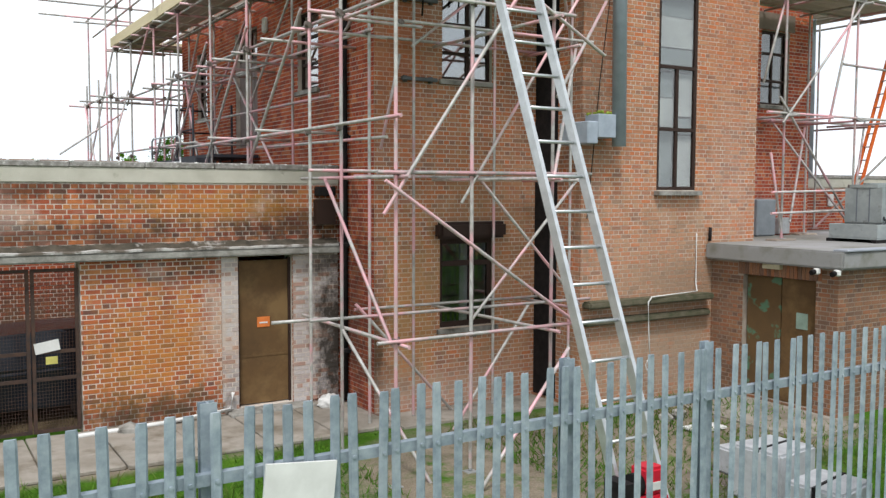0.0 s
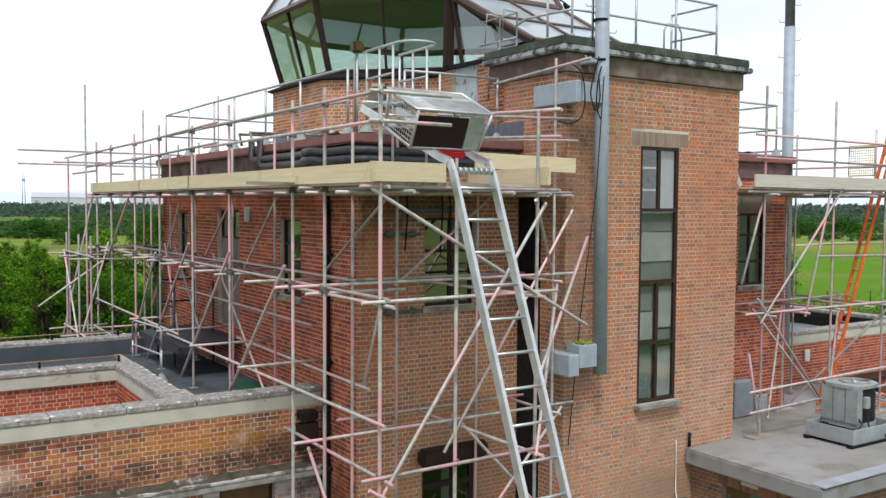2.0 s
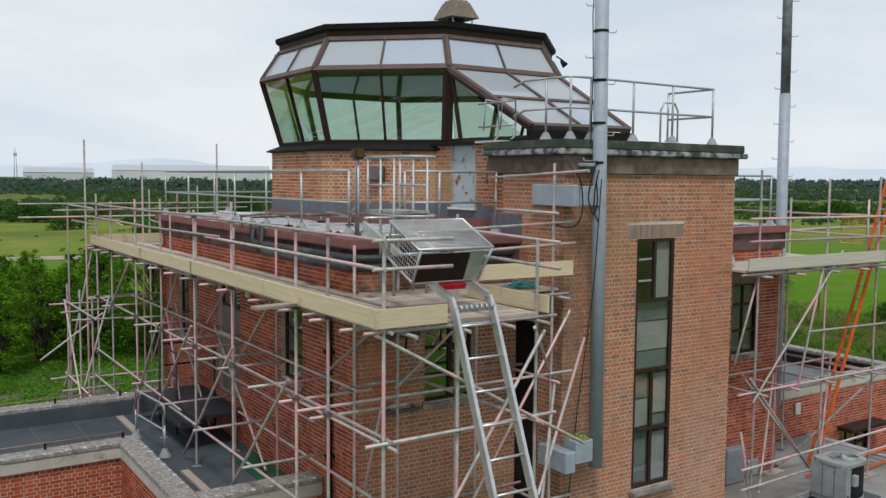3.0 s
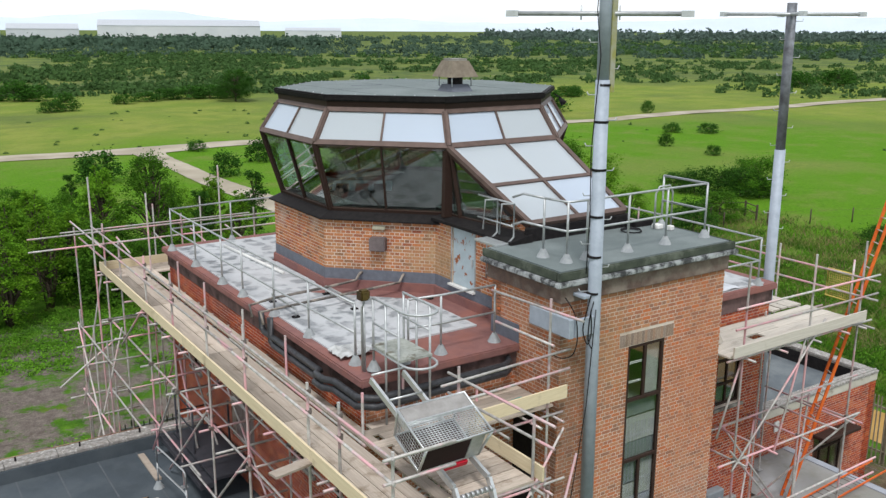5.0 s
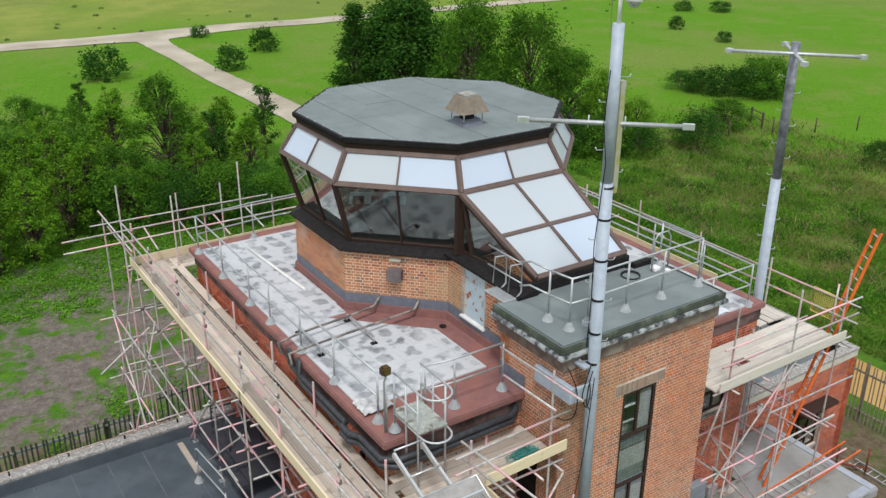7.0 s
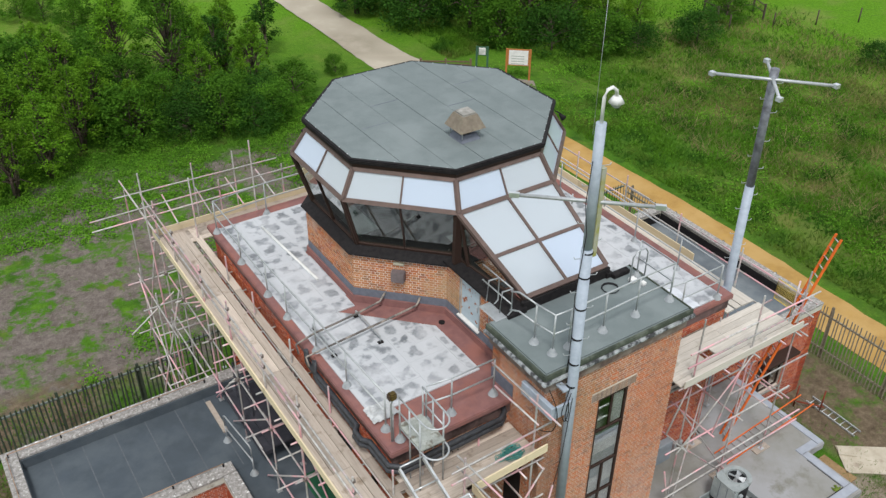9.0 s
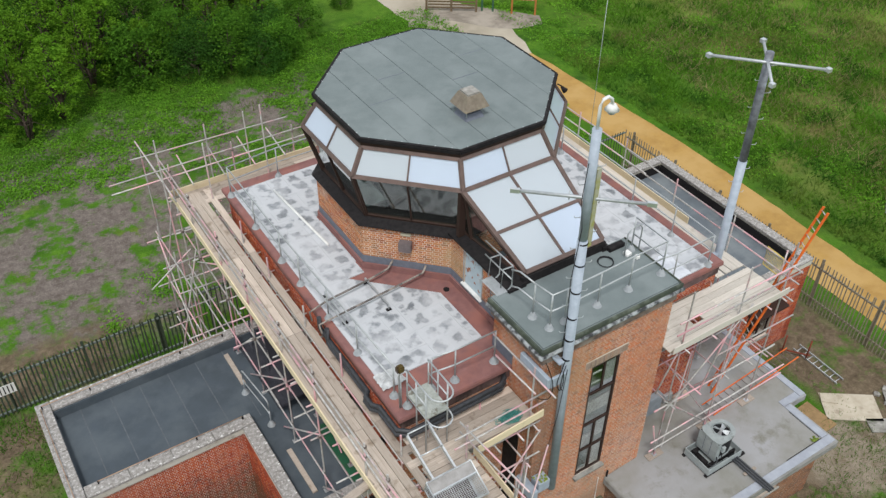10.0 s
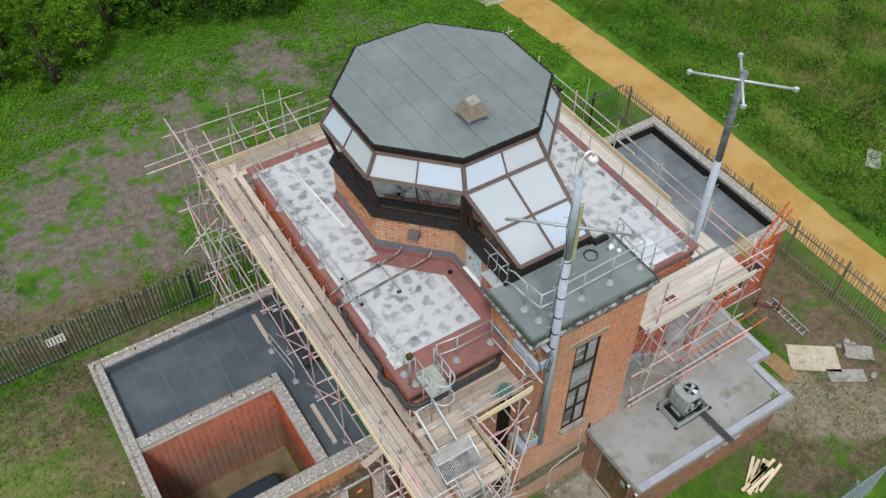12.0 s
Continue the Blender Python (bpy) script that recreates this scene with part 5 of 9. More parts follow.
for a, b in ((0.74, 1.45), (1.47, 2.18)):
    bm = bmesh.new(); box(bm, a, b, 0, 0.05, 0.06, 2.18, m)
    dd = part("door", bm, PLYBROWN if a > 1 else mat("brown_door_flaking_to_green", (0.14, 0.085, 0.04), 0.6, color2=(0.11, 0.07, 0.035), scale=2.5, stain=(0.10, 0.19, 0.12), stain_scale=3.2, stain_spread=(0.57, 0.63)), ext, "brown plant room door leaf with worn green patches")
    if a > 1:
        bm = bmesh.new(); box(bm, a + 0.3, a + 0.52, -0.012, 0.0, 1.35, 1.62, m)
        part("notice", bm, mat("pale_green_notice", (0.33, 0.45, 0.38), 0.6), dd)
bm = bmesh.new()
for k in range(22):
    box(bm, 0.62 + k * 0.077, 0.685 + k * 0.077, -0.01, 0.02, 2.2, 2.42, local((6.45, -0.01), (0, -1), 0))
part("soldier_course", bm, BRICK_DULL, ext)
bm = bmesh.new(); box(bm, 1.2, 1.55, -0.1, 0.0, 2.34, 2.42, local((6.45, -0.01), (0, -1), 0))
part("bulkhead_lamp", bm, mat("cream_lamp", (0.6, 0.56, 0.4), 0.5), ext)
for y in (-2.35, -2.72):
    cc = boxpart("security_camera", (6.2, 6.3, y - 0.05, y + 0.05, 2.33, 2.43), WHITE, ext, "small white security camera", 0.02)
    bm = bmesh.new(); tube(bm, (6.19, y, 2.38), (6.12, y, 2.36), 0.045, 8)
    part("lens_housing", bm, BLACK_TRIM, cc)


# ---- scaffolding ----
bm = bmesh.new()
tube(bm, (0, 0, 0), (0, 0, 1), 0.0242, 10)
TUBE_MESH = mesh_of("tube", bm, POLE)
bm = bmesh.new()
tube(bm, (-0.038, 0, 0), (0.038, 0, 0), 0.036, 8)
tube(bm, (0, -0.04, 0), (0, 0.04, 0), 0.035, 8)
box(bm, 0.02, 0.055, -0.02, 0.02, -0.045, 0.045)
COUPLER_MESH = mesh_of("coupler", bm, COUPLER)
bm = bmesh.new()
box(bm, 0, 1, -0.108, 0.108, -0.019, 0.019)
BOARD_MESH = mesh_of("board", bm, BOARD)
bm = bmesh.new()
box(bm, 0, 1, -0.019, 0.019, 0, 0.235)
TOE_MESH = mesh_of("toe_board", bm, NEWBOARD)
bm = bmesh.new()
box(bm, -0.075, 0.075, -0.075, 0.075, 0, 0.008)
tube(bm, (0, 0, 0.008), (0, 0, 0.1), 0.02, 6)
PLATE_MESH = mesh_of("base_plate", bm, GALV)


def pole(kind, p, q, parent, over=0.12):
    """A scaffold tube from p to q, running on a little at both ends."""
    p, q = Vector(p), Vector(q)
    d = (q - p).normalized()
    p, q = p - d * over, q + d * over
    ob = new(kind, TUBE_MESH)
    ob.parent = parent
    ob.matrix_basis = Matrix.LocRotScale(p, d.to_track_quat("Z", "Y"), (1, 1, (q - p).length))
    return ob


def coupler(p, parent, turn=0.0):
    ob = new("coupler", COUPLER_MESH)
    ob.parent = parent
    ob.matrix_basis = Matrix.LocRotScale(Vector(p), Euler((0, 0, turn)), (1, 1, 1))


def board(kind, p, q, parent, data=None):
    p, q = Vector(p), Vector(q)
    d = q - p
    ob = new(kind, data or BOARD_MESH)
    ob.parent = parent
    ob.matrix_basis = Matrix.LocRotScale(p, Euler((0, -math.asin(d.z / d.length), math.atan2(d.y, d.x))), (d.length, 1, 1))
    return ob


def standard(x, y, z0, z1, parent, lean=0.0):
    pole("standard", (x, y, z0 + 0.05), (x + lean, y, z1), parent, 0.0)
    ob = new("base_plate", PLATE_MESH)
    ob.parent = parent
    ob.location = (x, y, z0)


rnd = random.Random(7)
sc = thing("scaffold", "tube and board scaffold with pink paint marks round a brick tower", "scaffold")
XO, XI, YF = -1.22, -0.24, -1.9
ROOF = 3.67
outer = [(-0.35, 0), (0.72, 0), (3.4, ROOF), (5.45, ROOF), (7.7, ROOF), (9.75, ROOF), (12.1, 0), (13.75, 0)]
for k, (y, z0) in enumerate(outer):
    standard(XO, y, z0, 8.72 + rnd.uniform(-0.1, 0.25), sc)
for y, z0 in ((0.75, 0), (3.8, ROOF), (6.0, ROOF), (8.4, ROOF), (10.35, 0)):
    y = max(y, 2.0) if z0 == ROOF else y
    standard(XI, y, z0, 8.35 + rnd.uniform(-0.1, 0.1), sc)
# left run: ledgers, transoms and guard rails
for z in (6.05, 7.40):
    pole("ledger", (XO + 0.05, YF, z), (XO + 0.05, 6.0, z + rnd.uniform(-0.02, 0.02)), sc)
    pole("ledger", (XO + 0.05, 5.4, z - 0.05), (XO + 0.05, 13.8, z - 0.05), sc)
    pole("ledger", (XI - 0.05, 0.7, z), (XI - 0.05, 6.6, z), sc)
    pole("ledger", (XI - 0.05, 6.0, z - 0.05), (XI - 0.05, 13.8, z - 0.05), sc)
pole("ledger", (XO - 0.05, -2.0, 4.55), (XO - 0.05, 6.9, 4.52), sc)
pole("ledger", (XI + 0.05, 0.4, 4.45), (XI + 0.05, 5.8, 4.5), sc)
pole("ledger", (XO - 0.05, 10.9, 3.85), (XO - 0.05, 13.9, 3.85), sc)
pole("ledger", (XO - 0.05, 10.9, 1.8), (XO - 0.05, 13.9, 1.8), sc)
for y, z0 in outer:
    for z in (5.98, 7.34):
        yy = y + 0.07
        pole("transom", (XO - 0.05, yy, z), (XI + 0.12, yy, z), sc, 0.2)
        coupler((XO, y, z + 0.04), sc)
        coupler((XI - 0.02, yy, z + 0.04), sc, 1.5)
    for z in (8.18, 8.53):
        coupler((XO, y, z), sc)
for y in (-1.2, 2.0, 4.4, 6.6, 8.8, 10.9, 13.0):
    pole("transom", (XO - 0.05, y, 7.34), (XI + 0.12, y, 7.34), sc, 0.2)
for z in (8.18, 8.53):
    pole("guard_rail", (XO - 0.05, YF, z), (XO - 0.05, 4.5, z + 0.01), sc)
    pole("guard_rail", (XO - 0.05, 4.0, z + 0.05), (XO - 0.05, 9.6, z - 0.02), sc)
    pole("guard_rail", (XO - 0.05, 9.2, z), (XO - 0.05, 14.7, z - 0.02), sc, 0.2)
# decking and toe boards along the left run
for k in range(5):
    x = XO + 0.02 + k * 0.23 + (0.1 if k == 4 else 0.0)
    y = YF
    while y < 13.7:
        e = min(y + 3.9, 13.75)
        board("board", (x, y + 0.004, 7.445 + rnd.uniform(-0.004, 0.006)), (x + rnd.uniform(-0.008, 0.008), e - 0.004, 7.445 + rnd.uniform(-0.004, 0.006)), sc)
        y = e
y = YF - 0.05
while y < 13.8:
    e = min(y + 3.6, 13.85)
    board("toe_board", (XO - 0.1, y, 7.46 + rnd.uniform(-0.01, 0.01)), (XO - 0.1, e + 0.1, 7.46), sc, TOE_MESH)
    y = e
# couplers where ledgers and rails meet the standards
for y, z0 in outer:
    for z in (4.5, 6.05, 7.40):
        coupler((XO - 0.03, y, z), sc, 1.57)
for y in (0.75, 3.8, 6.0, 8.4, 10.35, 12.6):
    for z in (6.05, 7.38):
        coupler((XI - 0.03, y, z), sc, 1.57)
for y in (1.9, 4.4, 6.6, 8.8):
    pole("transom", (XO - 0.05, y, 5.98), (XI + 0.12, y, 5.98), sc, 0.25)
    pole("transom", (XO - 0.1, y + 0.3, 4.6), (XI + 0.1, y + 0.3, 4.6), sc, 0.2)
pole("ledger", (XO - 0.05, 6.4, 4.6), (XO - 0.05, 13.6, 4.62), sc)
pole("ledger", (XI - 0.05, 2.2, 5.2), (XI - 0.05, 9.4, 5.22), sc)
# raking braces on the left run
for y0, y1, z0, z1, x in ((8.4, 5.6, 3.9, 6.3, XO - 0.07), (5.9, 3.35, 3.9, 6.25, XO - 0.07), (3.3, 1.0, 3.95, 6.15, XO - 0.07), (3.7, 6.0, 7.3, 5.4, XI), (6.0, 8.5, 7.3, 5.5, XI), (9.5, 12.0, 7.3, 4.6, XI), (12.1, 9.9, 5.9, 7.4, XO - 0.07), (9.7, 7.8, 3.9, 6.0, XO - 0.1), (7.6, 9.7, 4.0, 6.1, XI - 0.05), (4.4, 6.9, 3.9, 6.0, XI - 0.05), (-0.3, 1.6, 7.3, 6.2, XI + 0.02)):
    pole("brace", (x, y0, z0), (x, y1, z1), sc, 0.2)
pole("brace", (0.43, 1.05, 5.7), (0.13, 1.05, 4.4), sc, 0.1)
pole("brace", (-0.75, 7.9, 4.1), (-0.75, 8.9, 6.1), sc, 0.2)
# back run behind the slab
for x, y, top_ in ((-1.62, 13.1, 10.2), (-0.18, 13.05, 9.64), (1.97, 13.35, 10.2)):
    standard(x, y, 0, top_, sc)
for x in (1.0, 3.2, 5.4, 7.6, 9.8, 12.3):
    standard(x, 13.9, 0, 8.85 + rnd.uniform(-0.2, 0.8), sc)
    pole("transom", (x + 0.06, 12.95, 7.34), (x + 0.06, 14.0, 7.34), sc)
    coupler((x, 13.9, 8.5), sc)
for z in (3.8, 6.0, 7.4, 8.18, 8.53):
    pole("ledger", (-2.9 if z > 8 else XO, 13.95, z), (5.6, 13.95, z), sc, 0.2)
    pole("ledger", (5.0, 13.99, z + 0.05), (12.4, 13.99, z + 0.05), sc, 0.2)
for k in range(4):
    for x0, x1 in ((XO + 0.15, 3.0), (3.0, 6.9), (6.9, 10.8), (10.8, 12.4)):
        board("board", (x0, 13.05 + 0.23 * k, 7.445), (x1 - 0.006, 13.05 + 0.23 * k, 7.445), sc)
for x0, x1 in ((XO - 0.08, 2.6), (2.6, 6.4), (6.4, 10.2), (10.2, 12.5)):
    board("toe_board", (x0, 13.86, 7.465), (x1, 13.86, 7.465), sc, TOE_MESH)
# loading frame leaning out past the back corner
for x, y, z1 in ((-1.6, 15.6, 8.4), (0.6, 15.3, 8.9), (2.0, 15.2, 9.0)):
    standard(x, y, 0, z1, sc)
pole("guard_rail", (-1.9, 15.4, 8.3), (3.4, 15.1, 8.35), sc)
pole("guard_rail", (XO - 0.35, 12.6, 8.45), (XO - 0.35, 16.1, 8.45), sc)
pole("guard_rail", (XO - 0.2, 12.9, 8.0), (XO - 0.2, 15.8, 8.0), sc)
for x in (-0.6, 0.5, 1.6, 2.7):
    pole("transom", (x, 13.6, 7.95), (x + 0.1, 15.2, 8.0), sc, 0.15)
# buttress bays at the back corner
for y in (10.95, 12.4, 14.0):
    for x in (-1.95,):
        standard(x, y, 0, 6.4, sc)
    for z in (1.8, 3.85, 5.85):
        pole("transom", (-2.2, y + 0.05, z), (XO + 0.1, y + 0.05, z + rnd.uniform(-0.03, 0.03)), sc, 0.2)
        coupler((-1.95, y, z), sc)
for z in (1.85, 3.9, 5.9):
    pole("ledger", (-1.95, 10.8, z), (-1.95, 14.2, z), sc, 0.25)
pole("brace", (-2.0, 10.9, 2.0), (-2.0, 13.9, 5.7), sc, 0.3)
pole("brace", (-2.3, 12.45, 2.4), (-1.3, 12.45, 5.9), sc, 0.3)
pole("brace", (-2.0, 14.05, 3.9), (-1.3, 14.05, 7.2), sc, 0.3)
pole("brace", (-2.7, 13.2, 4.6), (-1.3, 13.2, 5.6), sc, 0.1)
# front loading bay
for x, y, z1 in ((-1.22, YF, 8.6), (-0.1, YF + 0.03, 7.5), (1.22, -1.85, 8.45), (1.02, -0.18, 8.75), (2.96, -0.12, 9.55), (0.62, 0.9, 8.3), (2.2, 0.95, 7.9)):
    standard(x, y, 0, z1, sc)
for z in (1.82, 3.88, 6.02):
    pole("ledger", (-1.25, YF - 0.05, z), (1.3, -1.9, z + 0.01), sc, 0.25)
    pole("ledger", (-1.3, -0.13, z + 0.05), (3.1, -0.13, z + 0.06), sc, 0.3)
    pole("ledger", (-1.22 + 0.05, YF - 0.1, z - 0.05), (-1.22 + 0.05, 1.0, z - 0.05), sc, 0.15)
    pole("ledger", (1.17, -2.0, z - 0.05), (1.1, 1.0, z - 0.05), sc, 0.1)
    pole("ledger", (-0.3, 0.95, z), (3.1, 0.95, z), sc, 0.1)
    pole("transom", (2.95, -0.3, z - 0.05), (2.95, 1.1, z - 0.05), sc, 0.05)
    for x, y in ((-1.22, YF), (1.22, -1.85), (1.02, -0.18), (2.98, -0.18), (-0.1, YF)):
        coupler((x, y, z), sc, rnd.uniform(0, 1))
for z in (7.40,):
    pole("ledger", (-1.3, YF, z), (1.35, -1.88, z), sc, 0.2)
    pole("ledger", (-1.3, -0.13, z), (3.1, -0.13, z), sc, 0.2)
    for x in (-0.9, -0.1, 0.6, 1.2):
        pole("transom", (x, -2.05, z - 0.05), (x, 1.05, z - 0.05), sc, 0.1)
    for x in (1.9, 2.6, 3.1):
        pole("transom", (x, -0.3, z - 0.05), (x, 1.05, z - 0.05), sc, 0.1)
for k in range(9):
    board("board", (-0.02 if k > 0 else XI, YF + 0.12 + 0.232 * k, 7.447 + rnd.uniform(-0.004, 0.004)), (1.22, YF + 0.12 + 0.232 * k, 7.447), sc)
for k in range(5):
    board("board", (0.05 - 0.3 * (k % 2), 0.18 + 0.226 * k, 7.449), (3.26, 0.18 + 0.226 * k, 7.449), sc)
board("toe_board", (1.3, -2.0, 7.465), (1.3, -0.1, 7.465), sc, TOE_MESH)
board("toe_board", (1.25, -0.33, 7.74), (3.28, -0.24, 7.72), sc, TOE_MESH)
board("toe_board", (-1.4, YF - 0.08, 7.465), (-0.35, YF - 0.08, 7.465), sc, TOE_MESH)
board("board", (-2.0, 0.35, 7.47), (-1.2, 0.5, 7.47), sc, BOARD_MESH)
for z in (8.1, 8.45):
    pole("guard_rail", (1.27, -2.1, z), (1.05, 0.0, z + 0.08), sc, 0.15)
    pole("guard_rail", (0.8, -0.22, z + 0.06), (3.2, -0.22, z + 0.14), sc, 0.15)
    pole("guard_rail", (-1.3, YF - 0.05, z + 0.08), (-0.35, YF - 0.05, z + 0.08), sc, 0.1)
pole("guard_rail", (2.86, -1.0, 9.42), (2.91, 1.45, 9.31), sc, 0.05)
pole("guard_rail", (2.94, -0.15, 8.74), (2.87, 1.2, 8.76), sc, 0.1)
# long braces across the front
for p, q in (((-1.35, -2.0, 3.5), (1.2, -1.95, 7.1)), ((-1.3, -2.02, 3.7), (1.5, -1.95, 1.9)), ((1.15, -0.1, 3.9), (3.1, -0.1, 1.9)), ((0.9, -0.2, 3.6), (3.2, -0.2, 7.0)), ((-1.2, -1.9, 7.3), (1.9, -1.95, 5.6)), ((-1.28, -1.8, 1.9), (-1.3, -0.1, 3.7)), ((1.0, -2.4, 1.5), (-0.4, -2.6, 0.05)), ((-0.3, 0.9, 1.8), (1.3, 0.92, 0.1)), ((-1.2, -0.4, 1.7), (-0.8, -1.9, 0.1)), ((0.7, 0.9, 6.0), (2.4, 0.9, 7.3)), ((2.3, 0.2, 1.7), (0.9, 0.0, 0.1)), ((1.22, -1.9, 3.9), (2.98, -0.2, 5.95)), ((3.3, -0.5, 6.6), (1.3, -1.9, 5.0)), ((1.25, -1.8, 7.2), (2.95, -0.1, 6.1)), ((1.1, -0.2, 1.8), (3.0, -0.2, 3.8))):
    pole("brace", p, q, sc, 0.15)
# short putlog left pointing out beside the door
pole("transom", (-1.1, 0.4, 1.8), (-1.95, 0.4, 1.8), sc, 0.0)

sc2 = thing("scaffold", "tube and board scaffold standing on a flat plant room roof", "scaffold")
for x, y, z0, z1 in ((8.1, -0.22, 2.725, 9.5), (10.3, -0.22, 2.725, 9.35), (12.15, -0.22, 2.725, 9.4), (8.3, 1.0, 2.725, 7.6), (10.5, 1.05, 2.725, 7.7), (12.15, 2.0, 2.755, 8.9), (12.15, 4.4, 3.6, 8.8), (12.15, 6.8, 3.6, 9.0), (12.15, 9.2, 3.6, 8.8), (12.15, 11.6, 0.0, 8.9)):
    standard(x, y, z0, z1, sc2)
for z in (5.15, 7.48):
    pole("ledger", (7.75, -0.27, z), (12.4, -0.27, z), sc2, 0.2)
    pole("ledger", (7.8, 1.0, z), (12.4, 1.0, z + 0.02), sc2, 0.2)
    pole("ledger", (12.2, -0.4, z - 0.05), (12.2, 7.0, z - 0.05), sc2, 0.2)
    pole("ledger", (12.2, 6.4, z - 0.1), (12.2, 13.9, z - 0.1), sc2, 0.2)
    for x in (8.16, 9.2, 10.36, 11.4, 12.05):
        pole("transom", (x, -0.4, z - 0.05), (x, 1.1, z - 0.05), sc2, 0.1)
    for x in (8.1, 10.3, 12.15):
        coupler((x, -0.22, z), sc2)
for z in (3.25, 3.65):
    pole("ledger", (7.8, -0.3, z), (13.4, -0.3, z + 0.1), sc2, 0.1)
for z in (8.12, 8.56):
    pole("guard_rail", (8.0, -0.27, z), (12.5, -0.27, z - 0.02), sc2, 0.25)
    pole("guard_rail", (12.2, -0.4, z - 0.03), (12.2, 6.5, z), sc2, 0.2)
    pole("guard_rail", (12.2, 6.0, z + 0.04), (12.2, 14.0, z), sc2, 0.2)
pole("ledger", (9.9, -0.25, 6.2), (13.0, -0.25, 6.15), sc2, 0.1)
for p, q in (((8.1, -0.3, 5.1), (10.6, -0.3, 7.7)), ((8.0, -0.3, 5.3), (9.9, -0.3, 3.3)), ((8.1, -0.15, 7.2), (7.7, -0.1, 5.9)), ((8.15, -0.2, 2.8), (7.75, -0.25, 4.2)), ((10.5, -0.2, 2.8), (9.3, 0.9, 5.0)), ((9.4, -0.3, 5.2), (10.1, -0.3, 7.6)), ((10.3, -0.2, 3.0), (12.3, 0.9, 5.1)), ((8.4, -0.2, 3.2), (10.2, 0.9, 4.9)), ((11.0, 1.0, 3.0), (12.4, -0.2, 5.0))):
    pole("brace", p, q, sc2, 0.2)
PALEBOARD = plank_mat("bleached_board", (0.62, 0.58, 0.52), (0.48, 0.44, 0.385), (0.38, 0.34, 0.28), 0.15, (0.6, 0.78))
pale = BOARD_MESH.copy()
pale.materials.clear(); pale.materials.append(PALEBOARD)
for k in range(6):
    for x0, x1 in (((7.62, 8.95), (9.35, 12.1)) if k == 2 else ((7.62, 10.1), (10.1, 12.1))):
        board("board", (x0, -0.16 + 0.226 * k, 7.55), (x1 - 0.006, -0.16 + 0.226 * k, 7.55 + 0.006 * (k % 2)), sc2, pale)
for k in range(5):
    for y0, y1 in ((1.98 if k in (1, 2) else 1.22, 4.9), (4.9, 8.8), (8.8, 12.9)):
        board("board", (11.07 + 0.222 * k, y0, 7.55), (11.07 + 0.222 * k, y1 - 0.006, 7.55), sc2, pale)
for x in (11.14, 11.68):
    board("board", (x, 1.22, 7.56), (x, 1.97, 7.56), sc2, pale)
board("board", (11.42, 1.22, 7.562), (11.42, 1.6, 7.562), sc2, pale)
paletoe = TOE_MESH.copy()
paletoe.materials.clear(); paletoe.materials.append(PALEBOARD)
board("toe_board", (7.62, -0.36, 7.57), (12.2, -0.36, 7.57), sc2, paletoe)
board("toe_board", (12.08, 3.6, 7.57), (12.08, 9.0, 7.57), sc2, TOE_MESH)
board("toe_board", (12.08, 9.0, 7.57), (12.08, 13.6, 7.57), sc2, TOE_MESH)
for x, y in ((8.1, -0.22), (10.3, -0.22), (12.15, -0.22), (10.5, 1.05)):
    boxpart("sole_board", (x - 0.3, x + 0.3, y - 0.12, y + 0.12, 2.722, 2.724 + 0.03), BOARD, sc2)
for o in [o for o in sc2.children if o.name.startswith("base_plate")]:
    o.location.z += 0.035
# yellow ladder gate at the deck corner
gatey = thing("safety_gate", "yellow steel safety gate with a mesh panel on a scaffold deck", "gate", at=(12.2, 0.08, 7.6))
YELLOW = mat("faded_yellow_paint", (0.62, 0.47, 0.12), 0.6, color2=(0.5, 0.38, 0.11), scale=6.0)
bm = bmesh.new(); bend(bm, [(0, 0, 0.3), (0, 0, 0.96), (0.04, 0.64, 0.96), (0.04, 0.64, 0.3), (0, 0, 0.3)], 0.022)
part("gate_frame", bm, YELLOW, gatey)
bm = bmesh.new()
for k in range(1, 12):
    f = k / 12
    tube(bm, (0.04 * f, 0.64 * f, 0.31), (0.04 * f, 0.64 * f, 0.95), 0.005, 5)
for k in range(1, 12):
    tube(bm, (0, 0.01, 0.3 + 0.055 * k), (0.04, 0.63, 0.3 + 0.055 * k), 0.005, 5)
part("gate_mesh", bm, YELLOW, gatey)
bm = bmesh.new(); tube(bm, (0, -0.02, 0), (0, -0.02, 1.3), 0.024); part("gate_post", bm, POLE, gatey)

for k, (x, y, dx) in enumerate(((7.78, 0.35, 0.32), (7.8, 0.55, 0.26), (7.76, 0.72, 0.36))):
    bm = bmesh.new(); beam(bm, (x + dx, y, 7.6), (x - 0.12, y + 0.04, 8.28 - 0.1 * k), 0.11, 0.03, (0, 1, 0))
    tagged(part("offcut_board", bm, PALEBOARD), "bleached board offcut leaning on a brick tower flank", "board", "leaning offcuts")
# orange glass-fibre ladders
ORANGE = mat("orange_glass_fibre", (0.75, 0.16, 0.03), 0.5, color2=(0.62, 0.12, 0.03), scale=6.0)


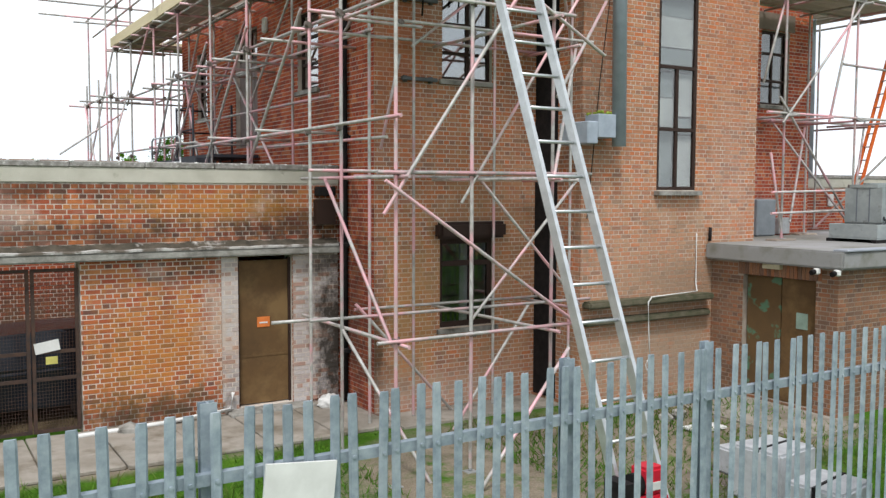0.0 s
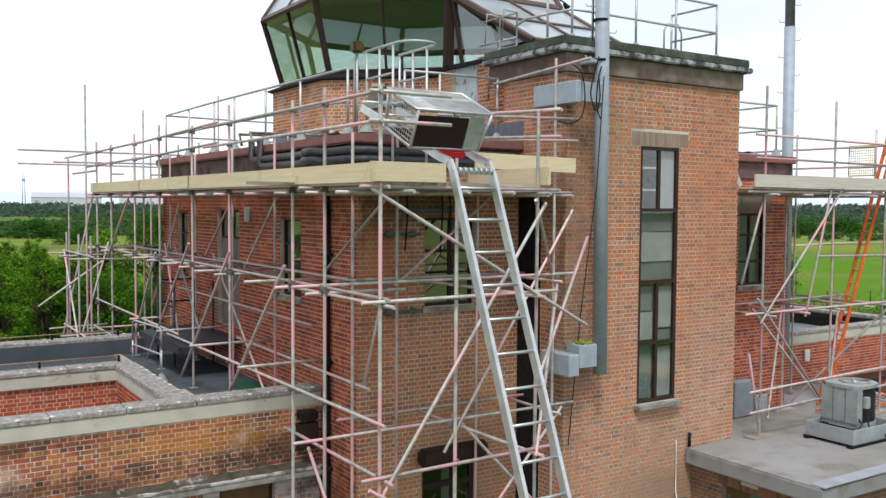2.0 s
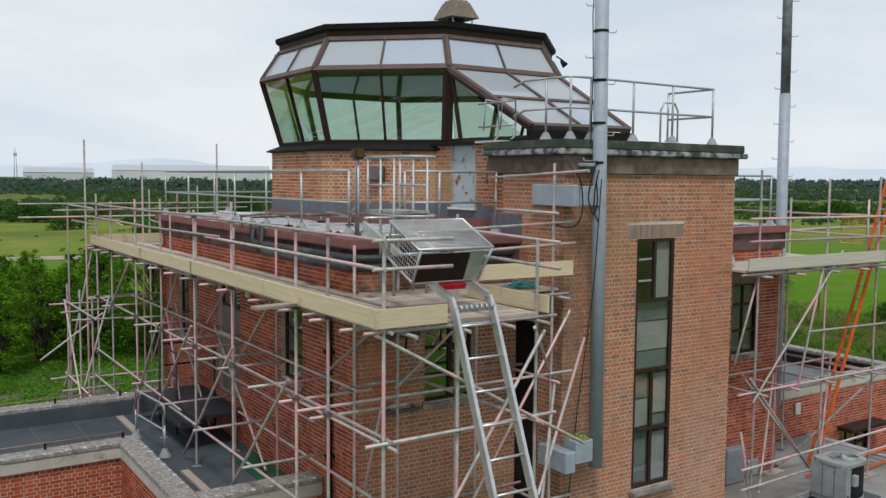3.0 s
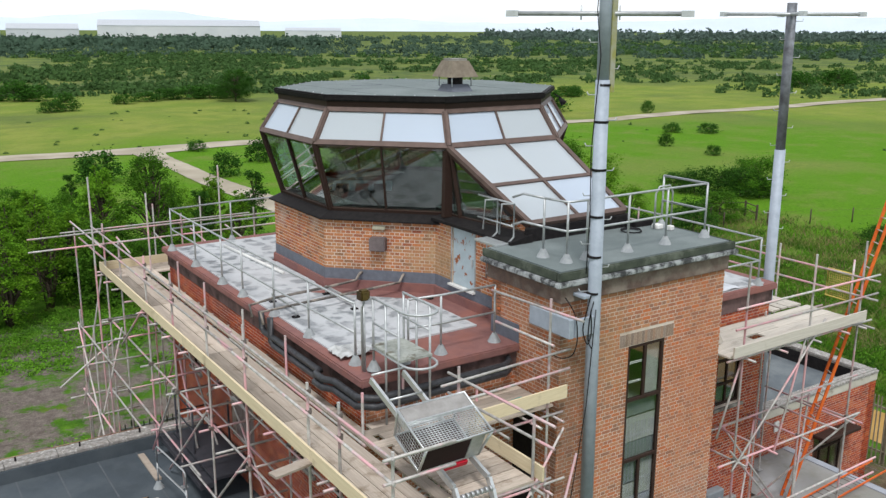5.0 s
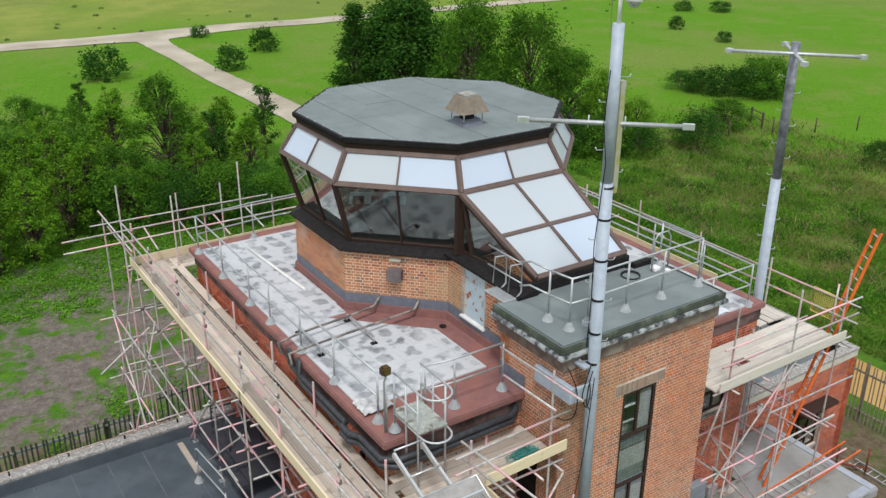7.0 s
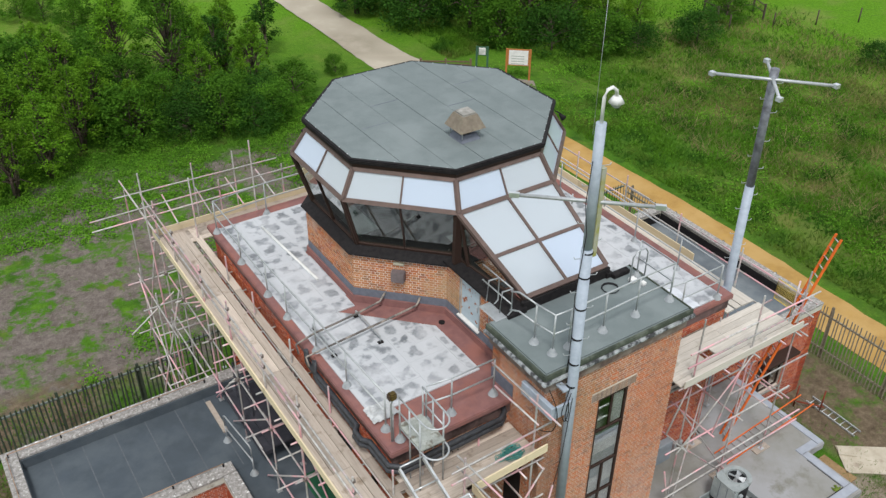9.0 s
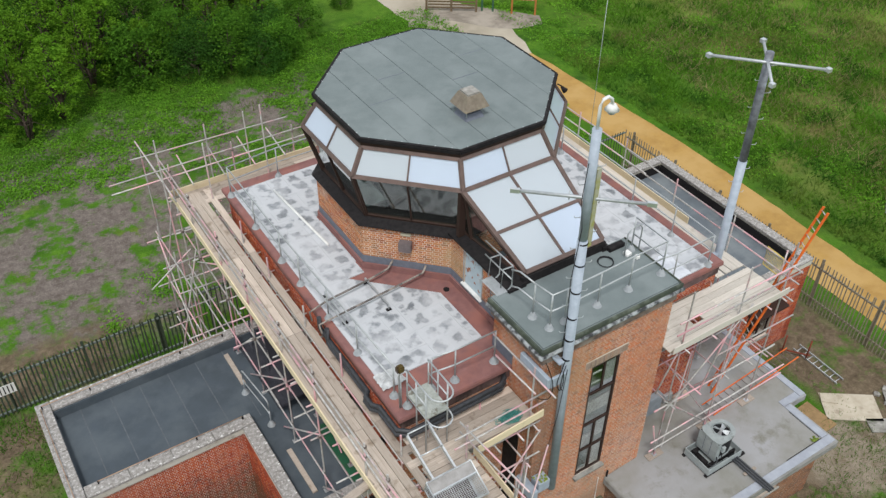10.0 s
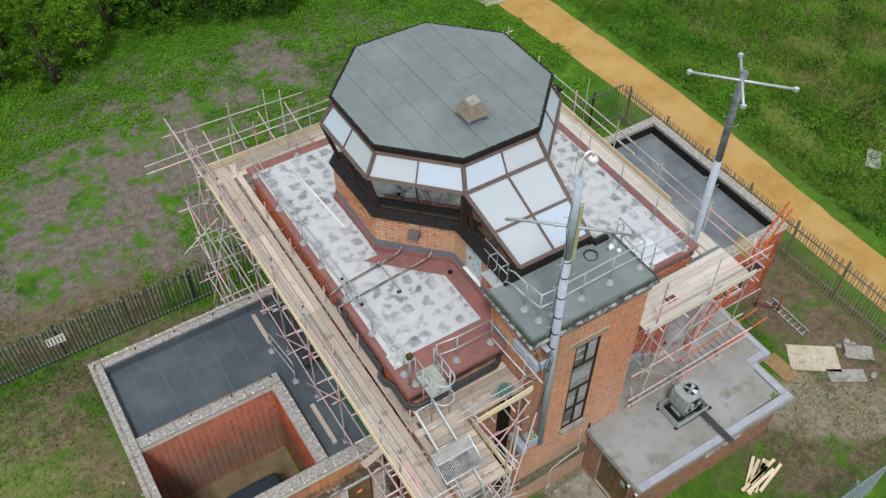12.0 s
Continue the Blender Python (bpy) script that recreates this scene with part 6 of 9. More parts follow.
def ladder(name, p, q, side, rungs, rail_mat, label, cat, width=0.38, sec=(0.03, 0.07), rung_r=0.016, rung_mat=None):
    p, q, side = Vector(p), Vector(q), Vector(side).normalized()
    ob = thing(name, label, cat)
    out = (q - p).cross(side).normalized()
    for s in (-1, 1):
        bm = bmesh.new()
        beam(bm, p + side * s * width / 2, q + side * s * width / 2, sec[1], sec[0], side)
        part("stile", bm, rail_mat, ob)
    for k in range(rungs):
        c = p.lerp(q, (k + 0.6) / rungs)
        bm = bmesh.new()
        tube(bm, c - side * width / 2, c + side * width / 2, rung_r, 8)
        part("rung", bm, rung_mat or ALU, ob)
    return ob


ladder("ladder", (11.5, 0.75, 2.74), (12.92, -0.22, 10.24), (0.55, 1, 0), 26, ORANGE, "long orange ladder leaning through a scaffold", "ladder", width=0.30)
ladder("ladder", (10.75, 0.12, 2.80), (15.1, 0.38, 2.80), (0, 1, 0), 15, ORANGE, "orange ladder lying flat on a grey roof", "ladder", width=0.5, sec=(0.022, 0.05), rung_r=0.01, rung_mat=COUPLER)

# ---- inclined ladder hoist ----
hoist = thing("ladder_hoist", "aluminium ladder hoist with a mesh load basket at deck level", "hoist")
B0, B1 = Vector((-0.18, -4.95, 0.06)), Vector((-0.2, -1.93, 7.6))
T1 = Vector((-0.26, 0.42, 8.6))
W = Vector((0.6, 0, 0))
for off in (Vector((0, 0, 0)), W):
    bm = bmesh.new()
    beam(bm, B0 + off, B1 + off, 0.05, 0.12, (0, -1, 0.4))
    part("rail", bm, ALU, hoist)
    bm = bmesh.new()
    pts = [B1 + off, B1 + off + Vector((0, 0.08, 0.14)), B1 + off + Vector((0, 0.3, 0.2)), T1 + off]
    for a, b in zip(pts, pts[1:]):
        beam(bm, a, b, 0.05, 0.1, (0, 0.3, 1))
    part("bent_rail", bm, ALU, hoist)
for k in range(19):
    c = B0.lerp(B1, (k + 0.5) / 19)
    bm = bmesh.new(); tube(bm, c, c + W, 0.02, 8)
    part("rung", bm, ALU, hoist)
for k in range(4):
    c = B1.lerp(T1, 0.3 + 0.23 * k) + Vector((0, 0, 0.1))
    bm = bmesh.new(); tube(bm, c, c + W, 0.018, 8)
    part("rung", bm, ALU, hoist)
for k in range(7):
    c = B1 + Vector((0.06 + 0.08 * k, -0.02, 0.02))
    bm = bmesh.new(); tube(bm, c, c + Vector((0.04, 0, 0)), 0.045, 10)
    part("roller", bm, GALV, hoist)
# basket riding the bend
M = Matrix.Translation((-0.03, -1.18, 8.16)) @ Matrix.Rotation(radians(25), 4, "X")
LX, LY, LZ = 0.52, 0.36, 0.42
bm = bmesh.new()
for sx in (-LX, LX):
    for sy in (-LY, LY):
        tube(bm, M @ Vector((sx, sy, -0.1)), M @ Vector((sx * 1.08, sy * 1.15, LZ)), 0.022, 6)
for z, g in ((-0.1, 1.0), (LZ, 1.12)):
    ring4 = [M @ Vector((sx * LX * g, sy * LY * g, z)) for sx, sy in ((-1, -1), (1, -1), (1, 1), (-1, 1))]
    bend(bm, ring4 + ring4[:1], 0.025, 6)
basket = part("basket_frame", bm, ALU, hoist)
bm = bmesh.new(); box(bm, -LX, LX, -LY, LY, -0.12, -0.1, M)
part("basket_floor", bm, mat("brown_ply_floor", (0.07, 0.035, 0.03), 0.7), hoist)
bm = bmesh.new()
for k in range(23):
    x = -LX * 1.1 + k * LX * 2.2 / 22
    tube(bm, M @ Vector((x, -LY * 1.1, LZ)), M @ Vector((x, LY * 0.3, LZ)), 0.006, 4)
for k in range(15):
    y = -LY * 1.1 + k * LY * 1.4 / 14
    tube(bm, M @ Vector((-LX * 1.1, y, LZ + 0.004)), M @ Vector((LX * 1.1, y, LZ + 0.004)), 0.006, 4)
part("lid_mesh", bm, ALU, basket)
bm = bmesh.new(); box(bm, -LX * 1.08, LX * 1.08, LY * 0.32, LY * 1.1, LZ - 0.006, LZ + 0.006, M)
part("lid_sheet", bm, mat("dull_lid_sheet", (0.34, 0.33, 0.32), 0.7, 0.2, color2=(0.25, 0.24, 0.23), scale=5.0), basket, "dull grey lid sheet")
bm = bmesh.new(); beam(bm, M @ Vector((-LX * 1.1, LY * 0.3, LZ + 0.006)), M @ Vector((LX * 1.1, LY * 0.3, LZ + 0.006)), 0.04, 0.03, (0, 0, 1))
part("lid_bar", bm, ALU, basket)
for sx in (-1, 1):
    bm = bmesh.new()
    for k in range(14):
        y = -LY + k * LY * 2 / 13
        tube(bm, M @ Vector((sx * LX, y, -0.1)), M @ Vector((sx * LX * 1.08, y * 1.12, LZ)), 0.004, 4)
    for k in range(8):
        z = -0.1 + k * (LZ + 0.1) / 8
        tube(bm, M @ Vector((sx * LX * (1.0 + 0.08 * k / 8), -LY * 1.05, z)), M @ Vector((sx * LX * (1.0 + 0.08 * k / 8), LY * 1.05, z)), 0.004, 4)
    part("side_mesh", bm, ALU, basket)
bm = bmesh.new(); box(bm, LX * 0.52, LX * 0.97, -LY - 0.012, -LY + 0.008, -0.08, LZ * 0.85, M)
part("side_panel", bm, GALV, basket)
bm = bmesh.new(); box(bm, -LX * 0.96, LX * 0.5, -LY - 0.01, -LY + 0.01, -0.08, LZ * 0.8, M)
part("front_panel", bm, mat("brown_basket_panel", (0.035, 0.02, 0.02), 0.7), basket)
bm = bmesh.new(); box(bm, -LX * 0.3, LX * 0.6, -LY - 0.05, -LY + 0.03, -0.2, -0.125, M)
RED = mat("red_machine_paint", (0.55, 0.02, 0.04), 0.45, color2=(0.42, 0.02, 0.035), scale=8.0)
part("cradle_bar", bm, RED, hoist)
# winch at the foot
bm = bmesh.new(); box(bm, -0.24, 0.2, -5.1, -4.8, 0.42, 0.62); box(bm, -0.1, 0.16, -5.08, -4.82, 0.62, 0.9); bmesh.ops.bevel(bm, geom=bm.edges[:], offset=0.03, segments=2, affect="EDGES")
winch = part("winch", bm, RED, hoist, "red winch motor")
bm = bmesh.new(); tube(bm, (-0.2, -4.95, 0.72), (-0.11, -4.95, 0.72), 0.12, 14)
part("drum", bm, BLACK_TRIM, winch, "black cable drum")
bm = bmesh.new(); box(bm, -0.07, 0.13, -5.092, -5.082, 0.68, 0.76)
part("winch_label", bm, WHITE, winch)
bm = bmesh.new(); box(bm, -0.42, -0.29, -5.1, -4.8, 0.4, 0.8)
part("weight", bm, BLACK_TRIM, hoist)

# ---- roof guard rails, pipes and fittings ----
lag_rubber = mat("black_hose_rubber", (0.02, 0.02, 0.022), 0.6)
bm = bmesh.new()
hexa(bm, [(0.13 * math.cos(k * math.pi / 5), 0.13 * math.sin(k * math.pi / 5), 0) for k in range(10)], [(0.045 * math.cos(k * math.pi / 5), 0.045 * math.sin(k * math.pi / 5), 0.16) for k in range(10)])
FOOT_MESH = mesh_of("counterweight_foot", bm, mat("grey_counterweight", (0.34, 0.36, 0.37), 0.7, color2=(0.26, 0.28, 0.29), scale=8.0))


bm = bmesh.new()
tube(bm, (0, 0, 0), (0, 0, 1), 0.0242, 10)
POST_MESH = mesh_of("post", bm, GALV)


def railing(name, posts, z, label, height=1.1, hoop_ends=False, closed=False):
    ob = thing(name, label, "guard rail", at=(0, 0, 0))
    for x, y in posts:
        f = new("counterweight_foot", FOOT_MESH)
        f.parent = ob
        f.location = (x, y, z)
        p = new("post", POST_MESH)
        p.parent = ob
        p.matrix_basis = Matrix.LocRotScale(Vector((x, y, z + 0.1)), None, (0.9, 0.9, height - 0.1))
    for h in (height, height * 0.52):
        bm = bmesh.new()
        pts = [(x, y, z + h) for x, y in posts]
        bend(bm, pts, 0.022)
        part("rail", bm, GALV, ob)
    return ob


railing("roof_guard_rail", [(10.43, 11.92), (8.19, 11.92), (5.95, 11.92), (3.71, 11.92), (1.77, 11.92), (0.06, 11.73), (0.06, 9.83), (0.06, 7.98), (0.09, 6.79), (0.13, 5.16), (0.17, 3.6), (0.23, 1.85)], 8.3, "galvanised guard rail on counterweight feet along a slab roof")
railing("roof_guard_rail", [(1.13, 1.56), (1.77, 1.48), (2.97, 1.48)], 8.3, "short galvanised guard rail by the step-over platform")
railing("roof_guard_rail", [(7.9, 1.36), (8.97, 1.26), (10.38, 1.26), (10.43, 2.82), (10.43, 4.57), (10.43, 6.33), (10.43, 8.08), (10.43, 9.83)], 8.3, "galvanised guard rail along the slab edge by the mast")
tr = railing("roof_guard_rail", [(3.65, 0.95), (3.75, 0.42), (4.2, 0.4), (5.25, 0.42), (6.3, 0.45), (7.42, 0.45), (7.42, 1.6)], 9.95, "galvanised guard rail on the stair tower roof")
for h in (1.1, 0.572):
    bm = bmesh.new(); bend(bm, [(3.65, 0.95, 9.95 + h), (3.6, 1.5, 9.95 + h), (3.55, 1.75, 9.95 + h - 0.1)], 0.022)
    part("rail", bm, GALV, tr)
# hooped hand rails at the ladder heads
for pts in ([(7.1, 1.5, 9.94), (7.1, 1.5, 10.7), (7.2, 1.5, 10.85), (7.5, 1.5, 10.85), (7.6, 1.5, 10.7), (7.6, 1.5, 9.94)],):
    bm = bmesh.new(); bend(bm, pts, 0.02)
    tagged(part("hand_hoop", bm, GALV), "bent galvanised hand hoop on a felted roof", "hand rail")
bm = bmesh.new(); bend(bm, [(6.5 + (0.2 + 0.01 * (k // 12)) * math.cos(k * math.pi / 6), 1.55 + (0.2 + 0.01 * (k // 12)) * math.sin(k * math.pi / 6), 9.985 + 0.012 * (k // 12)) for k in range(30)], 0.011, 6)
tagged(part("hose_loop", bm, lag_rubber), "loop of black hose lying on a felted roof", "hose")
for x, y, w in ((7.2, 1.5, 0.09), (7.32, 1.25, 0.06)):
    tagged(boxpart("socket_box", (x - w, x + w, y - w, y + w, 9.962, 10.06), WHITE, None, "", 0.015), "small white socket box fixed on a felted roof", "socket box", "roof boxes")
# step-over ladder from the slab down to the stair enclosure roof
so = thing("roof_ladder", "short galvanised cat ladder with hooped rails beside the skylight", "ladder")
for y in (2.02, 2.55):
    bm = bmesh.new(); bend(bm, [(3.55, y, 9.2), (3.55, y, 9.9), (3.8, y, 10.1), (3.8, y, 10.75), (3.5, y, 10.78), (3.45, y, 10.2)], 0.02)
    part("stile", bm, GALV, so)
for z in (9.3, 9.6):
    bm = bmesh.new(); tube(bm, (3.55, 2.02, z), (3.55, 2.55, z), 0.015)
    part("rung", bm, GALV, so)
for z in (10.3, 10.75):
    bm = bmesh.new(); tube(bm, (3.8, 2.02, z), (3.8, 3.2, z), 0.018)
    part("hand_rail", bm, GALV, so)
boxpart("landing_plate", (3.35, 3.85, 2.0, 2.7, 9.96, 10.0), ALU, so, "", 0.005)
# step-over platform at the slab's front edge
sp = thing("step_platform", "galvanised step-over platform with hand rails on a roof edge", "platform", at=(0.3, 0.48, 8.74))
boxpart("plate", (0.02, 0.64, 0.0, 0.95, 0.0, 0.04), mat("ribbed_grating", (0.40, 0.42, 0.39), 0.8, 0.1, color2=(0.27, 0.285, 0.255), scale=7.0, bump=0.5, bscale=30, stain=(0.17, 0.16, 0.13), stain_scale=6.0, stain_spread=(0.55, 0.65)), sp, "grey grating plate")
for x in (0.03, 0.63):
    for y, foot_z in ((0.06, -1.26), (0.48, -1.26), (0.9, -0.36)):
        bm = bmesh.new(); tube(bm, (x, y, foot_z), (x, y, 0.86), 0.021)
        part("post", bm, GALV, sp)
    bm = bmesh.new(); tube(bm, (x, 0.9, 0.43), (x, 0.06, 0.43), 0.019)
    part("knee_rail", bm, GALV, sp)
    f = new("counterweight_foot", FOOT_MESH)
    f.parent = sp
    f.location = (x, 0.9, -0.41)
for z in (0.87, -0.03):
    turn = [(0.33 + 0.3 * math.cos(a * math.pi / 8), -0.08 - 0.3 * math.sin(a * math.pi / 8), z) for a in range(9)]
    bm = bmesh.new(); bend(bm, [(0.63, 0.92, z)] + turn + [(0.03, 0.92, z)], 0.021)
    part("hand_rail", bm, GALV, sp)
bm = bmesh.new(); bend(bm, [(-0.16, 0.95, -0.4), (-0.16, 0.95, 0.7), (-0.1, 0.95, 0.84), (0.03, 0.92, 0.86)], 0.02)
part("end_hoop", bm, GALV, sp)
# flood lamp on a post
fl = thing("flood_lamp", "rusty yellow flood lamp on a post at the roof edge", "lamp", at=(0.19, 1.45, 8.3))
bm = bmesh.new(); tube(bm, (0, 0, 0), (0, 0, 1.28), 0.024); part("post", bm, GALV, fl)
bm = bmesh.new(); box(bm, -0.09, 0.09, -0.09, 0.08, 1.28, 1.46); bmesh.ops.bevel(bm, geom=bm.edges[:], offset=0.03, segments=2, affect="EDGES")
part("lamp_body", bm, mat("rusty_yellow", (0.10, 0.075, 0.02), 0.6, color2=(0.05, 0.032, 0.015), scale=12.0), fl)
bm = bmesh.new(); box(bm, -0.098, -0.091, -0.07, 0.06, 1.30, 1.44); part("lens", bm, mat("amber_lens", (0.06, 0.04, 0.03), 0.3), fl)
# lagged pipes hanging under the slab edge
lag = mat("black_pipe_lagging", (0.045, 0.048, 0.055), 0.45, color2=(0.022, 0.023, 0.026), scale=12.0, spec=0.4, bump=0.4, bscale=30)
for z, off, y1 in ((8.02, 0.02, 5.05), (7.88, 0.04, 4.55)):
    pp = thing("lagged_pipe", "black lagged pipe running along the slab edge", "pipe", "lagged pipes")
    bm = bmesh.new()
    x0 = -0.12 - off
    pts = [(3.2, 1.45 - off, z), (3.05 - off, 1.1 - off, z), (2.8, 0.96 - off, z), (0.6, 0.92 - off, z), (0.1, 0.92 - off, z), (x0, 1.1, z), (x0, 1.95, z), (x0 - 0.14, 2.1, z + 0.02), (x0 - 0.14, 2.4, z + 0.02), (x0, 2.55, z), (x0, y1, z), (x0, y1 + 0.14, z + 0.06), (x0, y1 + 0.16, 8.42)]
    bend(bm, pts, 0.066, 10)
    for p in pts[1:-1]:
        bmesh.ops.create_icosphere(bm, subdivisions=1, radius=0.07, matrix=Matrix.Translation(p))
    part("lagging", bm, lag, pp)
PIPEGREY = mat("weathered_grey_pipe", (0.13, 0.12, 0.11), 0.7, 0.1, color2=(0.11, 0.10, 0.095), scale=5.0, stain=(0.34, 0.30, 0.26), stain_scale=3.0)
for line in ([(-0.3, 5.3, 8.3), (-0.3, 5.42, 8.52), (0.26, 5.55, 8.54), (1.66, 5.70, 8.54), (2.36, 5.81, 8.55), (2.44, 5.81, 8.68), (2.6, 5.93, 8.69)], [(-0.3, 4.72, 8.3), (-0.3, 4.85, 8.52), (0.74, 4.93, 8.54), (2.06, 5.04, 8.54), (3.08, 5.13, 8.55), (3.14, 5.12, 8.68), (3.26, 5.24, 8.69)]):
    bm = bmesh.new(); bend(bm, line, 0.03, 8)
    tagged(part("roof_pipe", bm, PIPEGREY), "weathered grey pipe crossing a tiled roof on struts", "pipe", "roof pipes")
for a, b in (((0.42, 5.94), (0.4, 4.72)), ((1.63, 5.84), (1.64, 4.55))):
    tr2 = thing("pipe_support", "galvanised strut frame carrying pipes over a tiled roof", "pipe support", "pipe supports")
    for x, y in (a, b):
        bm = bmesh.new(); tube(bm, (x, y, 8.33), (x, y, 8.5), 0.018); part("leg", bm, GALV, tr2)
        bm = bmesh.new(); box(bm, x - 0.07, x + 0.07, y - 0.05, y + 0.05, 8.33, 8.36); part("pad", bm, BLACK_TRIM, tr2)
    bm = bmesh.new(); beam(bm, (*a, 8.51), (*b, 8.51), 0.045, 0.045, (0, 0, 1)); part("strut", bm, GALV, tr2)
# crumpled white sheet at the corner of the tiles
bm = bmesh.new()
grid = [[bm.verts.new((0.06 + 0.075 * i + 0.06 * noise.noise((i * 0.9, j * 0.7, 2)), 2.08 + 0.05 * j + 0.05 * noise.noise((i * 0.7, j * 0.9, 7)), 8.36 + 0.12 * abs(noise.noise((i * 0.55, j * 0.5, 3))) + 0.02 * noise.noise((i * 1.7, j * 1.9, 5)))) for j in range(12)] for i in range(10)]
for i in range(9):
    for j in range(11):
        bm.faces.new((grid[i][j], grid[i + 1][j], grid[i + 1][j + 1], grid[i][j + 1]))
bmesh.ops.delete(bm, geom=[v for v in bm.verts if not v.link_faces], context="VERTS")
crumple = part("plastic_sheet", bm, mat("grubby_white_sheet", (0.52, 0.53, 0.53), 0.6, color2=(0.38, 0.39, 0.39), scale=6.0))
crumple.modifiers.new("thickness", "SOLIDIFY").thickness = 0.01
tagged(crumple, "crumpled grubby white sheet at the edge of roof tiles", "sheet")
bm = bmesh.new(); tube(bm, (3.42, 4.42, 8.295), (3.42, 4.42, 8.33), 0.085, 14)
tagged(part("roof_outlet", bm, BLACK_TRIM), "black rainwater outlet in a red asphalt roof", "drain")
bm = bmesh.new()
grid = [[bm.verts.new((8.1 + 0.16 * i + 0.05 * noise.noise((i * 0.9, j * 0.7, 4)), 1.22 + 0.13 * j + 0.04 * noise.noise((i * 0.8, j * 0.9, 8)), 8.34 + 0.30 * math.exp(-((i - 4) ** 2 + (j - 5) ** 2) / 7) + 0.07 * abs(noise.noise((i * 0.7, j * 0.6, 6))))) for j in range(9)] for i in range(11)]
for i in range(10):
    for j in range(8):
        bm.faces.new((grid[i][j], grid[i + 1][j], grid[i + 1][j + 1], grid[i][j + 1]))
tarp = part("tarpaulin", bm, mat("pale_grey_tarpaulin", (0.60, 0.62, 0.66), 0.5, color2=(0.5, 0.52, 0.56), scale=5.0))
tarp.modifiers.new("thickness", "SOLIDIFY").thickness = 0.01
tagged(tarp, "pale grey tarpaulin thrown over a small heap on a slab roof", "tarpaulin")
# ---- masts ----
m1 = thing("aerial_mast", "blue-grey steel aerial mast clamped to a brick stair tower", "mast")
bm = bmesh.new(); tube(bm, (3.84, -0.3, 4.4), (3.76, -0.28, 13.2), 0.118, 14); part("pole", bm, MASTSTEEL, m1)
bm = bmesh.new(); tube(bm, (3.76, -0.28, 13.2), (3.74, -0.28, 15.95), 0.1, 14); part("upper_pole", bm, MASTSTEEL, m1)
for z in (9.3, 4.65):
    boxpart("bracket", (*((3.34, 3.72) if z < 6 else (3.5, 3.66)), -0.36, -0.02, *((z - 0.12, z + 0.26) if z < 6 else (z + 0.20, z + 0.26))), MASTSTEEL, m1, "", 0.01)
boxpart("bracket_plate", (3.287, 3.72, -0.40, -0.33, 8.86, 9.18), MASTSTEEL, m1, "", 0.008)
boxpart("cabinet", (3.17, 3.285, -0.38, 0.72, 8.84, 9.2), MASTSTEEL, m1, "grey steel stand-off bracket box", 0.015)
boxpart("cabinet", (3.06, 3.285, -0.42, 0.3, 4.42, 4.78), MASTSTEEL, m1, "grey steel stand-off bracket box", 0.015)
for z in (10.2, 10.9, 11.7, 12.5, 13.1, 9.55):
    bm = bmesh.new(); tube(bm, (3.77, -0.28, z), (3.77, -0.28, z + 0.04), 0.126, 14); part("strap", bm, BLACK_TRIM, m1)
for k in range(14):
    z = 9.6 + 0.42 * k
    bm = bmesh.new(); s = 1 if k % 2 else -1
    bend(bm, [(3.77, -0.28, z), (3.77 + s * 0.22, -0.28 - s * 0.1, z), (3.77 + s * 0.24, -0.28 - s * 0.11, z + 0.05)], 0.01, 6); part("step_iron", bm, GALV, m1)
for a, b in (((2.68, 0.78), (4.76, -1.1)),):
    arm = None
    bm = bmesh.new(); tube(bm, (a[0], a[1], 14.25), (b[0], b[1], 14.25), 0.04, 10); arm = part("cross_arm", bm, GALV, m1)
    for e in (a, b):
        bm = bmesh.new(); box(bm, -0.1, 0.1, -0.04, 0.04, -0.05, 0.05, Matrix.Translation((e[0], e[1], 14.25)) @ Matrix.Rotation(-0.74, 4, "Z")); part("end_cap", bm, ALU, arm)
    for f in (0.4, 0.62):
        bm = bmesh.new(); tube(bm, (a[0] * (1 - f) + b[0] * f, a[1] * (1 - f) + b[1] * f, 14.15), (a[0] * (1 - f) + b[0] * f, a[1] * (1 - f) + b[1] * f, 14.38), 0.012); part("clamp_bolt", bm, GALV, arm)
bm = bmesh.new(); box(bm, 3.84, 3.95, -0.36, -0.26, 13.0, 15.0); part("aerial_panel", bm, mat("mossy_aerial", (0.30, 0.30, 0.10), 0.85, color2=(0.36, 0.36, 0.3), scale=5.0), m1, "mossy white aerial panel")
bm = bmesh.new(); bend(bm, [(3.74, -0.28, 15.9), (3.74, -0.28, 16.45), (3.8, -0.28, 16.58), (3.92, -0.28, 16.6), (4.02, -0.28, 16.52), (4.05, -0.28, 16.4)], 0.035, 8); swan = part("swan_neck", bm, WHITE, m1, "white swan-neck bracket")
bm = bmesh.new(); tube(bm, (4.05, -0.28, 16.28), (4.05, -0.28, 16.4), 0.15, 14, 0.07); cam_ = part("dome_camera", bm, WHITE, swan)
bm = bmesh.new(); bmesh.ops.create_uvsphere(bm, u_segments=12, v_segments=8, radius=0.1, matrix=Matrix.Translation((4.05, -0.28, 16.27))); part("smoked_dome", bm, GALV, swan)
bm = bmesh.new(); tube(bm, (3.64, -0.2, 15.7), (3.64, -0.2, 18.6), 0.0045, 6); part("whip_aerial", bm, GALV, m1)
bm = bmesh.new(); bend(bm, [(3.66, -0.2, 9.9), (3.65, -0.24, 11.0), (3.65, -0.2, 12.0), (3.62, -0.36, 13.6), (3.56, -0.3, 14.3), (3.62, -0.3, 15.2)], 0.009, 6); part("cable", bm, BLACK_TRIM, m1)
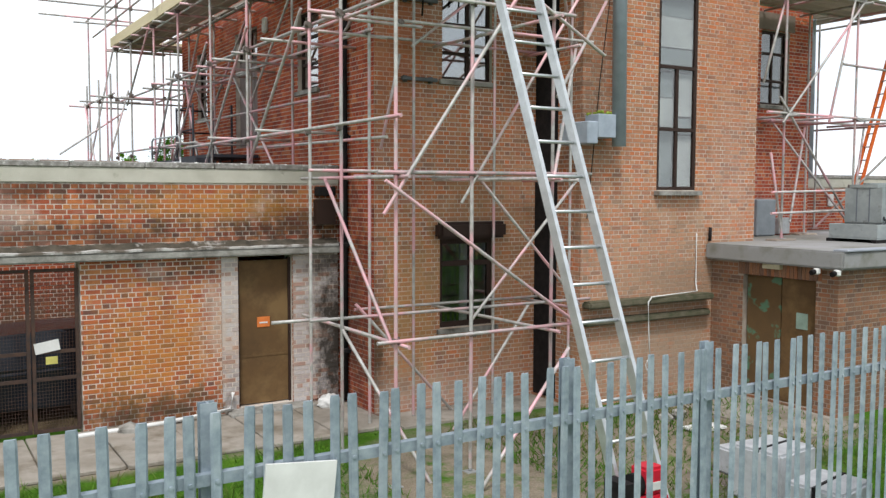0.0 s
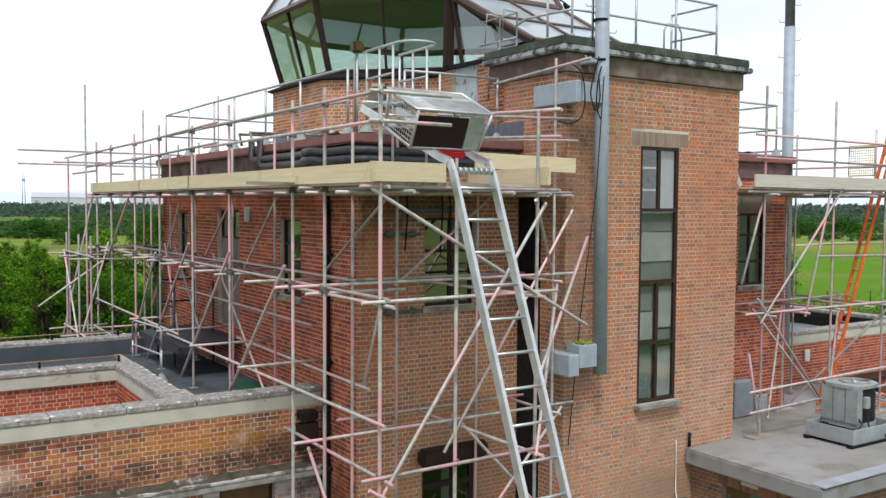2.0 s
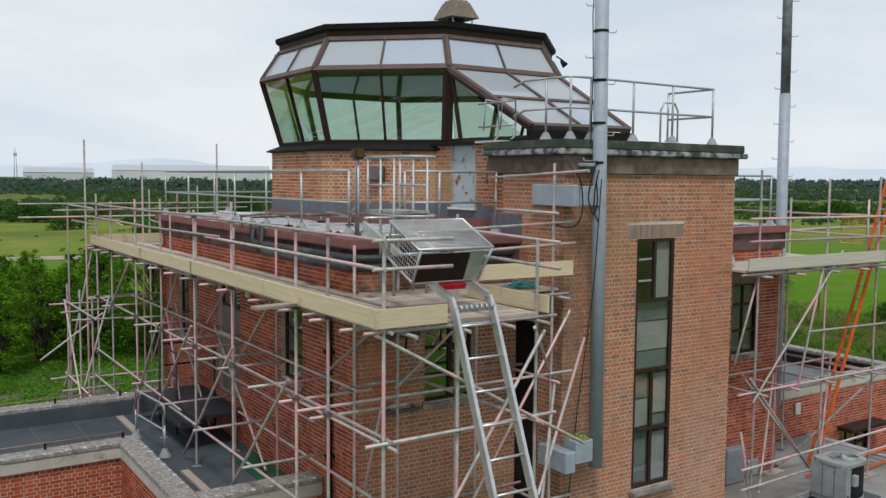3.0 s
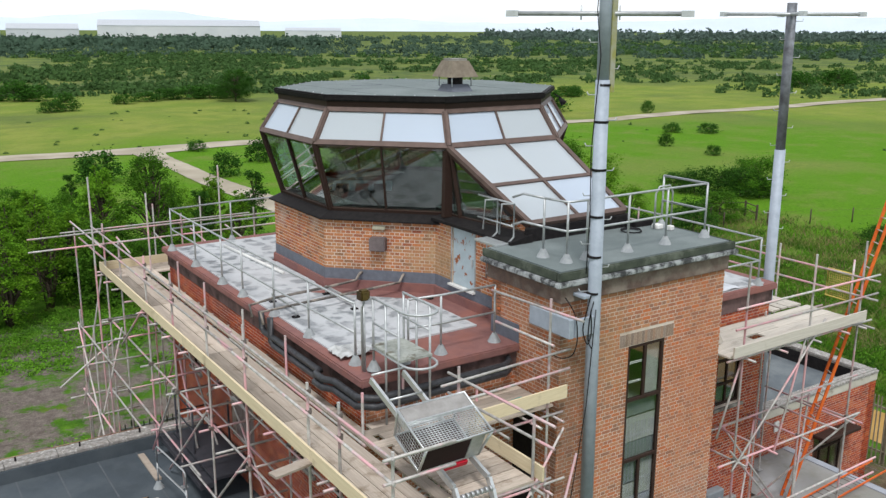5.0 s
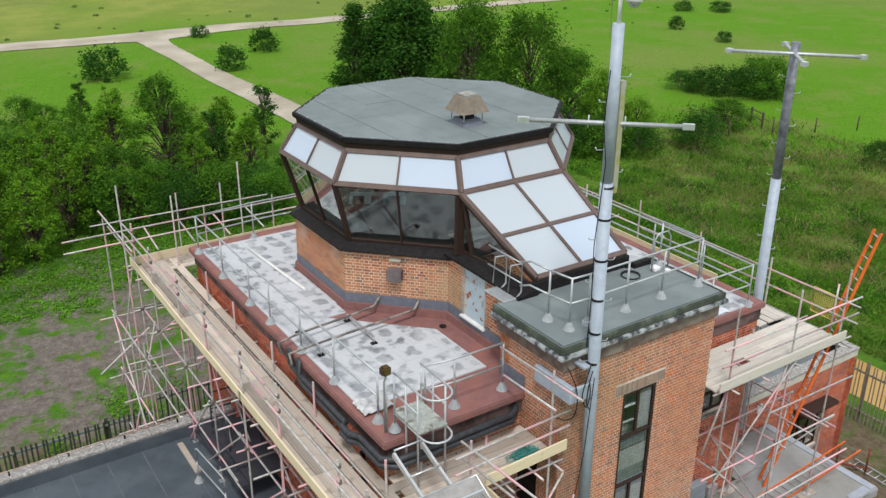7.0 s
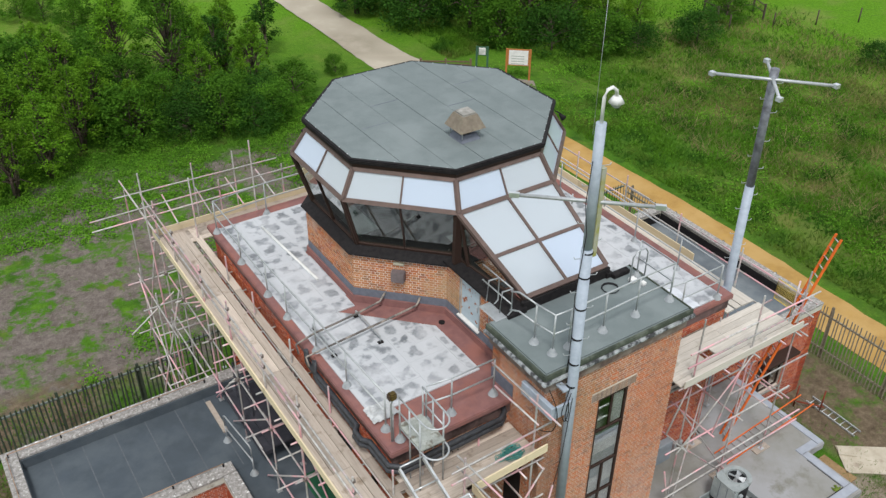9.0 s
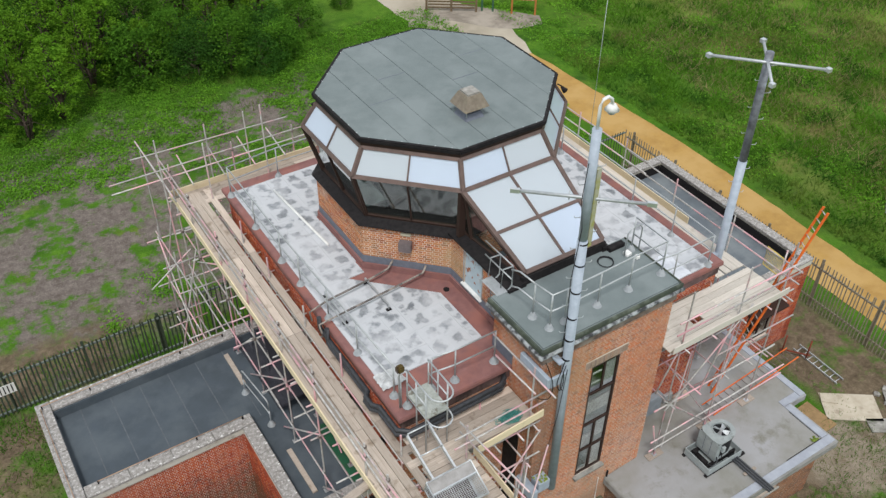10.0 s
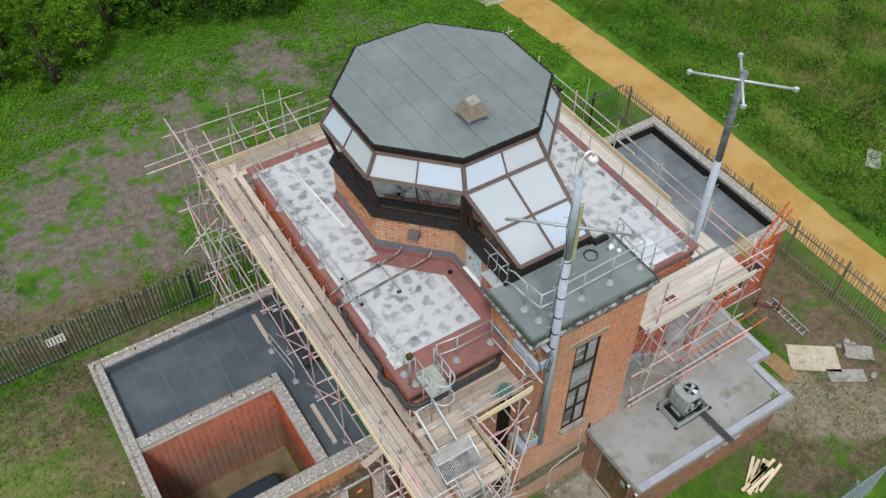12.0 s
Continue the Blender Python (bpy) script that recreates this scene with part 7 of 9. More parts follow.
bm = bmesh.new(); bend(bm, [(3.72, -0.42, 9.3), (3.66, -0.35, 7.5), (3.5, -0.2, 5.5), (3.36, -0.08, 3.2)], 0.008, 6); part("cable", bm, BLACK_TRIM, m1)

for pts in ([(3.62, -0.4, 9.6), (3.5, -0.44, 9.35), (3.42, -0.44, 9.0), (3.52, -0.46, 8.72), (3.62, -0.44, 8.95), (3.6, -0.42, 9.3)], [(3.3, -0.1, 9.5), (3.24, -0.42, 9.3), (3.3, -0.44, 8.9), (3.22, -0.44, 8.6), (3.1, -0.3, 8.5), (2.98, -0.16, 8.55)], [(3.68, -0.4, 9.45), (3.56, -0.45, 9.2), (3.54, -0.45, 8.8), (3.66, -0.42, 8.6)]):
    bm = bmesh.new(); bend(bm, slack(pts), 0.011, 6); part("cable", bm, BLACK_TRIM, m1)

m2 = thing("aerial_mast", "tall steel aerial mast with crossed arms beside a slab roof", "mast")
bm = bmesh.new(); tube(bm, (11.5, 1.75, 4.0), (11.42, 1.75, 11.3), 0.125, 14); part("pole", bm, MASTSTEEL, m2)
bm = bmesh.new(); tube(bm, (11.42, 1.75, 11.3), (11.36, 1.75, 14.6), 0.11, 14); part("upper_pole", bm, mat("sooty_steel", (0.10, 0.10, 0.11), 0.6, 0.3, color2=(0.26, 0.28, 0.31), scale=3.0), m2, "soot-darkened upper pole")
for a, b in (((10.33, 2.78), (12.3, 0.62)), ((10.5, 0.85), (12.15, 2.6))):
    bm = bmesh.new(); tube(bm, (a[0], a[1], 14.35), (b[0], b[1], 14.35), 0.04, 10); arm = part("cross_arm", bm, GALV, m2)
    for e in (a, b):
        bm = bmesh.new(); box(bm, e[0] - 0.065, e[0] + 0.065, e[1] - 0.065, e[1] + 0.065, 14.3, 14.4); part("end_cap", bm, ALU, arm)
for k in range(16):
    z = 8.2 + 0.4 * k
    s = 1 if k % 2 else -1
    bm = bmesh.new(); bend(bm, [(11.42, 1.75, z), (11.42 + s * 0.23, 1.75 - s * 0.1, z), (11.42 + s * 0.25, 1.75 - s * 0.1, z + 0.05)], 0.01, 6); part("step_iron", bm, GALV, m2)
boxpart("bracket", (10.93, 11.4, 1.68, 1.82, 7.85, 8.0), MASTSTEEL, m2)
boxpart("bracket", (10.88, 11.45, 1.68, 1.82, 4.5, 4.65), MASTSTEEL, m2)

# ---- condenser unit on the plant room roof ----
ac = thing("condenser_unit", "grey condenser unit with a round top fan on a flat roof", "condenser")
ENAMEL = mat("grey_enamel", (0.34, 0.37, 0.37), 0.5, color2=(0.25, 0.28, 0.28), scale=3.0, stain=(0.17, 0.18, 0.17), stain_scale=4.0, stain_spread=(0.58, 0.72))
COIL = mat("black_coil_fins", (0.012, 0.012, 0.014), 0.5, color2=(0.022, 0.022, 0.024), scale=30.0, spec=0.15)
for y in (-1.66, -0.74):
    boxpart("skid", (8.82, 10.5, y - 0.05, y + 0.05, 2.722, 2.782), BLACK_TRIM, ac)
boxpart("base_tray", (8.88, 10.3, -1.7, -0.7, 2.783, 2.81), ENAMEL, ac)
for b in ((8.88, 8.905, -1.7, -0.7), (8.905, 10.3, -1.7, -1.675), (8.905, 10.3, -0.725, -0.7), (10.275, 10.3, -1.675, -0.725)):
    boxpart("tray_wall", (*b, 2.811, 3.06), ENAMEL, ac, "", 0.006)
for y in (-1.5, -0.86):
    boxpart("foot_rail", (8.98, 10.2, y - 0.03, y + 0.03, 2.812, 2.98), BLACK_TRIM, ac)
bm = bmesh.new(); tube(bm, (9.08, -1.42, 2.93), (9.08, -1.02, 2.93), 0.085, 12); box(bm, 9.0, 9.16, -1.0, -0.88, 2.82, 3.04); part("pump", bm, BLACK_TRIM, ac, "dark pump in the tray")
bm = bmesh.new(); bend(bm, [(9.08, -1.45, 2.95), (9.1, -1.62, 3.02), (9.28, -1.62, 3.1), (9.34, -1.5, 3.2)], 0.02, 8); part("hose", bm, lag, ac)
# a case with a straight front and a half-round coil behind
cx, cy, half = 9.78, -1.14, 0.38
outline = [(9.28, cy + half), (9.28, cy - half)] + [(cx + half * math.sin(k * math.pi / 12), cy - half * math.cos(k * math.pi / 12)) for k in range(13)]
bm = bmesh.new(); prism(bm, outline, 2.985, 3.08); part("plinth", bm, ENAMEL, ac)
bm = bmesh.new(); prism(bm, [(x if x < 9.3 else x - 0.01, cy + (y - cy) * 0.96) for x, y in outline], 3.08, 3.74); part("coil", bm, COIL, ac, "black coil fins")
bm = bmesh.new(); box(bm, 9.265, 9.29, cy - half, cy + half, 3.081, 3.74); box(bm, 9.29, 9.42, cy - half - 0.004, cy - half + 0.02, 3.081, 3.74); box(bm, 9.29, 9.42, cy + half - 0.02, cy + half + 0.004, 3.081, 3.74)
part("service_panel", bm, ENAMEL, ac, "streaked grey service panel")
for y in (cy - 0.13, cy + 0.13):
    boxpart("seam", (9.258, 9.265, y - 0.008, y + 0.008, 3.1, 3.72), LEADING, ac)
bm = bmesh.new()
ring = [(cx - 0.02 + 0.26 * math.cos(k * math.pi / 12), cy + 0.26 * math.sin(k * math.pi / 12)) for k in range(24)]
edge = []
for x, y in ring:
    dx, dy = x - (cx - 0.02), y - cy
    grow = 1.0
    for _ in range(60):
        grow += 0.02
        px, py = cx - 0.02 + dx * grow, cy + dy * grow
        if px < 9.25 or abs(py - cy) > half + 0.02 or (px > cx and math.hypot(px - cx, py - cy) > half + 0.02):
            break
    edge.append((px, py))
for k in range(24):
    j = (k + 1) % 24
    lo = [(*ring[k], 3.741), (*edge[k], 3.741), (*edge[j], 3.741), (*ring[j], 3.741)]
    hexa(bm, lo, [(x, y, 3.80) for x, y, z in lo])
bmesh.ops.remove_doubles(bm, verts=bm.verts[:], dist=0.0005)
part("top_panel", bm, ENAMEL, ac, "grey top panel with a round fan hole")
bm = bmesh.new()
for k in range(24):
    j = (k + 1) % 24
    lo = [(*ring[k], 3.801), (cx - 0.02 + (ring[k][0] - cx + 0.02) * 1.1, cy + (ring[k][1] - cy) * 1.1, 3.801), (cx - 0.02 + (ring[j][0] - cx + 0.02) * 1.1, cy + (ring[j][1] - cy) * 1.1, 3.801), (*ring[j], 3.801)]
    hexa(bm, lo, [(x, y, 3.83) for x, y, z in lo])
bmesh.ops.remove_doubles(bm, verts=bm.verts[:], dist=0.0005)
part("fan_ring", bm, ENAMEL, ac)
for k in range(4):
    mm = Matrix.Translation((cx - 0.02, cy, 3.775)) @ Matrix.Rotation(k * math.pi / 2 + 0.4, 4, "Z") @ Matrix.Rotation(0.45, 4, "X")
    bm = bmesh.new(); hexa(bm, [(0.03, -0.03, -0.003), (0.23, -0.09, -0.003), (0.24, 0.09, -0.003), (0.03, 0.03, -0.003)], [(0.03, -0.03, 0.003), (0.23, -0.09, 0.003), (0.24, 0.09, 0.003), (0.03, 0.03, 0.003)])
    bm.transform(mm)
    part("fan_blade", bm, GALV, ac)
bm = bmesh.new(); tube(bm, (cx - 0.02, cy, 3.741), (cx - 0.02, cy, 3.82), 0.06, 12); part("fan_hub", bm, GALV, ac)
boxpart("isolator", (9.43, 9.55, cy - half - 0.09, cy - half, 3.38, 3.6), ENAMEL, ac, "small isolator box", 0.012)
bm = bmesh.new(); bend(bm, [(9.49, cy - half - 0.05, 3.38), (9.46, cy - half - 0.07, 3.2), (9.5, cy - half - 0.1, 3.05), (9.55, -1.66, 2.98)], 0.014, 6); part("cable", bm, BLACK_TRIM, ac)
for k in range(3):
    bm = bmesh.new(); bend(bm, [(9.9 + 0.09 * k, -1.55, 2.86), (9.95 + 0.09 * k, -1.8, 2.83), (10.0 + 0.09 * k, -3.1, 2.82)], 0.035, 8)
    tagged(part("lagged_pipe", bm, lag), "black lagged pipe lying across a grey roof", "pipe", "condenser pipes")
tagged(boxpart("timber_bearer", (9.85, 10.35, -2.3, -2.2, 2.752, 2.785), BOARD), "timber bearer under pipes on a grey roof", "timber")
# meter cabinet against the wall behind the scaffold
tagged(boxpart("meter_cabinet", (8.9, 9.5, 1.0, 1.22, 2.73, 3.5), mat("slate_grey_steel", (0.25, 0.28, 0.305), 0.5, color2=(0.20, 0.225, 0.245), scale=5.0), None, "", 0.02), "dark grey steel cabinet against a brick wall", "cabinet")
tagged(boxpart("meter_box", (9.75, 10.1, 1.1, 1.22, 2.75, 3.1), GALV, None, "", 0.015), "small galvanised box against a brick wall", "cabinet")
# rolled boards and coil of rope left on the deck
rope = thing("rope_coil", "tangled turquoise rope heaped on a scaffold deck", "rope", at=(2.6, 0.3, 7.47))
rr = random.Random(5)
bm = bmesh.new()
for strand in range(7):
    ph = rr.uniform(0, 6.3)
    cx, cy = rr.uniform(-0.2, 0.2), rr.uniform(-0.1, 0.1)
    loop = []
    for k in range(34):
        a = ph + k * rr.uniform(0.42, 0.58)
        loop.append((cx + (0.24 + 0.1 * math.sin(k * 0.31 + strand)) * math.cos(a), cy + (0.13 + 0.05 * math.cos(k * 0.43)) * math.sin(a), 0.012 + 0.014 * strand + 0.02 * abs(math.sin(k * 0.9))))
    bend(bm, loop, 0.007, 5)
part("strands", bm, mat("turquoise_rope", (0.10, 0.36, 0.32), 0.8, color2=(0.07, 0.26, 0.24), scale=20.0), rope)
# gantry step and green mat on the low roof under the scaffold
tagged(boxpart("roof_mat", (-0.5, 0.06, 2.99, 5.6, 3.662, 3.675), mat("green_roof_mat", (0.02, 0.12, 0.06), 0.8, color2=(0.03, 0.09, 0.05), scale=3.0)), "dark green mat lying on a felted roof", "mat")
SLATE = mat("black_painted_steel", (0.035, 0.037, 0.045), 0.55, color2=(0.05, 0.05, 0.06), scale=4.0)
wk = thing("access_platform", "black steel access platform by the landing door", "platform")
boxpart("deck_plate", (-0.95, 0.05, 6.4, 9.2, 4.32, 4.38), SLATE, wk)
boxpart("ramp", (-1.25, -0.95, 6.4, 9.4, 4.18, 4.3), SLATE, wk)
for x in (-0.9, -0.05):
    for y in (6.5, 7.8, 9.1):
        bm = bmesh.new(); tube(bm, (x, y, 3.67), (x, y, 5.5 if y != 6.5 else 4.35), 0.025); part("post", bm, SLATE, wk)
for z in (4.95, 5.45):
    bm = bmesh.new(); bend(bm, [(-0.9, 7.8, z), (-0.9, 9.1, z), (-0.05, 9.1, z)], 0.02); part("rail", bm, SLATE, wk)
bar = thing("roof_barrier", "galvanised tube barrier on feet at a felted roof edge", "barrier")
for x, y in ((-1.72, 8.0), (-1.56, 6.4)):
    f = new("counterweight_foot", FOOT_MESH)
    f.parent, f.location = bar, (x, y, 3.662)
for z in (4.2, 4.72):
    bm = bmesh.new(); bend(bm, [(-1.72, 8.0, z - 0.45), (-1.72, 8.0, z - 0.06), (-1.71, 7.92, z), (-1.57, 6.48, z), (-1.56, 6.4, z - 0.06), (-1.56, 6.4, z - 0.45)], 0.02)
    part("rail", bm, GALV, bar)
for x, y in ((-1.56, 6.4), (-1.72, 8.0)):
    bm = bmesh.new(); tube(bm, (x, y, 3.72), (x, y, 4.3), 0.02); part("post", bm, GALV, bar)
# timber lying on the low roof
for y0, y1, x in ((8.35, 9.85, -1.7), (3.5, 5.25, -1.6)):
    b0 = boxpart("timber_board", (x, x + 0.15, y0, y1, 3.662, 3.71), BOARD)
    tagged(b0, "pale timber board lying on a felted roof", "board", "roof boards")
# moss on the lower mast bracket
bm = bmesh.new()
rm = random.Random(3)
for k in range(40):
    c = (rm.uniform(3.34, 3.7), rm.uniform(-0.34, -0.04), 4.9 + rm.uniform(0.0, 0.05))
    bmesh.ops.create_icosphere(bm, subdivisions=1, radius=rm.uniform(0.015, 0.035), matrix=Matrix.Translation(c))
tagged(part("moss_cushion", bm, mat("yellow_green_moss", (0.26, 0.32, 0.05), 0.95, color2=(0.16, 0.22, 0.03), scale=20.0, bump=0.5)), "yellow-green moss cushion on a steel bracket", "moss", kind="stuff")
# looped white cable on the tower front
bm = bmesh.new(); bend(bm, [(6.0, -0.03, 2.9), (6.0, -0.04, 1.98), (5.92, -0.15, 1.86), (5.2, -0.2, 1.845), (4.68, -0.27, 1.84), (4.58, -0.29, 1.76), (4.6, -0.29, 1.3), (4.64, -0.29, 0.75)] + [(4.64 + 0.09 * math.sin(k * 0.7), -0.29, 0.66 + 0.11 * math.cos(k * 0.7)) for k in range(10)], 0.013, 6)
tagged(part("white_cable", bm, WHITE), "loose white cable looped down a brick wall", "cable")
bm = bmesh.new(); bend(bm, [(6.35, -0.04, 3.0), (6.33, -0.05, 2.75)], 0.03, 6)
tagged(part("cable_tail", bm, BLACK_TRIM), "short black cable tail on a brick wall", "cable")


# ---- ground, paths and yard ----
def ground_mat():
    m = bpy.data.materials.new("meadow_ground")
    m.use_nodes = True
    n, l = m.node_tree.nodes, m.node_tree.links
    b = n["Principled BSDF"]
    b.inputs["Roughness"].default_value = 0.95
    b.inputs["Specular IOR Level"].default_value = 0.03
    geo = n.new("ShaderNodeNewGeometry")

    def tex(sc, det=6.0, rough=0.6):
        t = n.new("ShaderNodeTexNoise")
        t.inputs["Scale"].default_value, t.inputs["Detail"].default_value, t.inputs["Roughness"].default_value = sc, det, rough
        l.new(geo.outputs["Position"], t.inputs["Vector"])
        return t.outputs[0]

    def rng(v, lo, hi, a=0.0, z=1.0):
        r = n.new("ShaderNodeMapRange")
        for k, x in enumerate((lo, hi, a, z)):
            r.inputs[k + 1].default_value = x
        l.new(v, r.inputs[0])
        return r.outputs[0]

    def mix(f, a, c):
        x = n.new("ShaderNodeMix")
        x.data_type = "RGBA"
        for v, s in ((f, 0), (a, 6), (c, 7)):
            if isinstance(v, tuple):
                x.inputs[s].default_value = (*v, 1)
            else:
                l.new(v, x.inputs[s])
        return x.outputs[2]

    def patch(cx, cy, rx, ry, ragged=0.9, scale=0.35):
        """How far a point lies inside an uneven patch of bare ground."""
        s = n.new("ShaderNodeVectorMath"); s.operation = "SUBTRACT"
        l.new(geo.outputs["Position"], s.inputs[0]); s.inputs[1].default_value = (cx, cy, 0)
        q = n.new("ShaderNodeVectorMath"); q.operation = "MULTIPLY"
        l.new(s.outputs[0], q.inputs[0]); q.inputs[1].default_value = (1 / rx, 1 / ry, 0)
        d = n.new("ShaderNodeVectorMath"); d.operation = "LENGTH"
        l.new(q.outputs[0], d.inputs[0])
        a = n.new("ShaderNodeMath"); a.operation = "MULTIPLY_ADD"
        l.new(tex(scale, 8.0, 0.7), a.inputs[0]); a.inputs[1].default_value = ragged * 2.0; l.new(d.outputs["Value"], a.inputs[2])
        return rng(a.outputs[0], 0.75 + ragged, 1.05 + ragged, 1.0, 0.0)

    dry = mix(rng(tex(3.0, 8.0), 0.35, 0.65), (0.175, 0.225, 0.05), (0.12, 0.18, 0.036))
    lush = mix(rng(tex(5.0, 8.0), 0.35, 0.65), (0.108, 0.238, 0.016), (0.075, 0.183, 0.012))
    olive = mix(rng(tex(0.12, 8.0), 0.40, 0.62), (0.215, 0.25, 0.055), (0.15, 0.22, 0.034))
    olive = mix(rng(tex(0.02, 6.0), 0.5, 0.6), olive, (0.12, 0.16, 0.045))
    olive = mix(patch(70.0, 95.0, 190.0, 105.0, 0.4, 0.012), mix(rng(tex(0.06, 8.0), 0.4, 0.62), (0.075, 0.115, 0.042), (0.14, 0.165, 0.055)), olive)
    far = mix(patch(40.0, 58.0, 92.0, 46.0, 0.5, 0.03), olive, lush)
    far = mix(rng(tex(0.03, 6.0), 0.48, 0.66), far, dry)
    near = mix(rng(tex(0.22, 6.0), 0.5, 0.72), far, dry)
    inner = mix(rng(tex(0.45, 8.0, 0.7), 0.38, 0.62), (0.07, 0.168, 0.017), (0.048, 0.118, 0.013))
    inner = mix(rng(tex(0.9, 8.0, 0.75), 0.50, 0.66), inner, (0.105, 0.22, 0.022))
    inner = mix(rng(tex(0.3, 7.0, 0.7), 0.56, 0.70), inner, (0.135, 0.155, 0.038))
    inner = mix(rng(tex(0.75, 8.0, 0.75), 0.51, 0.64), inner, (0.034, 0.088, 0.013))
    hay = n.new("ShaderNodeMath"); hay.operation = "MULTIPLY"
    l.new(patch(50.0, 8.0, 25.0, 34.0, 0.4, 0.08), hay.inputs[0]); l.new(rng(tex(0.13, 9.0, 0.75), 0.40, 0.60), hay.inputs[1])
    inner = mix(hay.outputs[0], inner, (0.145, 0.155, 0.045))
    out = mix(patch(10.0, 6.0, 40.0, 42.0, 0.5, 0.06), near, inner)
    soil = mix(rng(tex(2.5, 9.0, 0.75), 0.35, 0.65), (0.205, 0.175, 0.155), (0.098, 0.08, 0.068))
    soil = mix(rng(tex(14.0, 6.0, 0.8), 0.54, 0.70), soil, (0.30, 0.27, 0.245))
    for args in ((1.0, 25.5, 11.0, 7.5), (10.0, 29.0, 6.5, 3.0), (-5.5, 19.5, 10.0, 4.5),  (2.0, -2.2, 4.5, 2.2), (22.0, 31.0, 2.5, 2.5), (5.0, -1.2, 2.0, 1.6)):
        both = n.new("ShaderNodeMath"); both.operation = "MULTIPLY"
        l.new(patch(*args), both.inputs[0]); l.new(rng(tex(0.55, 9.0, 0.75), 0.44, 0.52), both.inputs[1])
        out = mix(both.outputs[0], out, soil)
    mud = mix(rng(tex(2.2, 9.0, 0.75), 0.35, 0.65), (0.20, 0.155, 0.105), (0.085, 0.064, 0.042))
    for args in ((18.8, 0.0, 2.4, 6.5), (15.6, -3.8, 5.0, 2.6), (-8.6, 5.5, 1.5, 6.0), (-11.5, 1.0, 3.0, 3.5), (-6.0, 12.6, 9.0, 2.2), (-9.0, 16.5, 7.0, 2.0)):
        both = n.new("ShaderNodeMath"); both.operation = "MULTIPLY"
        l.new(patch(*args), both.inputs[0]); l.new(rng(tex(0.7, 9.0, 0.75), 0.38, 0.50), both.inputs[1])
        out = mix(both.outputs[0], out, mud)
    dust = mix(rng(tex(3.0, 9.0, 0.75), 0.35, 0.65), (0.33, 0.28, 0.215), (0.20, 0.165, 0.12))
    for args in ((1.2, -1.8, 3.4, 2.2), (5.4, -1.6, 1.9, 2.2), (-3.4, 1.2, 4.0, 1.0), (15.6, -2.6, 2.2, 1.6), (17.2, -4.0, 2.0, 1.2)):
        both = n.new("ShaderNodeMath"); both.operation = "MULTIPLY"
        l.new(patch(*args, 0.5, 0.8), both.inputs[0]); l.new(rng(tex(1.1, 9.0, 0.75), 0.36, 0.50), both.inputs[1])
        out = mix(both.outputs[0], out, dust)
    straw = mix(rng(tex(5.0, 9.0, 0.75), 0.35, 0.65), (0.25, 0.22, 0.11), (0.13, 0.14, 0.05))
    for args in ((-11.5, 4.0, 4.5, 10.0), (-9.5, -3.0, 3.0, 4.0)):
        both = n.new("ShaderNodeMath"); both.operation = "MULTIPLY"
        l.new(patch(*args, 0.5, 0.5), both.inputs[0]); l.new(rng(tex(0.8, 9.0, 0.75), 0.40, 0.60), both.inputs[1])
        out = mix(both.outputs[0], out, straw)
    fine = n.new("ShaderNodeMath"); fine.operation = "MULTIPLY"
    l.new(rng(tex(34.0, 6.0, 0.75), 0.3, 0.7, 0.62, 1.3), fine.inputs[0]); l.new(rng(tex(6.0, 10.0, 0.85), 0.3, 0.7, 0.66, 1.32), fine.inputs[1])
    hsv = n.new("ShaderNodeHueSaturation")
    l.new(fine.outputs[0], hsv.inputs["Value"]); l.new(out, hsv.inputs["Color"])
    l.new(hsv.outputs[0], b.inputs["Base Color"])
    bp = n.new("ShaderNodeBump")
    bp.inputs["Strength"].default_value, bp.inputs["Distance"].default_value = 0.8, 0.08
    l.new(tex(9.0, 8.0, 0.7), bp.inputs["Height"])
    l.new(bp.outputs[0], b.inputs["Normal"])
    return m


GROUND = ground_mat()


def axis_steps(lo, hi, fine_lo, fine_hi, fine, grow):
    xs = [fine_lo]
    while xs[-1] < fine_hi:
        xs.append(xs[-1] + fine)
    step = fine
    while xs[-1] < hi:
        step *= grow
        xs.append(xs[-1] + step)
    step = fine
    while xs[0] > lo:
        step *= grow
        xs.insert(0, xs[0] - step)
    return xs


def ground_height(x, y):
    d = max(0.0, math.hypot(x - 6, y - 4) - 34)
    soft = min(1.0, d / 40.0)
    return soft * (0.35 * noise.noise((x * 0.03, y * 0.03, 0.3)) + 0.15 * noise.noise((x * 0.11, y * 0.11, 2.0)))


gx = axis_steps(-2600, 4200, -30, 70, 2.0, 1.16)
gy = axis_steps(-600, 4600, -14, 110, 2.0, 1.16)
verts = [(x, y, ground_height(x, y)) for y in gy for x in gx]
faces = [(j * len(gx) + i, j * len(gx) + i + 1, (j + 1) * len(gx) + i + 1, (j + 1) * len(gx) + i) for j in range(len(gy) - 1) for i in range(len(gx) - 1)]
ground = raw("ground", verts, faces, GROUND)
tagged(ground, "green meadow with bare muddy patches", "ground", kind="structure")

OCHRE = mat("ochre_gravel", (0.40, 0.245, 0.075), 0.95, color2=(0.32, 0.19, 0.06), scale=1.3, bump=0.5, bscale=60, stain=(0.42, 0.27, 0.10), stain_scale=0.4)
STONE = mat("pale_stone_track", (0.355, 0.31, 0.245), 0.95, color2=(0.27, 0.24, 0.18), scale=0.8, bump=0.5, bscale=60, stain=(0.42, 0.375, 0.30), stain_scale=0.2)


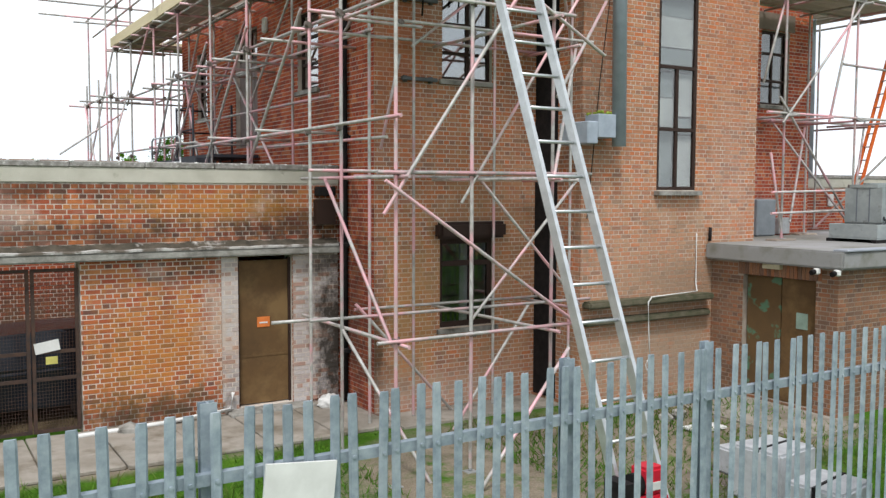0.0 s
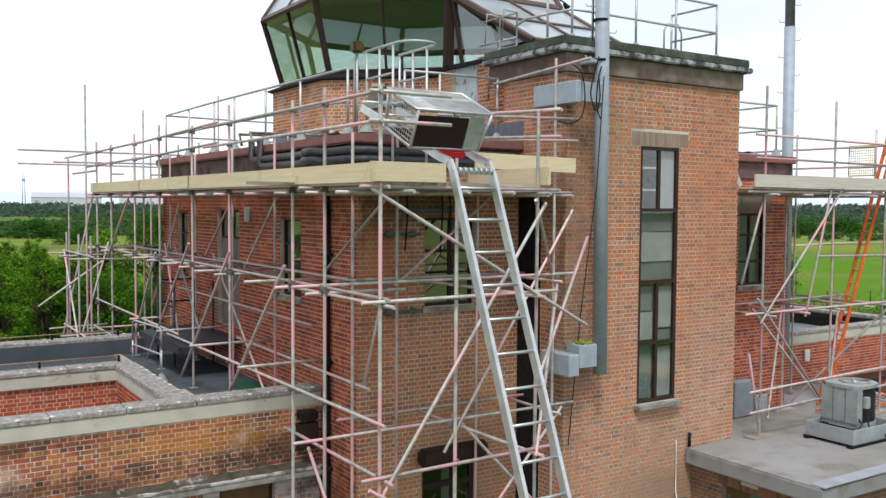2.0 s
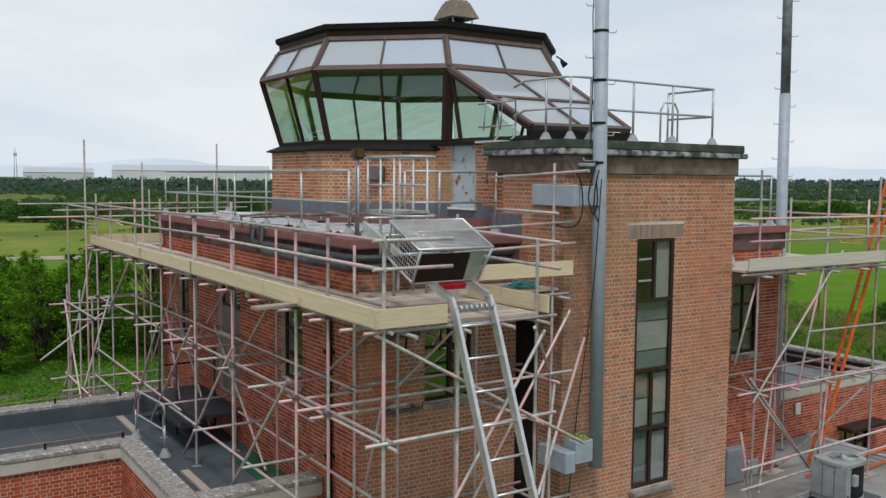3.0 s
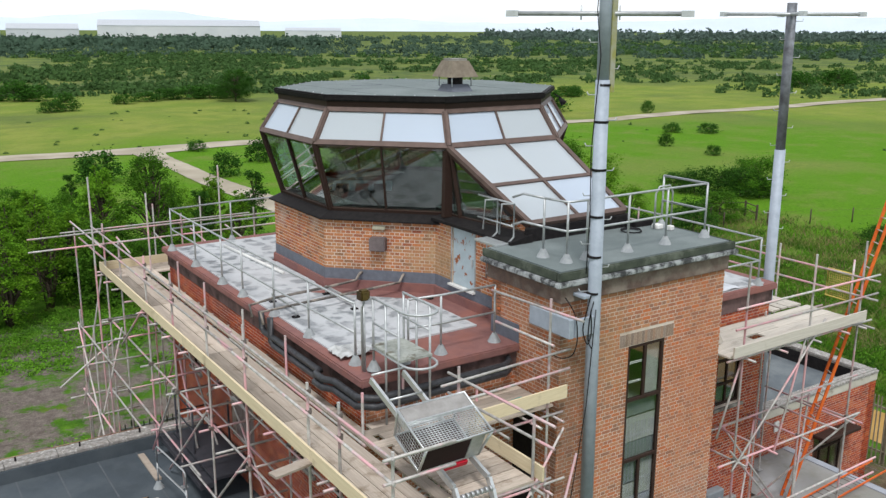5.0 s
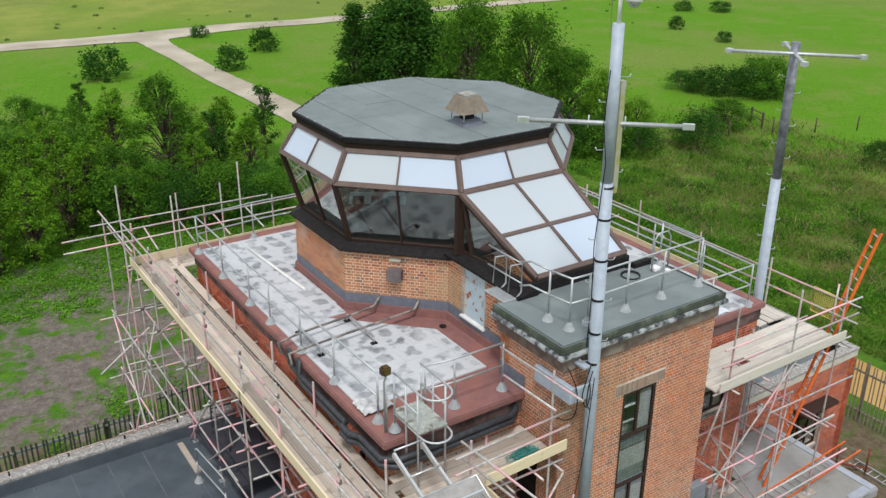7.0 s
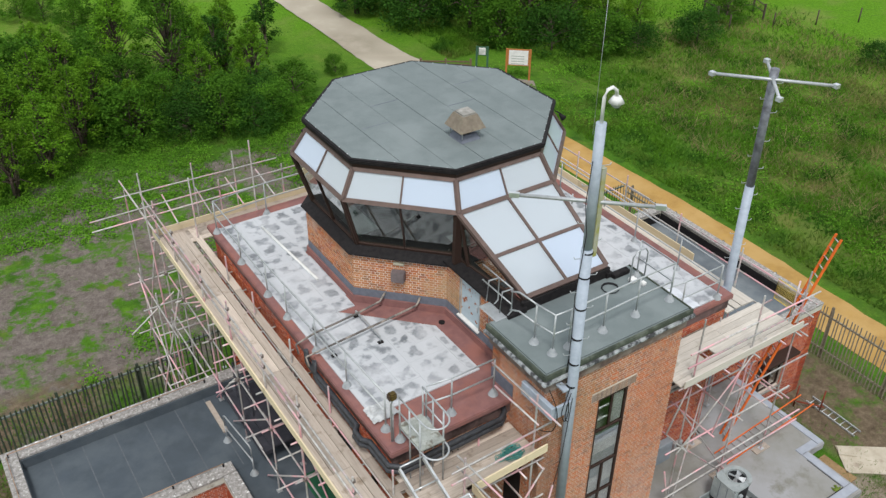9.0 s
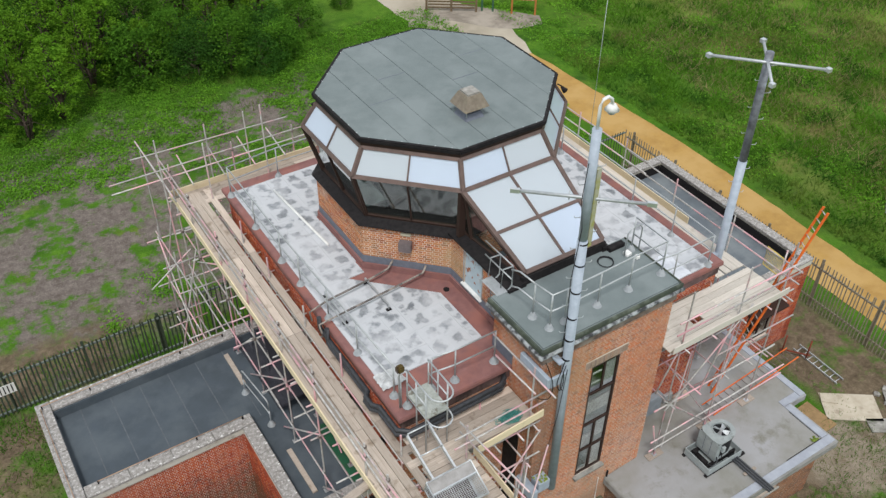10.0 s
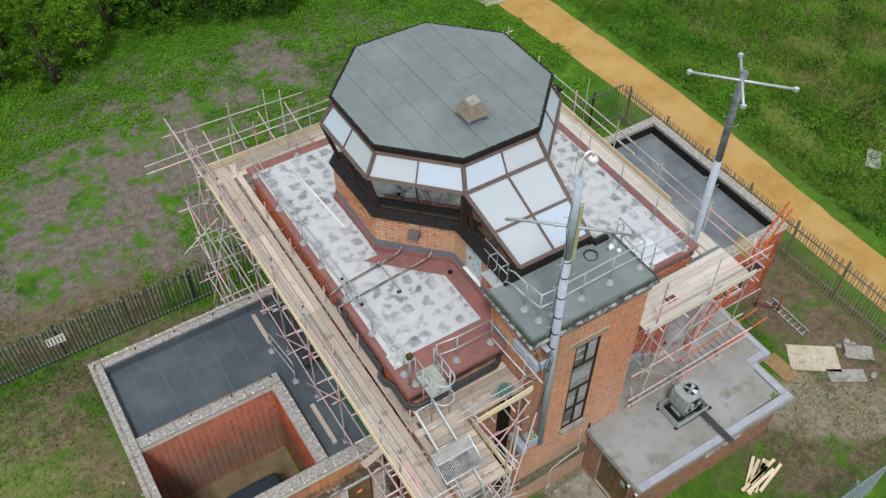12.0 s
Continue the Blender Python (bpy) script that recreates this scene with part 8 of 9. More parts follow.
def ribbon(name, centre, width, material, label, lift=0.012, steps=14):
    """A path laid on the ground along a smooth line of (x, y, share of width)."""
    pts = []
    for k in range(len(centre) - 1):
        p0, p1, p2, p3 = centre[max(k - 1, 0)], centre[k], centre[k + 1], centre[min(k + 2, len(centre) - 1)]
        for s in range(steps):
            t = s / steps
            pts.append(tuple(0.5 * (2 * b + (c - a) * t + (2 * a - 5 * b + 4 * c - d) * t * t + (3 * b - a - 3 * c + d) * t ** 3) for a, b, c, d in zip(p0, p1, p2, p3)))
    pts.append(tuple(centre[-1]))
    vs, fs = [], []
    across = 4
    for k, (x, y, w) in enumerate(pts):
        a, b = pts[max(k - 1, 0)], pts[min(k + 1, len(pts) - 1)]
        dx, dy = b[0] - a[0], b[1] - a[1]
        ln = math.hypot(dx, dy) or 1
        nx, ny = -dy / ln, dx / ln
        for j in range(across + 1):
            f = (j / across - 0.5) * width * w
            if j in (0, across):
                f *= 1 + 0.08 * noise.noise((x * 0.9, y * 0.9, j))
            px, py = x + nx * f, y + ny * f
            crown = 0.03 * (1 - abs(2 * j / across - 1))
            vs.append((px, py, ground_height(px, py) + lift + crown + (0.05 if math.hypot(px, py) > 45 else 0)))
    for k in range(len(pts) - 1):
        for j in range(across):
            a = k * (across + 1) + j
            fs.append((a, a + 1, a + across + 2, a + across + 1))
    return tagged(raw(name, vs, fs, material), label, "path", kind="structure")


ribbon("footpath", [(22.6, -30, 1), (23.0, -8, 1), (23.2, 4, 1), (23.5, 14, 1.05), (23.0, 24, 1.1), (22.6, 29, 1.1)], 2.5, OCHRE, "ochre gravel footpath outside the palisade fence")
ribbon("track", [(22.4, 27, 1.2), (22.6, 32, 1.7), (21.6, 38, 1.1), (21.5, 45, 1.0), (21.4, 58, 0.95), (21.2, 66, 0.9), (21.0, 78, 0.85), (21.1, 88, 1.0), (21.4, 92, 1.4)], 3.0, STONE, "pale stone track through a meadow", 0.02)
ribbon("track", [(-70, 103, 1), (-25, 97.5, 1), (6, 95, 1), (15, 93.8, 1.1), (22, 93.3, 1.25), (31, 94, 1.0), (42, 93.6, 0.85), (73, 93.4, 0.8), (91, 93.2, 0.85), (125, 95, 0.9), (170, 95, 1), (260, 99, 1), (400, 106, 1)], 4.6, STONE, "long pale track across open grassland", 0.02)
ribbon("gravel_apron", [(20.5, 35, 1), (23.5, 33, 1.1), (26, 31, 0.8), (27.4, 30.2, 0.4)], 3.0, mat("grey_brown_gravel", (0.26, 0.225, 0.185), 0.95, color2=(0.18, 0.155, 0.125), scale=1.5, bump=0.5, bscale=60, stain=(0.33, 0.29, 0.24), stain_scale=0.6), "grey-brown gravel apron by a field gate", 0.03)

YARD = mat("broken_yard_concrete", (0.35, 0.32, 0.28), 0.95, color2=(0.24, 0.215, 0.18), scale=1.6, bump=0.5, bscale=30, stain=(0.17, 0.145, 0.11), stain_scale=1.3, stain_spread=(0.5, 0.66))
bm = bmesh.new()
box(bm, -7.05, -2.45, 2.95, 6.48, 0.0, 0.05)
tagged(part("yard_floor", bm, mat("dusty_yard_floor", (0.20, 0.15, 0.085), 0.95, color2=(0.13, 0.10, 0.06), scale=1.5, bump=0.4)), "dusty brown concrete yard floor", "floor", kind="structure")
for k in range(6):
    bm = bmesh.new(); box(bm, -5.9 + 1.0 * k, -4.92 + 1.0 * k, 0.45 + 0.05 * (k % 2), 2.54, 0.0, 0.05 + 0.008 * (k % 3))
    bmesh.ops.bevel(bm, geom=bm.edges[:], offset=0.012, segments=1, affect="EDGES")
    tagged(part("pavement", bm, YARD), "worn concrete paving along a brick wall", "pavement", kind="structure")
bm = bmesh.new(); box(bm, 0.15, 3.2, 0.35, 1.2, 0.0, 0.035); tagged(part("pavement", bm, YARD), "broken concrete apron at the tower foot", "pavement", kind="structure")
bm = bmesh.new(); box(bm, 4.9, 6.4, -3.2, -0.3, 0.0, 0.03); tagged(part("pavement", bm, YARD), "concrete apron before the plant room doors", "pavement", kind="structure")
bm = bmesh.new(); bend(bm, [(-4.3, 2.2, 0.08), (-3.0, 2.28, 0.09), (-1.9, 2.4, 0.14), (-1.85, 2.45, 0.4)], 0.035, 8)
tagged(part("waste_pipe", bm, WHITE), "white plastic waste pipe along the wall foot", "pipe")

# ---- palisade fences ----
bm = bmesh.new()
prof = [(-0.034, 0.0), (-0.02, -0.016), (0.02, -0.016), (0.034, 0.0), (0.03, 0.004), (0.018, -0.010), (-0.018, -0.010), (-0.03, 0.004)]
lo = [bm.verts.new((x, y, 0.06)) for x, y in prof]
hi = [bm.verts.new((x, y, 2.355)) for x, y in prof]
tip = [bm.verts.new((x * 0.86, y, 2.385 - (0.012 if abs(x) < 0.019 else 0.0))) for x, y in prof]
for a, b in ((lo, hi), (hi, tip)):
    for k in range(8):
        j = (k + 1) % 8
        bm.faces.new((a[k], a[j], b[j], b[k]))
bm.faces.new(tip); bm.faces.new(lo[::-1])
for z in (0.45, 1.98):
    tube(bm, (0, -0.016, z), (0, -0.026, z), 0.013, 6)
PALE_MESH = mesh_of("pale", bm, FENCE)
FENCE_DARK = mat("weathered_green_palisade", (0.06, 0.08, 0.055), 0.75, 0.05, color2=(0.042, 0.056, 0.04), scale=7.0, rand=0.12)
FENCE_RAIL = mat("dull_grey_green_rail", (0.17, 0.20, 0.18), 0.7, 0.1, color2=(0.12, 0.14, 0.125), scale=7.0)
FENCE_RUST = mat("brown_galvanised_palisade", (0.31, 0.275, 0.21), 0.6, 0.2, color2=(0.23, 0.20, 0.145), scale=7.0, rand=0.12)


def palisade(p, q, material, label, height=2.4, pitch=0.155, slim=1.0, posts=None):
    p, q = Vector(p), Vector(q)
    d = (q - p)
    ln, ang = d.length, math.atan2(d.y, d.x)
    ob = thing("palisade_fence", label, "fence")
    me = PALE_MESH
    if material is not FENCE:
        me = PALE_MESH.copy()
        me.materials.clear(); me.materials.append(material)
    R = Matrix.Rotation(ang, 4, "Z")
    for k in range(int(ln / pitch) + 1):
        o = new("pale", me)
        o.parent = ob
        o.matrix_basis = Matrix.Translation(p + d.normalized() * (k * pitch) + R @ Vector((0, -0.028, 0))) @ R @ Matrix.Rotation(random.uniform(-0.02, 0.02), 4, "Y") @ Matrix.Diagonal((slim, 1, height / 2.4 * random.uniform(0.995, 1.005), 1))
    for along in posts or [min(k * 2.75 + 0.4, ln) for k in range(int((ln + 0.1) / 2.75) + 1)]:
        bm = bmesh.new()
        mm = Matrix.Translation(p + d.normalized() * along) @ R
        box(bm, -0.05, 0.05, 0.045, 0.055, 0, height + 0.02, mm); box(bm, -0.005, 0.005, 0.055, 0.1, 0, height + 0.02, mm); box(bm, -0.05, 0.05, 0.1, 0.11, 0, height + 0.02, mm)
        part("post", bm, material, ob)
    for z in ((0.45, height - 0.42) if material is not FENCE_DARK else (0.15, height - 0.2)):
        bm = bmesh.new()
        mm = Matrix.Translation(p) @ R
        box(bm, 0, ln, -0.008, 0.0, z - 0.035, z + 0.035, mm); box(bm, 0, ln, 0.0, 0.05, z + 0.027, z + 0.035, mm)
        part("rail", bm, FENCE_RAIL if material is FENCE_DARK else material, ob)
    return ob


palisade((-7.847, -6.38, 0), (14.5, -6.38, 0), FENCE, "galvanised steel palisade fence in front of a brick tower", pitch=0.1505, posts=[0.25, 2.98, 5.69, 7.18, 9.89, 12.6, 15.3, 18.0, 20.7])
palisade((-14.0, 14.75, 0), (-1.0, 14.75, 0), FENCE_DARK, "dark weathered palisade fence behind a low wing", 2.0, 0.155, 0.86)
palisade((-1.0, 14.76, 0), (20.4, 14.76, 0), FENCE_DARK, "dark weathered palisade fence behind the tower", 2.4, 0.18, 0.62)
palisade((20.45, 14.7, 0), (20.45, -6.2, 0), FENCE_RUST, "brown stained palisade fence beside a gravel footpath", 2.4, 0.15, 0.75)
bm = bmesh.new(); box(bm, -4.58, -4.12, -6.47, -6.45, 1.42, 2.02, Matrix.Translation((-4.35, 0, 1.9)) @ Matrix.Rotation(0.1, 4, "Y") @ Matrix.Translation((4.35, 0, -1.9)))
tagged(part("notice_board", bm, WHITE), "blank white notice board on a palisade fence", "sign")
sg = thing("fence_sign", "white sign with dark bars on a dark fence", "sign", at=(-8.2, 14.68, 1.3))
boxpart("panel", (-0.35, 0.35, -0.012, 0.0, -0.22, 0.22), WHITE, sg)
for k in range(5):
    boxpart("bar", (-0.3 + 0.13 * k, -0.26 + 0.13 * k, -0.016, -0.012, -0.18, 0.18), BLACK_TRIM, sg)

# ---- loose things on the ground ----
for k, (x, y, z, rz) in enumerate(((2.5, -4.55, 0.0, 0.1), (3.05, -3.8, -0.3, -0.06), (2.2, -5.5, -0.12, 0.2))):
    ob = thing("wrapped_block", "white plastic-wrapped block stacked on grass by a fence", "block", "wrapped blocks", at=(x, y, z))
    ob.rotation_euler = (0, 0, rz)
    bm = bmesh.new(); box(bm, -0.38, 0.38, -0.32, 0.32, -z, 0.64); bmesh.ops.bevel(bm, geom=bm.edges[:], offset=0.03, segments=2, affect="EDGES")
    part("wrap", bm, mat("cloudy_plastic_wrap", (0.48, 0.49, 0.51), 0.35, color2=(0.36, 0.37, 0.39), scale=5.0), ob)
    bm = bmesh.new(); box(bm, -0.388, 0.388, -0.02, 0.02, -z, 0.648)
    part("strap", bm, BLACK_TRIM, ob)
PLY = mat("muddy_plywood", (0.50, 0.45, 0.36), 0.85, color2=(0.40, 0.35, 0.27), scale=2.5, bump=0.1, stain=(0.30, 0.25, 0.19), stain_scale=2.0, stain_spread=(0.56, 0.7))
rr = random.Random(11)
for k in range(9):
    b0 = boxpart("timber_offcut", (-0.75, 0.75, -0.06, 0.06, 0, 0.045), NEWBOARD)
    b0.matrix_basis = Matrix.Translation((11.75 + rr.uniform(-0.35, 0.35), -3.85 + rr.uniform(-0.3, 0.3), 0.012 + 0.047 * (k // 3))) @ Matrix.Rotation(0.35 + rr.uniform(-0.25, 0.25), 4, "Z")
    tagged(b0, "pale sawn timber offcut in a heap on grass", "timber", "timber offcuts")
for k, (x, y, w, d, rz, mt, lab) in enumerate(((17.42, -1.2, 1.0, 0.62, -0.62, PLY, "large pale plywood sheet lying on bare earth"), (17.05, -0.52, 0.3, 0.2, -0.74, PLY, "small pale plywood offcut lying on bare earth"), (17.9, -2.5, 0.75, 0.3, -0.55, CONCRETE, "grey concrete slab lying on bare earth"), (19.2, -2.0, 0.55, 0.35, -0.7, CONCRETE, "grey concrete slab lying on bare earth"), (15.95, -0.83, 0.36, 0.64, 0.03, mat("brown_board", (0.3, 0.2, 0.1), 0.9), "brown board lying by a brick wall"), (29.3, 5.6, 0.7, 0.35, 0.6, CONCRETE, "concrete manhole cover sunk in rough grass"))):
    b0 = boxpart("sheet", (-w, w, -d, d, 0, 0.04), mt)
    b0.matrix_basis = Matrix.Translation((x, y, 0.012 + 0.045 * (k % 2))) @ Matrix.Rotation(rz, 4, "Z")
    tagged(b0, lab, "sheet")
for k in range(26):
    cx, cy, sp = rr.choice(((-8.1, 7.0, 1.6), (15.6, 0.6, 0.6), (4.2, -0.6, 0.8), (19.0, -2.2, 1.0), (-3.8, 1.6, 0.8)))
    bm = bmesh.new()
    s = rr.uniform(0.07, 0.2)
    bmesh.ops.create_icosphere(bm, subdivisions=1, radius=s)
    for v in bm.verts:
        v.co = Vector((v.co.x * rr.uniform(0.7, 1.3), v.co.y * rr.uniform(0.7, 1.3), max(v.co.z * rr.uniform(0.5, 0.9), -s * 0.3)))
    o = part("rubble", bm, CONCRETE)
    o.location = (cx + rr.uniform(-sp * 0.4, sp * 0.4), cy + rr.uniform(-sp, sp), s * 0.28)
    tagged(o, "lump of broken concrete on the ground", "rubble", "rubble")
sc_ = boxpart("scrap_sheet", (3.8, 4.4, -2.2, -1.85, 0.03, 0.06), WHITE)
tagged(sc_, "white scrap sheet lying on grass", "sheet")
bm = bmesh.new()
bmesh.ops.create_icosphere(bm, subdivisions=3, radius=0.16)
for v in bm.verts:
    v.co = Vector((v.co.x * 1.15, v.co.y, max(v.co.z * 0.85, -0.12))) * (1 + 0.5 * noise.noise(v.co * 14))
for f in bm.faces:
    f.smooth = True
bag = part("rubbish_bag", bm, WHITE)
bag.location = (-0.32, 2.06, 0.13)
tagged(bag, "crumpled white plastic bag by a brick wall", "bag")
ladder("ladder", (18.16, 1.9, 0.06), (18.09, -0.2, 0.06), (1, 0.03, 0), 8, ALU, "short aluminium ladder lying on grass", "ladder")
trs = thing("trestle", "rust-red steel trestle standing on grass", "trestle", at=(17.4, 2.0, 0))
trs.rotation_euler = (0, 0, -0.9)
RUST = mat("rust_red_steel", (0.22, 0.05, 0.03), 0.8, color2=(0.14, 0.04, 0.025), scale=9.0)
for x in (0, 0.9):
    bm = bmesh.new(); tube(bm, (x, 0, 0), (x, 0, 1.0), 0.03); part("post", bm, RUST, trs)
bm = bmesh.new(); tube(bm, (-0.1, 0, 0.25), (1.0, 0, 0.25), 0.03); part("rail", bm, RUST, trs)
# dark van parked in the yard
van = thing("car", "dark blue car parked in a brick yard", "car", at=(-5.1, 4.2, 0.05))
van.scale = (1.0, 1.0, 0.8)
VANPAINT = mat("dark_blue_car_paint", (0.012, 0.018, 0.03), 0.25, 0.3, color2=(0.014, 0.02, 0.032), scale=2.0, spec=0.6)
bm = bmesh.new()
rings = []
for x, w, z0, z1 in ((-0.9, 0.78, 0.35, 0.95), (-0.75, 0.84, 0.3, 1.1), (-0.3, 0.85, 0.28, 1.7), (0.9, 0.85, 0.28, 1.78), (1.7, 0.84, 0.3, 1.75), (1.8, 0.8, 0.35, 1.6)):
    rings.append([bm.verts.new(p) for p in ((x, -w, z0), (x, w, z0), (x, w, z1 * 0.6), (x, w * 0.82, z1), (x, -w * 0.82, z1), (x, -w, z1 * 0.6))])
for a, b in zip(rings, rings[1:]):
    for k in range(6):
        j = (k + 1) % 6
        bm.faces.new((a[k], a[j], b[j], b[k]))
bm.faces.new(rings[0][::-1]); bm.faces.new(rings[-1])
bmesh.ops.bevel(bm, geom=bm.edges[:], offset=0.05, segments=2, affect="EDGES")
part("body", bm, VANPAINT, van)
for x in (-0.45, 1.25):
    for y in (-0.8, 0.8):
        bm = bmesh.new(); tube(bm, (x, y - 0.09, 0.31), (x, y + 0.09, 0.31), 0.31, 18)
        wh = part("wheel", bm, BLACK_TRIM, van)
        bm = bmesh.new(); tube(bm, (x, y - 0.095, 0.31), (x, y + 0.095, 0.31), 0.19, 14)
        part("rim", bm, GALV, wh)
bm = bmesh.new(); hexa(bm, [(-0.72, -0.66, 1.16), (-0.72, 0.66, 1.16), (-0.36, 0.62, 1.66), (-0.36, -0.62, 1.66)], [(-0.75, -0.66, 1.17), (-0.75, 0.66, 1.17), (-0.39, 0.62, 1.67), (-0.39, -0.62, 1.67)])
part("windscreen", bm, GLASS_DARK, van)

# ---- plants ----
def leaf_mat(name, a, b, rand=0.25, scale=0.9, spread=(0.35, 0.65), island=0.35, stain=None, stain_scale=0.45, through_light=0.38):
    m = mat(name, a, 0.75, color2=b, scale=scale, spread=spread, island=island, rand=rand, spec=0.04, stain=stain, stain_scale=stain_scale, stain_spread=(0.47, 0.60))
    n, l = m.node_tree.nodes, m.node_tree.links
    p = n["Principled BSDF"]
    src = p.inputs["Base Color"].links[0].from_socket
    tr = n.new("ShaderNodeBsdfTranslucent")
    l.new(src, tr.inputs["Color"])
    mx = n.new("ShaderNodeMixShader")
    mx.inputs[0].default_value = through_light
    l.new(p.outputs[0], mx.inputs[1]); l.new(tr.outputs[0], mx.inputs[2])
    l.new(mx.outputs[0], n["Material Output"].inputs["Surface"])
    return m


LEAF_A = leaf_mat("bright_birch_leaf", (0.18, 0.36, 0.026), (0.085, 0.215, 0.017))
LEAF_B = leaf_mat("deep_green_leaf", (0.058, 0.158, 0.022), (0.033, 0.098, 0.015))
LEAF_C = leaf_mat("grey_willow_leaf", (0.108, 0.258, 0.023), (0.05, 0.14, 0.015))
BARK = mat("brown_bark", (0.11, 0.085, 0.065), 0.95, color2=(0.06, 0.048, 0.038), scale=8.0, bump=0.6)


def leaves(rg, centres, count, size, spread):
    """Small bent leaves scattered round limb ends: vertices and faces."""
    c = np.array(centres)
    pick = rg.integers(0, len(c), count)
    rad = np.array([s for s in spread])[pick] if not np.isscalar(spread) else np.full(count, spread)
    off = rg.normal(0, 1, (count, 3))
    off *= (rad * 0.56)[:, None]
    off[:, 2] *= 0.75
    p = c[pick] + off
    a = rg.normal(0, 1, (count, 3)); a[:, 2] *= 0.5
    a /= np.linalg.norm(a, axis=1)[:, None]
    b = np.cross(a, rg.normal(0, 1, (count, 3)))
    b /= np.linalg.norm(b, axis=1)[:, None] + 1e-6
    s = (size * rg.uniform(0.6, 1.3, count))[:, None]
    v = np.stack([p - a * s, p + b * s * 0.5, p + a * s, p - b * s * 0.5], 1).reshape(-1, 3)
    f = np.arange(count * 4).reshape(-1, 4)
    return v.tolist(), f.tolist()


def tree_mesh(seed, height, crown, base, clumps, count, leaf, size, squat=1.0, puff=(0.10, 0.40), stems=1, taper=0.0):
    """Trunk with limbs, and a crown of clumps of small leaves about the limb ends."""
    rg = np.random.default_rng(seed)
    bm = bmesh.new()
    trunk_top = Vector((rg.normal(0, 0.1) * height * 0.1, rg.normal(0, 0.1) * height * 0.1, height * 0.62))
    tube(bm, (0, 0, -0.1), trunk_top * 0.5, height * 0.022, 8, height * 0.016)
    tube(bm, trunk_top * 0.5, trunk_top, height * 0.016, 8, height * 0.008)
    for k in range(1, stems):
        a = rg.uniform(0, 2 * math.pi)
        foot, head = Vector((math.cos(a), math.sin(a), 0)) * 0.12 * crown, Vector((math.cos(a) * 0.5 * crown, math.sin(a) * 0.5 * crown, height * rg.uniform(0.5, 0.75)))
        tube(bm, foot, head, height * 0.011, 6, height * 0.004)
    ends, rad = [], []
    for k in range(clumps):
        ang = rg.uniform(0, 2 * math.pi)
        h = base + (height - base) * (rg.random() ** 0.85)
        f = (h - base) / (height - base)
        reach = crown * (1 - abs(f - 0.35) ** 1.6 * 1.25) * rg.uniform(0.35, 1.0) ** 0.6 * (1 - taper * f)
        e = Vector((math.cos(ang) * reach, math.sin(ang) * reach, h * squat))
        s = trunk_top * min(1.0, max(0.25, (h * squat - height * 0.15) / trunk_top.z * 0.75))
        if k % 2 == 0:
            mid = s.lerp(e, 0.5) + Vector((0, 0, 0.05 * height))
            tube(bm, s, mid, height * 0.007, 5, height * 0.005)
            tube(bm, mid, e, height * 0.005, 5, height * 0.002)
        ends.append(tuple(e)); rad.append(crown * rg.uniform(*puff))
    wood = mesh_of("trunk", bm, BARK)
    v, f = leaves(rg, ends, count, size, rad)
    me = bpy.data.meshes.new("crown")
    me.from_pydata(v, [], f)
    me.materials.append(leaf)
    return wood, me


def tree(meshes, x, y, scale, turn, label, group, name="tree", low=1.0):
    ob = thing(name, label, name if name != "tree" else "tree", group, at=(x, y, ground_height(x, y)))
    ob.rotation_euler = (0, 0, turn)
    ob.scale = (scale, scale, scale * low * random.uniform(0.92, 1.1))
    for nm, me in zip(("trunk", "crown"), meshes):
        c = new(nm, me)
        c.parent = ob
    return ob


T_BIRCH = tree_mesh(1, 7.5, 2.2, 1.2, 64, 9500, LEAF_A, 0.09)
T_ASH = tree_mesh(2, 8.5, 3.0, 1.6, 80, 12000, LEAF_B, 0.12)
T_WILLOW = tree_mesh(3, 6.0, 2.6, 0.6, 70, 9000, LEAF_C, 0.10)
T_YOUNG = tree_mesh(4, 6.5, 1.3, 0.8, 40, 3800, LEAF_B, 0.10)
T_FEATHER = tree_mesh(14, 5.4, 1.8, 0.5, 130, 6500, LEAF_A, 0.08, puff=(0.05, 0.22), stems=5, taper=0.4)
T_COLUMN = tree_mesh(15, 7.4, 2.5, 0.5, 190, 10500, LEAF_C, 0.085, puff=(0.06, 0.3), stems=4, taper=0.3)
T_SHRUB = tree_mesh(5, 2.6, 1.7, 0.25, 50, 5500, LEAF_C, 0.075)
T_BUSH = tree_mesh(6, 2.2, 1.9, 0.15, 60, 4500, LEAF_B, 0.08)
T_FAR = tree_mesh(9, 2.2, 1.9, 0.15, 60, 1500, LEAF_B, 0.15)
T_LIME = tree_mesh(10, 9.5, 3.9, 0.8, 120, 15000, LEAF_C, 0.13)
T_OAK = tree_mesh(8, 10.5, 4.8, 1.5, 120, 17000, LEAF_B, 0.14)
